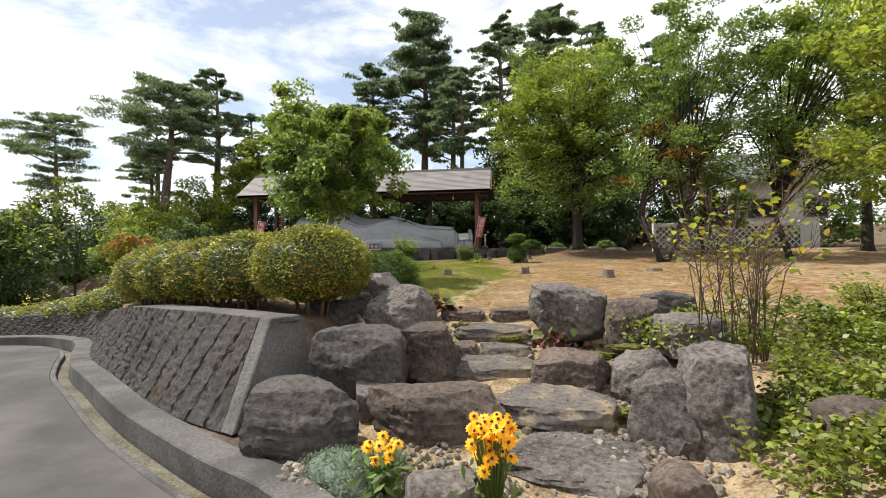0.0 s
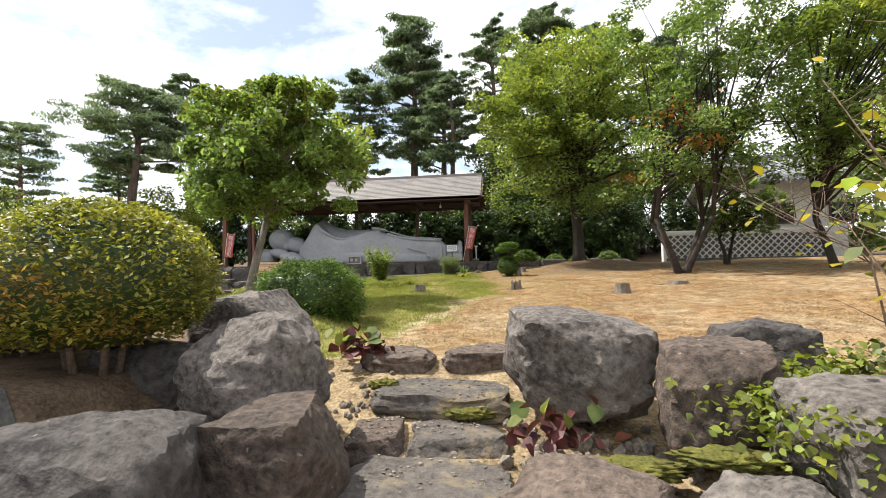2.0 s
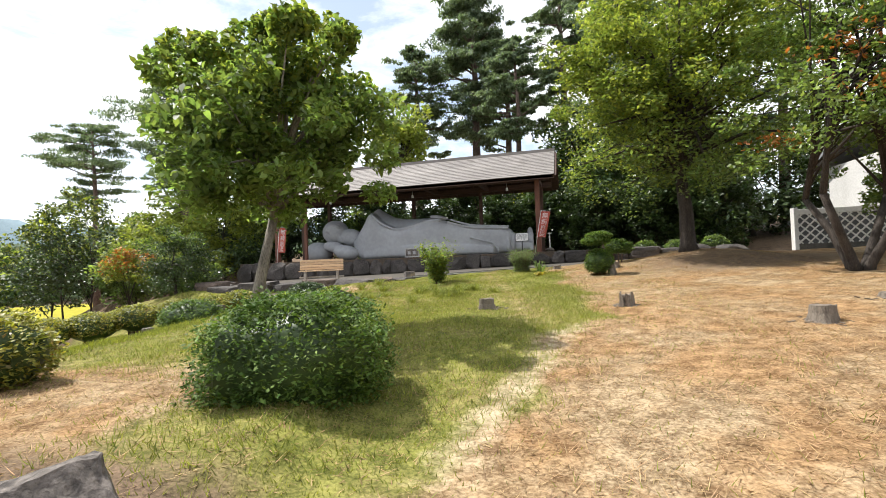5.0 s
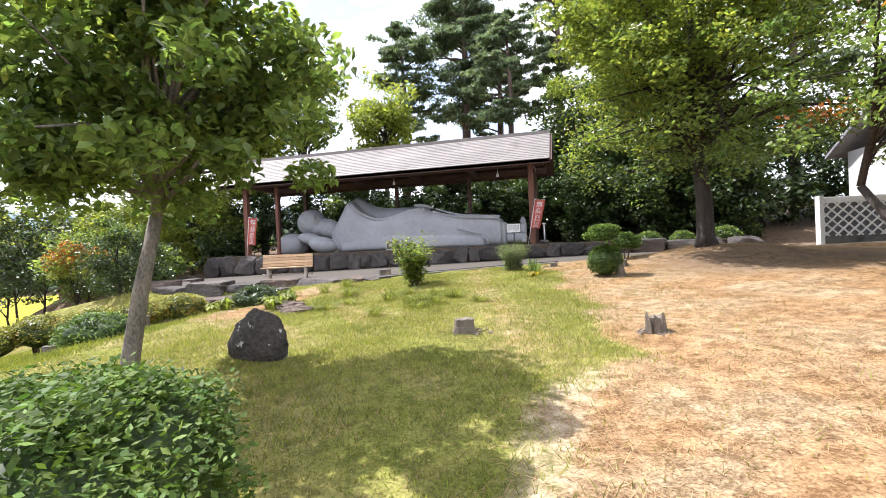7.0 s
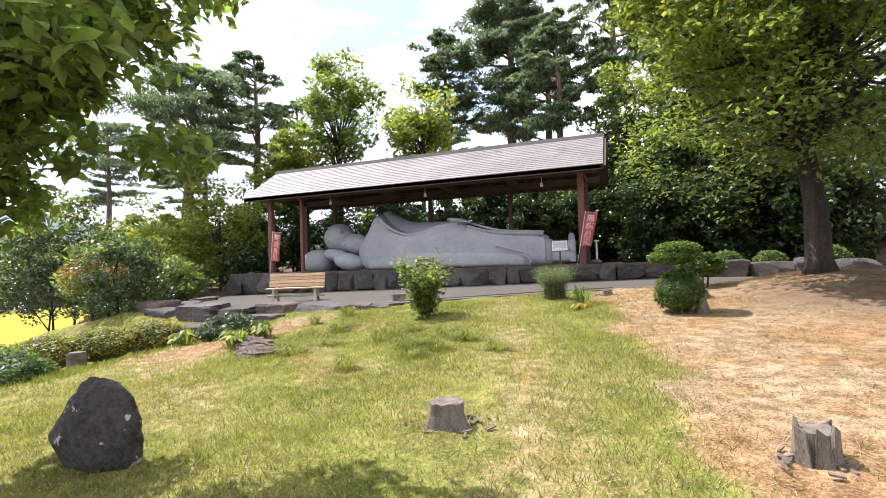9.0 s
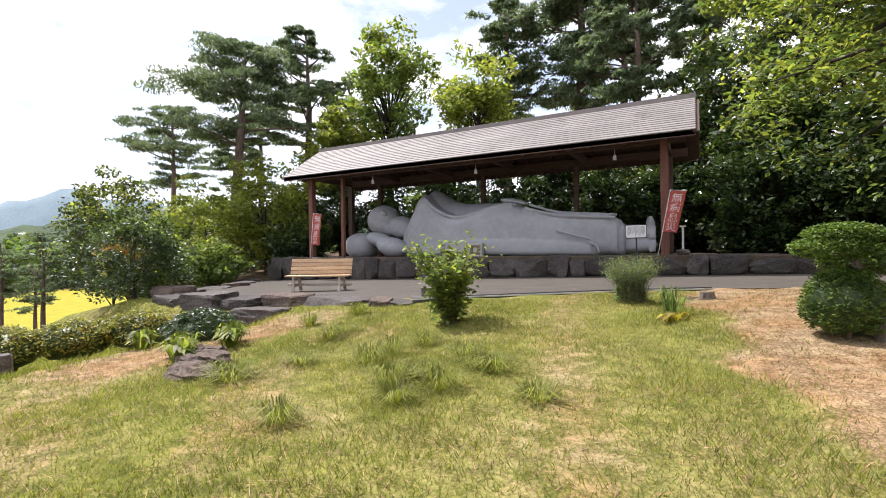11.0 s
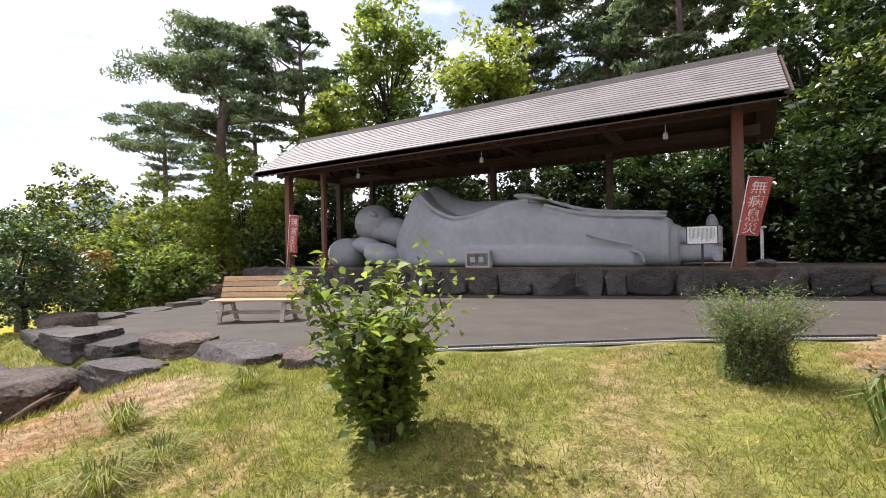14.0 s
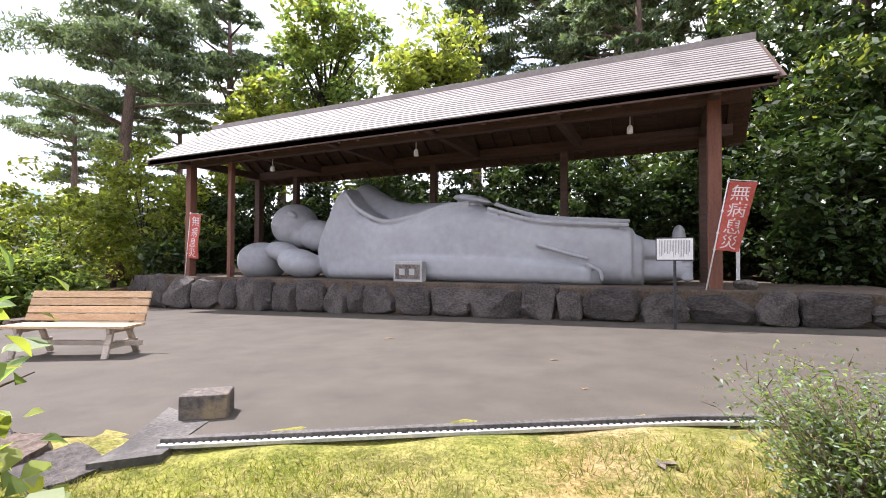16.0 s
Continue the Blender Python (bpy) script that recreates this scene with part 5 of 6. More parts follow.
for i, (px, py, pz, ph) in enumerate(((-45.6, -0.5, -6.2, 8.2), (-41.5, 0.5, -6.0, 8.6), (-52, 4, -7, 7.0))):
    pine(px, py, pz, ph, 0.15, 0.42, 2.6, 230 + i, "small garden pine standing before the rice field", pads=16, per=300, needle=0.24, group="small pines by the field")

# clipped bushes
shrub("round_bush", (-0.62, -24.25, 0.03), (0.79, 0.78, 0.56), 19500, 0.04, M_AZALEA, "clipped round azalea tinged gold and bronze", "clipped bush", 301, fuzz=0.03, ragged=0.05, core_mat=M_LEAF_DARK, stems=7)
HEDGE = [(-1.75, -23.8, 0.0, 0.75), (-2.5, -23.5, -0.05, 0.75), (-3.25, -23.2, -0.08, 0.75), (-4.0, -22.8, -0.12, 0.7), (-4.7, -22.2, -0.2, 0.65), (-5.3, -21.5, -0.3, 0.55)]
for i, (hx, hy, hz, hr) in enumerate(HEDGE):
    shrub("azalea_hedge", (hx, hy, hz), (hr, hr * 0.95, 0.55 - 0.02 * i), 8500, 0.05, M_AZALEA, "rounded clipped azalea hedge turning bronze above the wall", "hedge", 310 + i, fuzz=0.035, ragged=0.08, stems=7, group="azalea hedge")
for i in range(9):
    t = i / 8
    hx = -6.3 - 9.5 * t
    hy = float(np.interp(-hx, [6.3, 7.3, 9.3, 15.8], [-20.9, -20.3, -19.65, -18.85]))
    shrub("low_hedge", (hx, hy, gz(hx, hy + 0.5) + 0.1), (0.85, 0.5, 0.38), 2200, 0.07, M_AZALEA, "low clipped hedge along the wall top", "hedge", 330 + i, fuzz=0.05, stems=5, group="low hedge on the wall")
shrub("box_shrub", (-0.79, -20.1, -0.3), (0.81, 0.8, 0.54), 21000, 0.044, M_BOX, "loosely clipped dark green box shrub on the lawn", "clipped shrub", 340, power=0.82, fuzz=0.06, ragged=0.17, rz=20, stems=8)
topi = shrub("topiary_shrub", (2.42, -9.2, 0.2), (0.42, 0.4, 0.4), 5200, 0.045, M_BOX, "clipped topiary ball under a flat tier on gnarled stem", "topiary", 341, fuzz=0.035, ragged=0.1)
rng = np.random.default_rng(342)
for (ox, oy, oz, r1, r2) in ((-0.08, 0.05, 1.0, 0.4, 0.13), (0.02, 0.1, 1.15, 0.36, 0.13)):
    d = rng.normal(size=(3000, 3))
    d /= np.linalg.norm(d, axis=1)[:, None]
    p = d * (1 + rng.normal(0, 0.06, 3000))[:, None] * np.array([r1, r1, r2]) + np.array([ox, oy, oz])
    part("foliage", quads_mesh("foliage", leaves(p, 0.05, rng, 0.5, 0, 0.4), M_BOX), M_BOX, topi)
part("gnarled_stem", tubes_mesh("gnarled_stem", [([(0.36, -0.12, -0.1), (0.32, -0.06, 0.2), (0.2, 0.1, 0.5), (0.1, 0.1, 0.95)], [0.14, 0.11, 0.07, 0.03])], M_STUMP), M_STUMP, topi, "gnarled grey stem")
shrub("yew_shrub", (3.2, -6.2, 0.62), (0.5, 0.45, 0.27), 4200, 0.06, M_BOX, "spreading clipped yew in flat tiers", "clipped shrub", 343, fuzz=0.06, ragged=0.25)
for i, (sx, sy, sz, sr) in enumerate(((4.3, 2.9, 0.45, 0.5), (5.4, 3.0, 0.5, 0.6), (6.8, 2.6, 0.5, 0.55), (8.4, 1.9, 0.6, 0.6))):
    shrub("shade_shrub", (sx, sy, sz), (sr, sr * 0.8, sr * 0.75), 2500, 0.09, M_LEAF_MID, "small rounded shrub in shade along the path", "shrub", 350 + i, fuzz=0.07)
shrub("low_shrub", (-6.2, -11.1, -0.42), (0.62, 0.5, 0.34), 5200, 0.055, M_LEAF_DARK, "low dark-leaved shrub among edging rocks", "shrub", 356, fuzz=0.06, ragged=0.2, rz=15)
shrub("low_shrub", (-7.4, -14.4, gz(-7.4, -14.4) + 0.22), (0.8, 0.6, 0.4), 4200, 0.06, M_BOX, "low grey-green shrub on the slope", "shrub", 357, fuzz=0.06, ragged=0.2)
for i in range(6):
    hx, hy = -9.1 - 0.4 * i, -10.5 - 0.95 * i
    shrub("lower_hedge", (hx, hy, gz(hx, hy) + 0.56), (0.62, 0.68, 0.4), 3800, 0.06, M_AZALEA, "leggy clipped hedge below the rocks", "hedge", 360 + i, fuzz=0.05, stems=11, group="lower hedge", low=-0.4)
for i in range(6):
    hx, hy = -4.3 - 0.95 * i, -20.5 + 0.42 * i
    shrub("slope_hedge", (hx, hy, gz(hx, hy) + 0.32), (0.72, 0.62, 0.46), 4600, 0.06, M_AZALEA, "clipped azalea hedge with gold tips on the slope", "hedge", 370 + i, fuzz=0.05, stems=7, group="hedge on the slope")


def leafy_stems(name, x, y, height, spread, stems, n, size, leaf, label, seed, category="shrub", twig=M_TWIG, base=None, r=0.014, aspect=0.55, from_t=0.3, second=None, jit=0.09, flat=0.6, foot_r=0.06, twigs=3):
    """An open shrub: thin stems from one foot with leaves along them."""
    rng = np.random.default_rng(seed)
    z = (gz(x, y) if base is None else base) - 0.03
    e = thing(name, (x, y, z), label, category)
    tubes, pts = [], []
    for s in range(stems):
        a, rr = rng.uniform(0, 6.28), spread * rng.uniform(0.25, 1.0)
        h = height * rng.uniform(0.6, 1.0)
        tip = Vector((math.cos(a) * rr, math.sin(a) * rr, h))
        mid = Vector((tip.x * 0.35, tip.y * 0.35, h * 0.55)) + Vector(rng.normal(0, 0.05 * height, 3))
        foot = Vector((math.cos(a) * foot_r, math.sin(a) * foot_r, 0))
        tubes.append(([foot, mid, tip], [r, r * 0.7, r * 0.25]))
        ts = rng.uniform(from_t, 1, n // stems)
        for t in ts:
            p = foot.lerp(mid, t * 2) if t < 0.5 else mid.lerp(tip, t * 2 - 1)
            pts.append(np.array(p) + rng.normal(0, jit, 3))
        for q in range(twigs):
            t = rng.uniform(0.3, 0.98)
            p = mid.lerp(tip, max(0, t * 2 - 1)) if t > 0.5 else foot.lerp(mid, t * 2)
            tubes.append(([p, p + Vector((rng.normal(0, 0.12), rng.normal(0, 0.12), rng.uniform(0.05, 0.2))) * height * 0.6], [r * 0.4, r * 0.12]))
    part("stem", tubes_mesh("stem", tubes, twig, 5), twig, e)
    pts = np.array(pts)
    if second:
        k = int(len(pts) * (1 - second[1]))
        pick = rng.permutation(len(pts))
        part("foliage", quads_mesh("foliage", leaves(pts[pick[k:]], size, rng, aspect, 0.3, flat, 0.4, True), second[0]), second[0], e)
        pts = pts[pick[:k]]
    part("foliage", quads_mesh("foliage", leaves(pts, size, rng, aspect, 0.3, flat, 0.4, True), leaf), leaf, e)
    return e


leafy_stems("rose_of_sharon_shrub", -2.52, -9.35, 1.35, 0.62, 28, 3400, 0.084, M_LEAF, "upright leafy shrub with lobed green leaves on the lawn", 401, second=(M_LEAF_LIME, 0.5), from_t=0.15, aspect=0.6)
leafy_stems("fine_leaved_shrub", -0.1, -7.0, 0.86, 0.62, 150, 15000, 0.03, M_LEAF, "bushy fine-leaved grey-green shrub beside the forecourt", 402, second=(M_SILVER, 0.25), from_t=0.05, aspect=0.35, r=0.005, jit=0.055, foot_r=0.26)
leafy_stems("yellowing_sapling", 4.2, -25.2, 2.0, 1.2, 30, 330, 0.07, M_LEAF_GOLD, "bare-twigged sapling with a few yellow leaves", 403, category="sapling", second=(M_LEAF_LIME, 0.5), from_t=0.45, r=0.0075, aspect=0.7, jit=0.12, base=-0.85, foot_r=0.3, twigs=16)
leafy_stems("small_yellow_shrub", 6.6, -23.6, 0.7, 0.4, 24, 900, 0.07, M_LEAF_LIME, "small sparse yellow-green shrub by the dry grass", 404, base=-0.85)


def blades(name, x, y, n, height, spread, width, leaf, label, seed, category="plant", arch=0.5, base=None):
    """A tuft of arching strap leaves."""
    rng = np.random.default_rng(seed)
    z = (gz(x, y) if base is None else base) - 0.02
    e = thing(name, (x, y, z), label, category)
    a = rng.uniform(0, 6.28, n)
    h = height * rng.uniform(0.5, 1, n)
    s = spread * rng.uniform(0.3, 1, n)
    d = np.stack([np.cos(a), np.sin(a), np.zeros(n)], 1)
    side = np.stack([-np.sin(a), np.cos(a), np.zeros(n)], 1) * width * 0.5
    foot = d * 0.05 + rng.normal(0, 0.03, (n, 3)) * np.array([1, 1, 0])
    mid = foot + d * (s * 0.4)[:, None] + np.array([0, 0, 1]) * (h * 0.85)[:, None]
    tip = foot + d * s[:, None] + np.array([0, 0, 1]) * (h * (1 - arch * 0.6))[:, None]
    f1 = np.stack([foot - side * 0.6, foot + side * 0.6, mid + side, mid - side], 1)
    f2 = np.stack([mid - side, mid + side, tip + side * 0.1, tip - side * 0.1], 1)
    part("foliage", quads_mesh("foliage", np.concatenate([f1, f2]), leaf), leaf, e)
    return e


blades("day_lily", 0.62, -8.15, 46, 0.55, 0.38, 0.022, M_LEAF, "tuft of long green strap leaves", 411)
blades("hosta", 0.62, -8.6, 26, 0.2, 0.26, 0.07, M_LEAF_GOLD, "low yellow-green hosta beside the long-leaved tuft", 412, arch=0.9)
for i, (hx, hy) in enumerate(((-4.85, -12.35), (-5.15, -12.1), (-5.0, -11.5), (-5.25, -11.3), (-6.5, -11.9), (-7.2, -11.5))):
    blades("hosta", hx, hy, 34, 0.4, 0.3, 0.075, M_LEAF_LIME, "yellow-green hosta between edging rocks", 413 + i, arch=0.6)
for i, (hx, hy) in enumerate(((-1.1, -11.6), (-1.6, -11.2), (-2.6, -11.0), (-4.0, -10.0), (-3.4, -12.6), (-4.6, -9.0), (-0.2, -12.3), (-2.2, -13.2), (-5.1, -9.8), (-1.7, -11.8), (-1.4, -12.0), (-1.0, -12.3), (-1.35, -12.5), (-1.0, -11.3), (-1.9, -12.1), (-3.4, -11.9), (-3.8, -10.8), (-2.2, -11.7), (-3.2, -12.6), (-2.4, -10.3))):
    blades("grass_tuft", hx + 0.2 * math.sin(7.3 * i), hy + 0.2 * math.cos(5.1 * i), 150, 0.2 + 0.05 * (i % 3), 0.42, 0.008, M_GRASS, "tuft of long arching green grass", 430 + i, "grass tuft")
def bergenia(x, y, z, spread, reds, greens, seed, lab):
    """A low clump of broad cupped leaves, each a leaf of its own."""
    rng = np.random.default_rng(seed)
    e = thing("bergenia", (x, y, z), lab, "plant", "bergenia clumps")
    for k in range(reds + greens):
        c = np.array([[rng.normal(0, spread), rng.normal(0, spread * 0.8), 0.05 + abs(rng.normal(0, 0.09)) + (0.08 if k >= reds else 0)]])
        m_ = M_PURPLE if k < reds else (M_LEAF_LIME if k % 2 else M_LEAF)
        part("leaf", quads_mesh("leaf", leaves(c, 0.11 if k < reds else 0.13, rng, 0.85, -0.2, 0.15, 0.35, True), m_), m_, e)
    return e


bergenia(0.93, -23.02, -0.74, 0.12, 60, 9, 440, "clump of dark red and green bergenia leaves by the top step")
bergenia(2.5, -24.42, -1.0, 0.12, 44, 6, 442, "clump of dark red bergenia leaves beside the steps")
for i, (hx, hy, w) in enumerate(((0.72, -27.0, 0.25), (1.02, -26.85, 0.2), (0.92, -27.2, 0.16))):
    shrub("silver_cushion_plant", (hx, hy, -1.4), (w, w * 0.85, w * 0.62), 2600, 0.026, M_SILVER, "soft silver-green cushion plant beside the kerb", "plant", 450 + i, fuzz=0.1, ragged=0.15, aspect=0.3, core_mat=M_SILVER, flat=0.1)


def flower_plant(x, y, base, height, heads, seed, label, leaf_n=160):
    rng = np.random.default_rng(seed)
    e = thing("rudbeckia", (x, y, base), label, "flower")
    for k in range(heads):
        a, r = rng.uniform(0, 6.28), 0.14 * math.sqrt(rng.uniform(0, 1))
        tip = Vector((math.cos(a) * r, math.sin(a) * r, height * (1 - 0.4 * rng.uniform(0, 1) ** 1.7)))
        part("stem", tubes_mesh("stem", [([Vector((tip.x * 0.2, tip.y * 0.2, 0)), tip * 0.6 + Vector((0, 0, 0.02)), tip], [0.006, 0.005, 0.003])], M_LEAF, 5), M_LEAF, e)
        petals, eye = [], bmesh.new()
        tilt = Vector((rng.normal(0, 0.5), -0.55 + rng.normal(0, 0.35), 0.8)).normalized()
        q = tilt.to_track_quat("Z", "Y")
        rad = rng.uniform(0.035, 0.05)
        for p in range(11):
            t = 2 * math.pi * p / 11 + rng.uniform(-0.1, 0.1)
            d, s = Vector((math.cos(t), math.sin(t), -0.25)), Vector((-math.sin(t), math.cos(t), 0))
            petals.append([tip + q @ v for v in (d * 0.008, d * rad * 0.6 - s * 0.011, d * rad, d * rad * 0.6 + s * 0.011)])
        bmesh.ops.create_icosphere(eye, subdivisions=1, radius=0.011, matrix=Matrix.Translation(tip + tilt * 0.004))
        head = part("blossom", quads_mesh("blossom", np.array([[tuple(v) for v in f] for f in petals]), M_FLOWER), M_FLOWER, e, "orange-yellow petals")
        part("flower_centre", eye, M_FLOWER_EYE, head, "dark brown flower centre")
    pts = rng.normal(size=(leaf_n, 3)) * np.array([0.1, 0.1, height * 0.22]) + np.array([0, 0, height * 0.3])
    part("foliage", quads_mesh("foliage", leaves(pts, 0.09, rng, 0.35, 0.4, 0.3), M_LEAF), M_LEAF, e)


flower_plant(1.86, -27.42, -1.48, 0.64, 70, 461, "clump of orange-yellow coneflowers beside the steps")
flower_plant(1.12, -27.15, -1.5, 0.42, 14, 462, "small clump of yellow coneflowers by the boulder", 220)

# ivy over the bank
rng = np.random.default_rng(470)
n = 52000
ix, iy = rng.uniform(3.55, 8.2, n), rng.uniform(-28.6, -23.9, n)
keep = (ix > 3.75 + 0.3 * np.sin(iy * 3.1) + 0.35 * sm(-26.2, -25.6, iy) * sm(-24.4, -24.9, iy)) & (rng.uniform(0, 1, n) < 0.35 + 0.65 * sm(0.35, 0.6, 0.5 + 0.5 * np.sin(ix * 2.1 + 2.0 * np.sin(iy * 1.7))))
keep &= ix < 7.95 + 0.25 * np.sin(iy * 4.0) - 1.7 * sm(-26.0, -28.6, iy)
ix, iy = ix[keep], iy[keep]
iz = ground_z(ix, iy) + 0.05 + 0.20 * rng.uniform(0, 1, len(ix)) ** 1.5 + 0.14 * np.sin(ix * 3.3) * np.sin(iy * 2.9)
tagged(new("ivy", quads_mesh("ivy", leaves(np.stack([ix, iy, iz], 1), 0.05, rng, 0.8, 0.0, 0.42, 0.4, True), M_IVY)), "dense yellow-green ivy covering the bank", "ivy", kind="stuff")
nn = 1500
cx = rng.choice([3.62, 3.75, 4.2, 3.9], nn)
ix2 = cx + rng.normal(0, 0.18, nn)
iy2 = np.where(cx > 3.6, -24.75, -25.6) + rng.normal(0, 0.25, nn)
iz2 = np.interp(iy2, [-27, -25.6, -24.5], [-1.3, -0.85, -0.8]) + rng.uniform(0, 0.25, nn)
tagged(new("ivy", quads_mesh("ivy", leaves(np.stack([ix2, iy2, iz2], 1), 0.044, rng, 0.8, 0.0, 0.4, 0.4, True), M_IVY)), "ivy trails creeping between the boulders", "ivy", kind="stuff")

# grass blades and straw
rng = np.random.default_rng(480)


def turf(n, xr, yr, want_dry, height, width, lean, material, name, label):
    x, y = rng.uniform(*xr, n), rng.uniform(*yr, n)
    d = dryness(x, y)
    b0, l0, s0 = bareness(x, y)
    chance = np.maximum(d, 0.28 + 0.2 * (np.sin(x * 1.3 + 2 * np.sin(y * 0.8)) > 0.2)) if want_dry else 1 - d * 0.93
    ok = (rng.uniform(0, 1, n) < chance * (1 - b0 * (0.85 if not want_dry else 0.4)) * (1 - 0.75 * l0) * (1 - s0 * 0.97))
    line = np.interp(x, [-15, -10.2, -8.1, -6.5, -5.2, -4.1, -2.6, -0.7, 1.2, 5, 9], [-8, -8.3, -8.3, -8.1, -7.9, -7.6, -6.72, -5.65, -4.9, -4.2, -4.2])
    ok &= y < line
    x, y = x[ok], y[ok]
    m_ = len(x)
    tall = 0.55 + 0.9 * np.clip(0.5 + 0.5 * np.sin(x * 2.3 + 1.7 * np.sin(y * 1.9)) * np.sin(y * 2.1), 0, 1)
    z = ground_z(x, y) - 0.004
    a, t = rng.uniform(0, 6.28, m_), rng.uniform(0, 6.28, m_)
    h = height * tall * rng.uniform(0.5, 1.15, m_) * np.clip(0.3 + (line[ok] - y) / 0.7, 0.3, 1)
    f = np.stack([x, y, z], 1)
    side = np.stack([np.cos(a), np.sin(a), 0 * a], 1) * width * 0.5
    out = np.stack([np.cos(t), np.sin(t), 0 * t], 1) * (h * lean * rng.uniform(0.3, 1.2, m_))[:, None]
    tip = f + out + np.stack([0 * h, 0 * h, h], 1)
    tagged(new(name, quads_mesh(name, np.stack([f - side, f + side, tip], 1), material)), label, "grass", kind="stuff")


turf(190000, (-7, 4), (-23, -5), False, 0.06, 0.009, 0.9, M_GRASS, "lawn_grass", "short green lawn grass with longer tufts")
turf(110000, (-4.5, 3), (-17, -6), False, 0.045, 0.007, 1.0, M_GRASS, "lawn_grass", "close-mown green lawn grass")
turf(60000, (-14, -6), (-20, -8), False, 0.09, 0.014, 0.8, M_GRASS, "lawn_grass", "rough green grass on the slope")
turf(230000, (-6, 8), (-23.6, -5), True, 0.035, 0.009, 4.2, M_STRAW, "dry_grass", "flattened dry straw-coloured grass")


# ---- furniture and small things ----
bench = thing("bench", (-8.9, -5.5, asphalt_z(-8.75, -5.5)), "slatted pale pine bench with splayed grey legs", "bench", rz=25)
for s in (-1, 1):
    x = s * 0.68
    part("leg", beam_bm((x, -0.34, 0), (x, -0.2, 0.42), 0.09, 0.045), M_BENCH_GREY, bench)
    part("leg", beam_bm((x, 0.36, 0), (x, 0.16, 0.42), 0.09, 0.045), M_BENCH_GREY, bench)
    part("rail", box_bm(x - 0.045, -0.3, 0.14, x + 0.045, 0.34, 0.22, 0.006), M_BENCH_GREY, bench)
    part("rail", box_bm(x - 0.03, -0.28, 0.36, x + 0.03, 0.26, 0.43, 0.006), M_BENCH_GREY, bench)
    part("back_support", beam_bm((x, 0.18, 0.34), (x, 0.34, 0.9), 0.07, 0.04), M_BENCH_GREY, bench)
for k in range(4):
    y = -0.3 + k * 0.125
    part("seat_slat", box_bm(-0.93, y, 0.432, 0.93, y + 0.112, 0.47, 0.006), M_BENCH, bench)
for k in range(4):
    t = k / 3
    b = box_bm(-0.93, -0.018, -0.052, 0.93, 0.018, 0.052, 0.006)
    b.transform(pose(0, 0.19 + 0.13 * t, 0.545 + 0.345 * t, -16, 0, 0))
    part("back_slat", b, M_BENCH, bench)
part("stretcher", box_bm(-0.95, 0.0, 0.145, 0.95, 0.1, 0.215, 0.006), M_BENCH_GREY, bench)

sign = thing("information_sign", (-0.75, 0.0, asphalt_z(-0.75, 0) - 0.03), "white information board with dense grey text on a dark post", "sign")
part("post", box_bm(-0.025, -0.025, 0, 0.025, 0.025, 1.3, 0.004), M_DARK_METAL, sign)
part("board", box_bm(-0.315, -0.045, 1.27, 0.315, -0.028, 1.69, 0.003), M_DARK_METAL, sign, "dark framed board")
part("panel", box_bm(-0.295, -0.053, 1.29, 0.295, -0.046, 1.67, 0.002), M_WHITE, sign, "white printed panel")
rng = np.random.default_rng(5)
for k in range(20):
    x = -0.25 + k * 0.0255
    h = rng.uniform(0.2, 0.31)
    part("text_line", box_bm(x, -0.0555, 1.64 - h, x + 0.011, -0.0535, 1.64), M_LETTER, sign)

plaque = thing("stone_plaque", (-7.05, 1.35, FLOOR_Z), "grey stone name plaque with a carved face", "plaque", rz=2)
part("slab", box_bm(-0.42, -0.1, -0.02, 0.42, 0.16, 0.53, 0.012), M_STONE_PALE, plaque)
part("face", box_bm(-0.36, -0.108, 0.06, 0.36, -0.1, 0.45, 0.004), M_ROCK, plaque, "darker recessed face")
for x in (-0.16, 0.13):
    part("carving", box_bm(x - 0.08, -0.115, 0.17, x + 0.08, -0.1075, 0.34, 0.003), M_STONE_PALE, plaque)


def glyph(char):
    """One character as a flat mesh that fills the unit square."""
    cu = bpy.data.curves.new("letter", "FONT")
    cu.body, cu.resolution_u = char, 3
    ob = new("letter_outline", cu)
    dg = bpy.context.evaluated_depsgraph_get()
    me_ = bpy.data.meshes.new_from_object(ob.evaluated_get(dg))
    bpy.data.objects.remove(ob)
    co = np.array([v.co[:] for v in me_.vertices]) if len(me_.vertices) else np.zeros((1, 3))
    lo, span = co.min(0), np.maximum(co.max(0) - co.min(0), 1e-6)
    for v in me_.vertices:
        v.co = Vector(((v.co.x - lo[0]) / span[0], (v.co.y - lo[1]) / span[1], 0))
    me_.name = "letter"
    me_.materials.clear()
    me_.materials.append(M_BANNER_WHITE)
    return me_


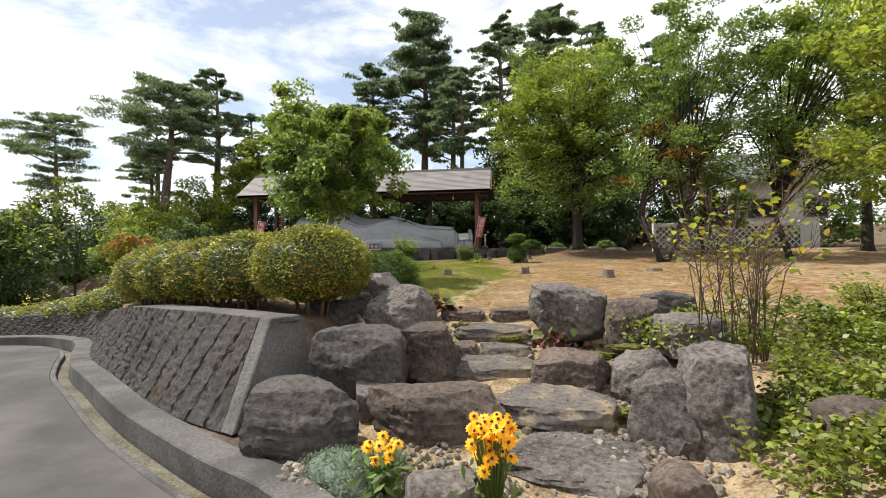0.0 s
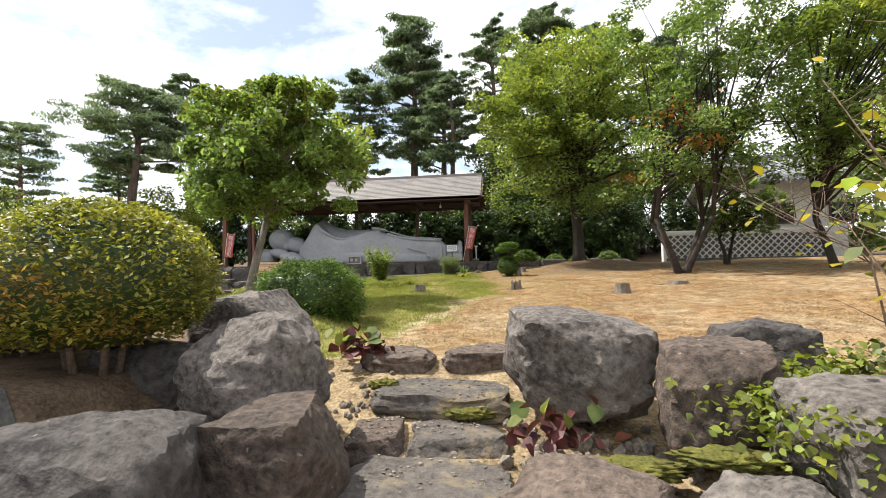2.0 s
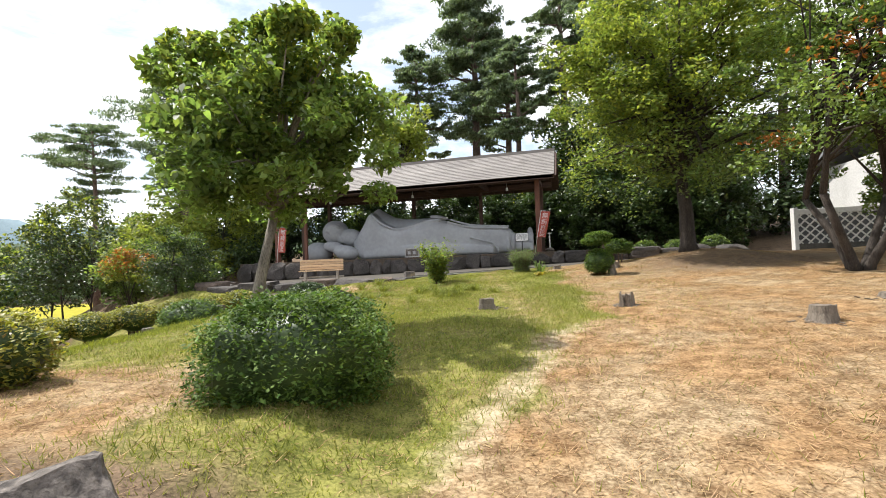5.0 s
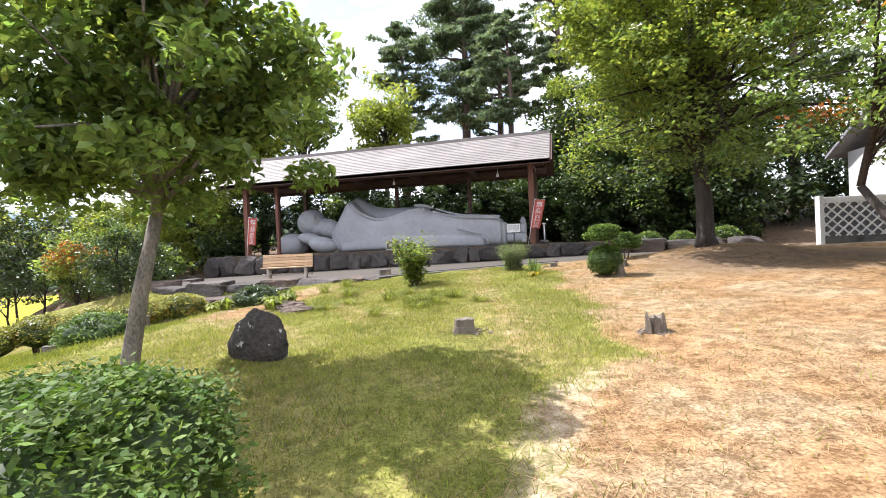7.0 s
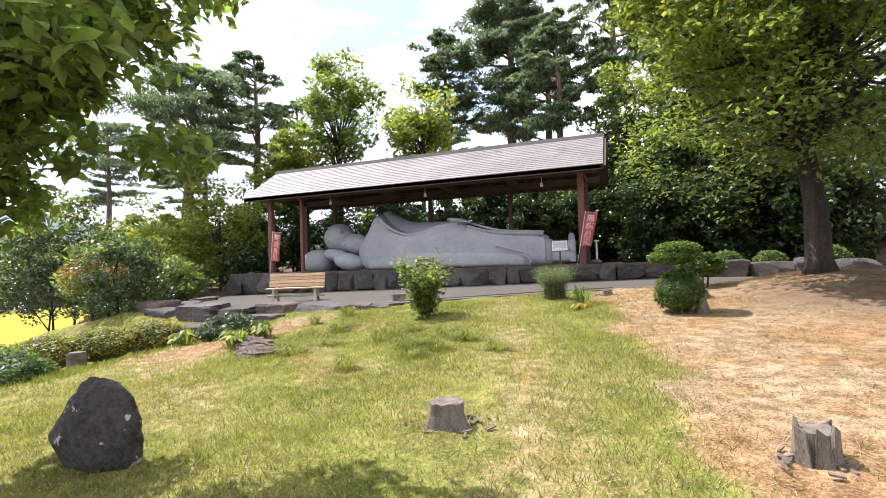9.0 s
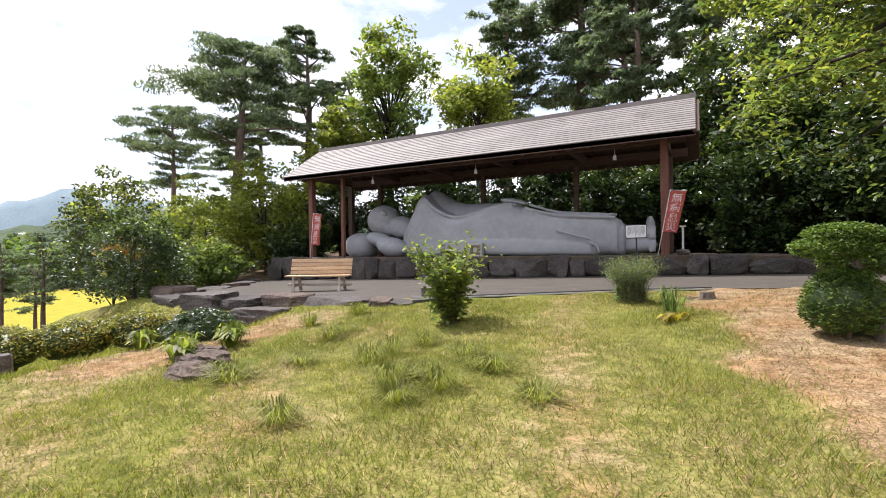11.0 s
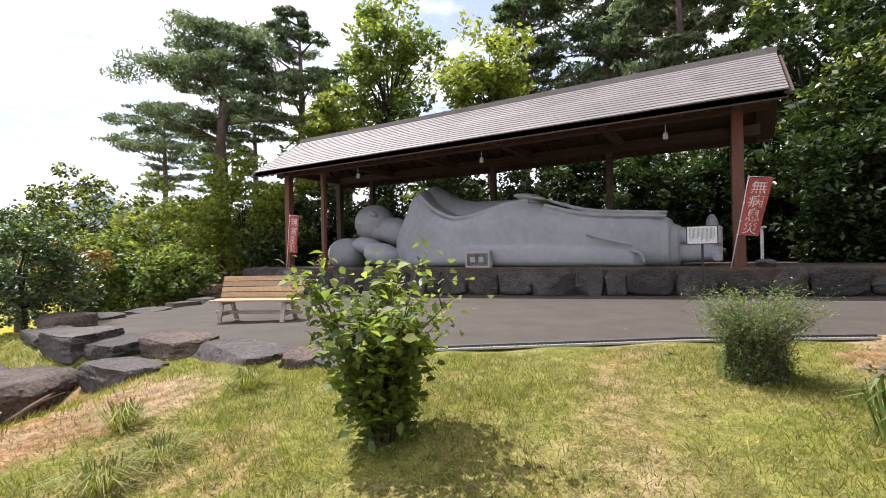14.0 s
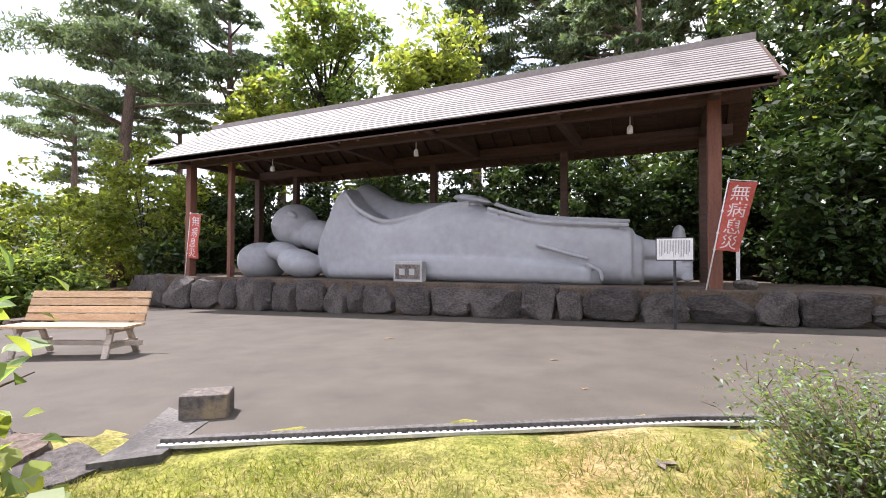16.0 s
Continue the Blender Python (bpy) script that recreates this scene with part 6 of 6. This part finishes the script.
def banner(foot, top, width, h, drop, lab, seed):
    """A cloth hanging from a leaning pole; foot and top are the pole's ends."""
    foot, top = Vector(foot), Vector(top)
    e = thing("banner", foot, lab, "banner", "red temple banners")
    d = top - foot
    part("pole", tubes_mesh("pole", [([Vector((0, 0, -0.05)), d], [0.014, 0.011])], M_WHITE, 8), M_WHITE, e, "white pole")
    up = d.normalized()
    acr = Vector((1, 0.12, -0.12)).normalized()
    start = d * 0.985
    part("cross_bar", tubes_mesh("cross_bar", [([start, start + acr * width * 1.04], [0.008, 0.008])], M_WHITE, 6), M_WHITE, e)
    nu, nv = 10, 26
    vs = []
    for j in range(nv + 1):
        for i in range(nu + 1):
            u, v = i / nu, j / nv
            wave = 0.035 * math.sin(5 * u + 4 * v + seed) * (0.3 + u) + 0.02 * math.sin(9 * v + seed)
            vs.append(start + acr * (0.02 + u * width * (1 - 0.12 * v)) - up * (0.02 + v * h) + Vector((0, -wave, 0)))
    fs = [(j * (nu + 1) + i, j * (nu + 1) + i + 1, (j + 1) * (nu + 1) + i + 1, (j + 1) * (nu + 1) + i) for j in range(nv) for i in range(nu)]
    cloth = part("cloth", mesh_of("cloth", vs, fs, M_RED, True), M_RED, e, "faded red cloth")
    for char, v0, v1 in zip("\u7121\u75c5\u606f\u707d", (0.05, 0.29, 0.53, 0.77), (0.27, 0.51, 0.75, 0.97)):
        me_ = glyph(char)
        for v in me_.vertices:
            uu, vv = 0.16 + 0.68 * v.co.x, v1 + (v0 - v1) * v.co.y
            wave = 0.035 * math.sin(5 * uu + 4 * vv + seed) * (0.3 + uu) + 0.02 * math.sin(9 * vv + seed)
            v.co = start + acr * (0.02 + uu * width * (1 - 0.12 * vv)) - up * (0.02 + vv * h) + Vector((0, -wave - 0.008, 0))
        part("letter", me_, M_BANNER_WHITE, cloth, "white printed character")
    for t in (0.35, 0.5, 0.7, 0.97):
        part("tie", tubes_mesh("tie", [([d * t - acr * 0.02, d * t + acr * 0.03], [0.016, 0.016])], M_WHITE, 6), M_WHITE, e)


banner((-0.2, 0.92, FLOOR_Z + 0.05), (0.2, 0.9, 2.75), 0.46, 1.34, 0, "faded red banner with white print on a leaning pole", 3)
banner((-15.75, 1.2, FLOOR_Z + 0.02), (-15.5, 1.2, 2.78), 0.5, 1.5, 0, "faded red banner with white print beside a timber post", 8)
wp = thing("white_marker_post", (0.5, 2.4, FLOOR_Z), "white marker post with a small roofed top", "post")
part("shaft", box_bm(-0.035, -0.035, 0, 0.035, 0.035, 0.98, 0.006), M_WHITE, wp)
part("cap", box_bm(-0.1, -0.08, 0.96, 0.1, 0.08, 1.01, 0.01), M_WHITE, wp)
rock("lantern_stone", 0.3, 0.75, 1.5, 0.3, FLOOR_Z - 0.02, FLOOR_Z + 0.2, 75, M_ROCK, "small grey stone on the platform edge", "stone")

# stumps
def stump(x, y, r, h, seed, lab, split=0):
    rng = np.random.default_rng(seed)
    e = thing("tree_stump", (x, y, gz(x, y) - 0.04), lab, "tree stump", "cut stumps")
    b = bmesh.new()
    rings = []
    for z, k in ((0, 1.3), (0.05, 1.12), (0.12, 1.0), (h * 0.6, 0.95), (h, 0.93)):
        ring = []
        for s in range(20):
            t = 2 * math.pi * s / 20
            rr = r * k * (1 + 0.10 * math.sin(3 * t + seed) * (1.6 - z / h) + 0.05 * math.sin(7 * t + seed * 2) + rng.uniform(-0.015, 0.015))
            ring.append(b.verts.new((math.cos(t) * rr, math.sin(t) * rr, z + (rng.uniform(-0.012, 0.012) if z == h else 0))))
        rings.append(ring)
    for a, c in zip(rings[:-1], rings[1:]):
        for s in range(20):
            b.faces.new((a[s], a[(s + 1) % 20], c[(s + 1) % 20], c[s]))
    b.faces.new(rings[-1])
    part("trunk_base", b, M_STUMP, e)
    for k in range(split):
        a, hh = 6.28 * k / split + rng.uniform(-0.2, 0.2), h * rng.uniform(0.75, 1.35)
        b = bmesh.new()
        w = r * rng.uniform(0.3, 0.5)
        pts_ = [(-w, -0.02, 0), (w, -0.02, 0), (w, 0.03, 0), (-w, 0.03, 0), (-w * 0.7, 0, hh), (w * 0.5, 0, hh * 0.86), (w * 0.4, 0.02, hh * 0.84), (-w * 0.6, 0.02, hh * 0.96)]
        vs = [b.verts.new(q) for q in pts_]
        for f_ in ((0, 1, 5, 4), (1, 2, 6, 5), (2, 3, 7, 6), (3, 0, 4, 7), (4, 5, 6, 7)):
            b.faces.new([vs[q] for q in f_])
        b.transform(pose(math.cos(a) * r * 1.0, math.sin(a) * r * 1.0, 0, 0, 0, math.degrees(a) + 90) @ Matrix.Rotation(rng.uniform(-0.1, 0.15), 4, "X"))
        part("splinter", b, M_STUMP, e)
    for k in range(14):
        b = bmesh.new()
        a, rr = rng.uniform(0, 6.28), r * rng.uniform(1.2, 2.6)
        m_ = pose(math.cos(a) * rr, math.sin(a) * rr, 0.05, rng.uniform(-20, 20), rng.uniform(-20, 20), rng.uniform(0, 180))
        bmesh.ops.create_cube(b, size=1, matrix=m_ @ Matrix.Diagonal((rng.uniform(0.05, 0.13), rng.uniform(0.015, 0.035), 0.012, 1)))
        part("wood_chip", b, M_STUMP, e)
    return e


stump(0.05, -15.05, 0.15, 0.24, 2, "grey cut tree stump on the lawn")
stump(2.55, -15.15, 0.11, 0.23, 5, "split grey tree stump among wood chips", split=8)
stump(4.72, -16.85, 0.15, 0.25, 7, "grey cut tree stump in dry grass")
stump(6.4, -15.2, 0.2, 0.12, 8, "low cut stump in dry grass")
stump(1.1, -6.4, 0.12, 0.16, 9, "small dark stump by the forecourt")
stump(2.95, -7.75, 0.17, 0.22, 12, "brown stump behind the topiary")

# drain grating along the forecourt edge
DR = [(-4.1, -7.36), (-2.6, -6.5), (-0.7, -5.45), (1.2, -4.7)]
drain = thing("drain_channel", (0, 0, 0), "narrow galvanised drain grating along the asphalt edge", "drain", kind="structure")
for a, b_ in zip(DR[:-1], DR[1:]):
    za, zb = asphalt_z(*a) + 0.012, asphalt_z(*b_) + 0.012
    t = Vector((b_[0] - a[0], b_[1] - a[1], 0)).normalized()
    nrm = Vector((-t.y, t.x, 0))
    for o in (-0.075, 0.075):
        part("grate_rail", beam_bm(Vector((*a, za)) + nrm * o, Vector((*b_, zb)) + nrm * o, 0.025, 0.03, 0.0), M_GRATE, drain)
    L = math.hypot(b_[0] - a[0], b_[1] - a[1])
    bb = bmesh.new()
    for k in range(int(L / 0.05)):
        p = Vector((*a, za)).lerp(Vector((*b_, zb)), (k + 0.5) * 0.05 / L)
        bmesh.ops.create_cube(bb, size=1, matrix=Matrix.Translation(p) @ Matrix.Rotation(math.atan2(t.y, t.x), 4, "Z") @ Matrix.Diagonal((0.03, 0.14, 0.026, 1)))
    ob = part("grate", bb, M_GRATE, drain)
    part("channel_lip", beam_bm(Vector((*a, za - 0.06)), Vector((*b_, zb - 0.06)), 0.2, 0.07, 0.006), M_CONCRETE, drain)
sheet("concrete_apron", [(-4.22, -7.79), (-3.92, -7.49), (-4.02, -7.31), (-4.23, -6.89), (-4.92, -6.75), (-4.35, -7.49)], -0.08, M_CONCRETE, lambda x, y: asphalt_z(x, y) + 0.008, "thin worn concrete apron at the asphalt edge", "pavement")
blk = new("stone_block", bpy.data.meshes.new("stone_block"))
b = box_bm(-0.19, -0.14, -0.03, 0.19, 0.14, 0.2, 0.018)
b.to_mesh(blk.data)
b.free()
blk.data.materials.append(M_STEP)
blk.matrix_world = pose(-4.42, -6.75, asphalt_z(-4.42, -6.7), 0, 0, 38)
tagged(blk, "grey cut stone block lying on the asphalt", "stone block")
for i, (lx, ly, s) in enumerate(((-5.2, -2.6, 0.14), (-2.2, -3.5, 0.09), (-0.9, -6.4, 0.16), (-1.6, -4.8, 0.06), (-0.6, -8.0, 0.1))):
    z = max(asphalt_z(lx, ly), gz(lx, ly) if ly < -5.6 else -9)
    leafm = leaves(np.array([[0, 0, 0.012], [s * 0.3, s * 0.2, 0.016]]), s, np.random.default_rng(i), 0.4, 0, 4.0)
    o = new("fallen_leaf", quads_mesh("fallen_leaf", leafm, M_STRAW if i != 2 else M_STUMP))
    o.matrix_world = pose(lx, ly, z)
    tagged(o, "dry fallen leaf lying flat", "leaf", "fallen leaves")

# edging rocks round the forecourt
SLABS = [(-7.0, -5.1, -8.0, 0.95, 0.03), (-8.35, -6.9, -7.95, 0.9, 0.08), (-9.35, -8.15, -8.2, 0.85, 0.04), (-10.9, -9.2, -8.3, 0.95, 0.14), (-5.15, -4.6, -7.95, 0.6, 0.02), (-4.75, -4.15, -7.85, 0.5, -0.04), (-8.3, -6.75, -8.75, 0.7, -0.16), (-9.9, -8.25, -9.4, 1.1, -0.3),
         (-11.3, -9.8, -9.5, 1.0, -0.4), (-12.4, -10.9, -8.1, 0.9, 0.1), (-13.6, -12.3, -7.4, 1.0, 0.3), (-14.7, -13.5, -6.3, 1.0, 0.12), (-15.5, -14.3, -4.6, 1.1, 0.08), (-16.3, -15.0, -3.2, 1.0, 0.14), (-17.7, -16.4, -1.7, 0.9, 0.1), (-18.9, -17.6, -0.4, 0.9, 0.16)]
for i, (x0, x1, y, dp, up) in enumerate(SLABS):
    xm = (x0 + x1) / 2
    top = asphalt_z(xm, y) + up + (0.07 if i < 9 else 0.0)
    rock("edging_slab", x0, x1, y, dp, min(gz(xm, y), top - 0.35) - 0.15, top, 500 + i, M_ROCK_BROWN if i % 3 == 1 else M_ROCK_DARK, "flat-topped dark edging slab beside the forecourt", "rock", "edging slabs", rz=(i * 37) % 30 - 15, sub=5 if i < 9 else 4, cuts=5, boxy=0.7, big=0.12, flat=0.36, rough=0.045)
for i, (x, y, w, d) in enumerate(((-4.1, -12.55, 0.75, 0.4), (-4.45, -12.2, 0.7, 0.4), (-4.75, -11.95, 0.5, 0.35))):
    rock("edging_rock", x - w * 0.56, x + w * 0.56, y - 0.1, d * 1.45, gz(x, y) - 0.15, gz(x, y) + 0.17, 517 + i, M_ROCK_BROWN, "low rough brown rock sunk in the lawn", "rock", "lawn rocks", rz=12 * i, sub=4, cuts=5, boxy=0.3, big=0.3, rough=0.12)
stick = tagged(new("fallen_branch", tubes_mesh("fallen_branch", [([(0, 0, 0.03), (-0.45, 0.4, 0.06), (-1.05, 0.9, 0.05)], [0.03, 0.026, 0.014]), ([(-0.45, 0.4, 0.06), (-0.5, 0.75, 0.12)], [0.014, 0.005])], M_TWIG)), "dry fallen branch lying by the edging slabs", "branch")
stick.matrix_world = pose(-7.45, -10.05, gz(-7.45, -10.05) + 0.02)
for i, (x, y) in enumerate(((-7.6, -13.2), (-9.2, -14.0))):
    b = bmesh.new()
    bmesh.ops.create_cone(b, cap_ends=True, segments=14, radius1=0.16, radius2=0.14, depth=0.5)
    bmesh.ops.bevel(b, geom=[e for e in b.edges if e.calc_face_angle(0) > 1], offset=0.015, segments=2, affect="EDGES")
    o = new("stone_post", bpy.data.meshes.new("stone_post"))
    b.to_mesh(o.data)
    b.free()
    o.data.materials.append(M_ROCK)
    o.matrix_world = pose(x, y, gz(x, y) + 0.12)
    tagged(o, "short round grey stone post on the slope", "post", "short stone posts")

# pebbles and moss among the steps
rng = np.random.default_rng(88)
bb_v, bb_f = [], []
base = bmesh.new()
bmesh.ops.create_icosphere(base, subdivisions=1, radius=1)
bv, bf = [v.co.copy() for v in base.verts], [tuple(v.index for v in f.verts) for f in base.faces]
base.free()
for k in range(1500):
    zone = k % 6
    x, y = ((rng.normal(2.75, 0.3), rng.normal(-25.75, 0.35)), (rng.normal(1.05, 0.4), rng.normal(-24.3, 0.5)), (rng.normal(1.6, 0.5), rng.normal(-26.8, 0.35)), (rng.normal(2.8, 0.3), rng.normal(-24.35, 0.25)), (rng.normal(0.3, 0.45), rng.normal(-26.95, 0.25)), (rng.normal(3.0, 0.3), rng.normal(-26.75, 0.3)))[zone]
    s = abs(rng.normal(0.022, 0.014)) + 0.01
    o = len(bb_v)
    c = Vector((x, y, gz(x, y) + s * 0.3))
    q = Euler(rng.uniform(0, 6, 3)).to_matrix()
    bb_v += [c + q @ Vector((v.x * s, v.y * s * 0.8, v.z * s * 0.6)) for v in bv]
    bb_f += [tuple(i + o for i in f) for f in bf]
# grit and dry leaf crumbs lying on the treads
crumbs = []
for ob, (x0, x1, y, dp, *_) in zip(step_obs, STEPS):
    tree_ = BVHTree.FromPolygons([v.co for v in ob.data.vertices], [tuple(p.vertices) for p in ob.data.polygons])
    for k in range(90):
        u, v = rng.uniform(-0.48, 0.48) * (x1 - x0), (0.45 - 0.85 * rng.uniform(0, 1) ** 1.6) * dp
        hit, nor, _, _ = tree_.ray_cast(Vector((u, v, 3)), Vector((0, 0, -1)))
        if hit is None or nor.z < 0.75:
            continue
        c = ob.matrix_world @ hit
        if k % 3:
            s = 0.005 + abs(rng.normal(0, 0.006))
            o = len(bb_v)
            bb_v += [c + Vector((w.x * s, w.y * s * 0.8, w.z * s * 0.6 + s * 0.3)) for w in bv]
            bb_f += [tuple(i + o for i in f) for f in bf]
        else:
            crumbs.append((c.x, c.y, c.z + 0.006))
tagged(new("leaf_litter", quads_mesh("leaf_litter", leaves(np.array(crumbs), 0.034, rng, 0.5, 0.0, 2.0), M_STUMP)), "dry brown leaf crumbs on the step stones", "leaf litter", kind="stuff")
tagged(new("pebbles", mesh_of("pebbles", bb_v, bb_f, M_PEBBLE)), "loose pale pebbles between the boulders", "pebbles", kind="stuff")
for i, (x, y, z, sx, sy) in enumerate(((2.9, -25.75, -1.3, 0.3, 0.18), (2.95, -24.6, -1.02, 0.32, 0.16), (3.35, -24.75, -0.9, 0.3, 0.14), (1.3, -23.6, -0.83, 0.14, 0.1), (2.0, -23.9, -0.96, 0.2, 0.07))):
    b = bmesh.new()
    bmesh.ops.create_icosphere(b, subdivisions=4, radius=1)
    for v in b.verts:
        k = 0.8 + 0.34 * noise.fractal(v.co * 5 + Vector((i * 9, 1, 1)), 0.7, 2, 4)
        v.co = Vector((v.co.x * sx * k, v.co.y * sy * k, v.co.z * 0.05 * k))
    o = new("moss_patch", bpy.data.meshes.new("moss_patch"))
    b.to_mesh(o.data)
    b.free()
    o.data.materials.append(M_MOSS)
    o.data.polygons.foreach_set("use_smooth", [True] * len(o.data.polygons))
    o.matrix_world = pose(x, y, max(z, gz(x, y) + 0.015))
    tagged(o, "olive green moss cushion between stones", "moss", "moss cushions")

# ---- white-walled storehouse to the side ----
house = thing("storehouse", (14.5, 1.0, 0.3), "white plastered storehouse with a grey tiled roof", "house")
part("wall", box_bm(0.6, -1.4, -0.4, 5.4, 5.0, 4.15, 0.02), M_PLASTER, house, "white plaster walls")
for wx in (1.6, 4.6):
    win = part("window", box_bm(wx - 0.05, -1.47, 1.9, wx + 1.25, -1.395, 3.0, 0.01), M_WOOD_DARK, house)
    part("pane", box_bm(wx + 0.04, -1.478, 1.98, wx + 0.58, -1.472, 2.92), M_GLASS, win)
    part("pane", box_bm(wx + 0.62, -1.478, 1.98, wx + 1.16, -1.472, 2.92), M_GLASS, win)
rb = bmesh.new()
prof = [(-2.2, 4.1), (1.8, 6.0), (5.8, 4.1), (5.8, 3.96), (1.8, 5.82), (-2.2, 3.96)]
L = [rb.verts.new((0.0, y, z)) for y, z in prof]
R = [rb.verts.new((6.0, y, z)) for y, z in prof]
for i in range(6):
    rb.faces.new((L[i], L[(i + 1) % 6], R[(i + 1) % 6], R[i]))
rb.faces.new((L[5], L[4], L[1], L[0]))
rb.faces.new((L[4], L[3], L[2], L[1]))
rb.faces.new((R[0], R[1], R[4], R[5]))
rb.faces.new((R[1], R[2], R[3], R[4]))
bmesh.ops.recalc_face_normals(rb, faces=rb.faces[:])
hroof = part("roof", rb, M_TILE, house, "grey tiled gable roof")
for k in range(22):
    x = 0.12 + k * 0.272
    part("roof_tile", tubes_mesh("roof_tile", [([(x, -2.25, 4.12), (x, 1.8, 6.04)], [0.075, 0.075])], M_TILE, 8), M_TILE, hroof)
part("ridge", box_bm(-0.05, 1.62, 5.95, 6.05, 1.98, 6.25, 0.05), M_TILE, hroof)
fence = thing("lattice_wall", (10.5, -1.7, 0.15), "low white wall with white diagonal lattice over dark tiles", "wall")
part("plinth", box_bm(0, -0.05, -0.3, 7.6, 0.25, 0.32, 0.015), M_CONCRETE, fence, "grey plinth")
part("tile_field", box_bm(0.0, 0.0, 0.32, 7.6, 0.2, 1.5, 0.01), M_SLATE, fence, "dark tile field")
part("cap", box_bm(-0.04, -0.05, 1.5, 7.64, 0.25, 1.72, 0.02), M_PLASTER, fence, "white plaster upper band")
for s in (-1, 1):
    for k in range(-4, 27):
        xa, za, xb, zb = k * 0.34, 0.32, k * 0.34 + 1.18, 1.5
        if s < 0:
            za, zb = zb, za
        if xa < 0:
            za += (zb - za) * (-xa / 1.18)
            xa = 0.0
        if xb > 7.6:
            zb += (za - zb) * ((xb - 7.6) / 1.18)
            xb = 7.6
        if xb - xa > 0.05 and xa < 7.6:
            part("lattice_strip", beam_bm((xa, -0.012 - 0.004 * s, za), (xb, -0.012 - 0.004 * s, zb), 0.05, 0.06, 0.006), M_PLASTER, fence)
part("end_post", box_bm(-0.14, -0.07, -0.3, 0.0, 0.27, 1.78, 0.01), M_PLASTER, fence)
part("end_post", box_bm(7.6, -0.07, -0.3, 7.74, 0.27, 1.78, 0.01), M_PLASTER, fence)

# ---- distance: field fence, farmhouse, hills ----
fld = thing("field_fence", (-38, 5, -6.6), "low dark post fence at the rice field's edge", "fence")
for k in range(26):
    part("post", box_bm(-0.06, -14 + k * 1.4, -1.0, 0.06, -13.88 + k * 1.4, 0.5, 0.01), M_DARK_METAL, fld)
farm = thing("farmhouse", (-128, 8, -7.0), "distant low white farmhouse with a grey roof", "house")
part("wall", box_bm(-4, -6, 0, 4, 6, 3.2, 0.05), M_PLASTER, farm)
rb = bmesh.new()
pr = [(-7, 3.1), (0, 6.0), (7, 3.1)]
L = [rb.verts.new((-5, y, z)) for y, z in pr]
R = [rb.verts.new((5, y, z)) for y, z in pr]
rb.faces.new(L)
rb.faces.new(R[::-1])
for i in range(3):
    rb.faces.new((L[i], L[(i + 1) % 3], R[(i + 1) % 3], R[i]))
bmesh.ops.recalc_face_normals(rb, faces=rb.faces[:])
part("roof", rb, M_TILE, farm)


def ridge(name, pts, depth, material, lab, seed, rough):
    """A hill that runs through pts (x, y, height above -8)."""
    vs, fs = [], []
    path = dense(pts, 14)
    n_ = 9
    for p in path:
        d = Vector((p[0], p[1], 0)).normalized()
        for k in range(n_ + 1):
            t = k / n_
            h = math.sin(math.pi * min(1, t * 1.0)) ** 1.2
            q = Vector((p[0], p[1], 0)) + d * depth * (t - 0.5)
            w = 1 + rough * noise.fractal(Vector((q.x, q.y, 0)) * (2.5 / depth) + Vector((seed, 0, 0)), 1, 2, 6)
            vs.append((q.x, q.y, -8 + p[2] * h * w))
    m_ = n_ + 1
    for i in range(len(path) - 1):
        for k in range(n_):
            fs.append((i * m_ + k, i * m_ + k + 1, (i + 1) * m_ + k + 1, (i + 1) * m_ + k))
    return tagged(new(name, mesh_of(name, vs, fs, material, True)), lab, "hill", kind="structure")


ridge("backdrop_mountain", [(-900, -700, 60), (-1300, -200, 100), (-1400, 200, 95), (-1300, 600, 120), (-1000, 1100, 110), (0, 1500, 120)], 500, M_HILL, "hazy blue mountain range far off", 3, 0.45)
ridge("backdrop_hill", [(-150, -160, 12), (-170, -40, 15), (-175, 30, 16), (-165, 90, 20), (-130, 150, 24), (-40, 190, 22), (60, 200, 20)], 70, M_HILL_NEAR, "low wooded hill beyond the rice field", 8, 0.4)
rng = np.random.default_rng(99)
cl = []
for k in range(230):
    t = rng.uniform(0, 1)
    px = np.interp(t, [0, 0.25, 0.45, 0.7, 1], [-125, -138, -140, -130, -95])
    py = np.interp(t, [0, 0.25, 0.45, 0.7, 1], [-150, -40, 30, 90, 135])
    c = np.array([px + rng.normal(0, 6), py + rng.normal(0, 6), -4 + abs(rng.normal(0, 4))])
    g = rng.normal(size=(130, 3))
    g /= np.linalg.norm(g, axis=1)[:, None]
    cl.append(c + g * np.array([3.5, 3.5, 3.0]) * rng.uniform(0.7, 1.1, (130, 1)))
tagged(new("far_wood", quads_mesh("far_wood", leaves(np.concatenate(cl), 1.7, rng, 0.8, 0, 0.3), M_LEAF_MID)), "far belt of dark mixed woodland beyond the field", "woodland", kind="stuff")
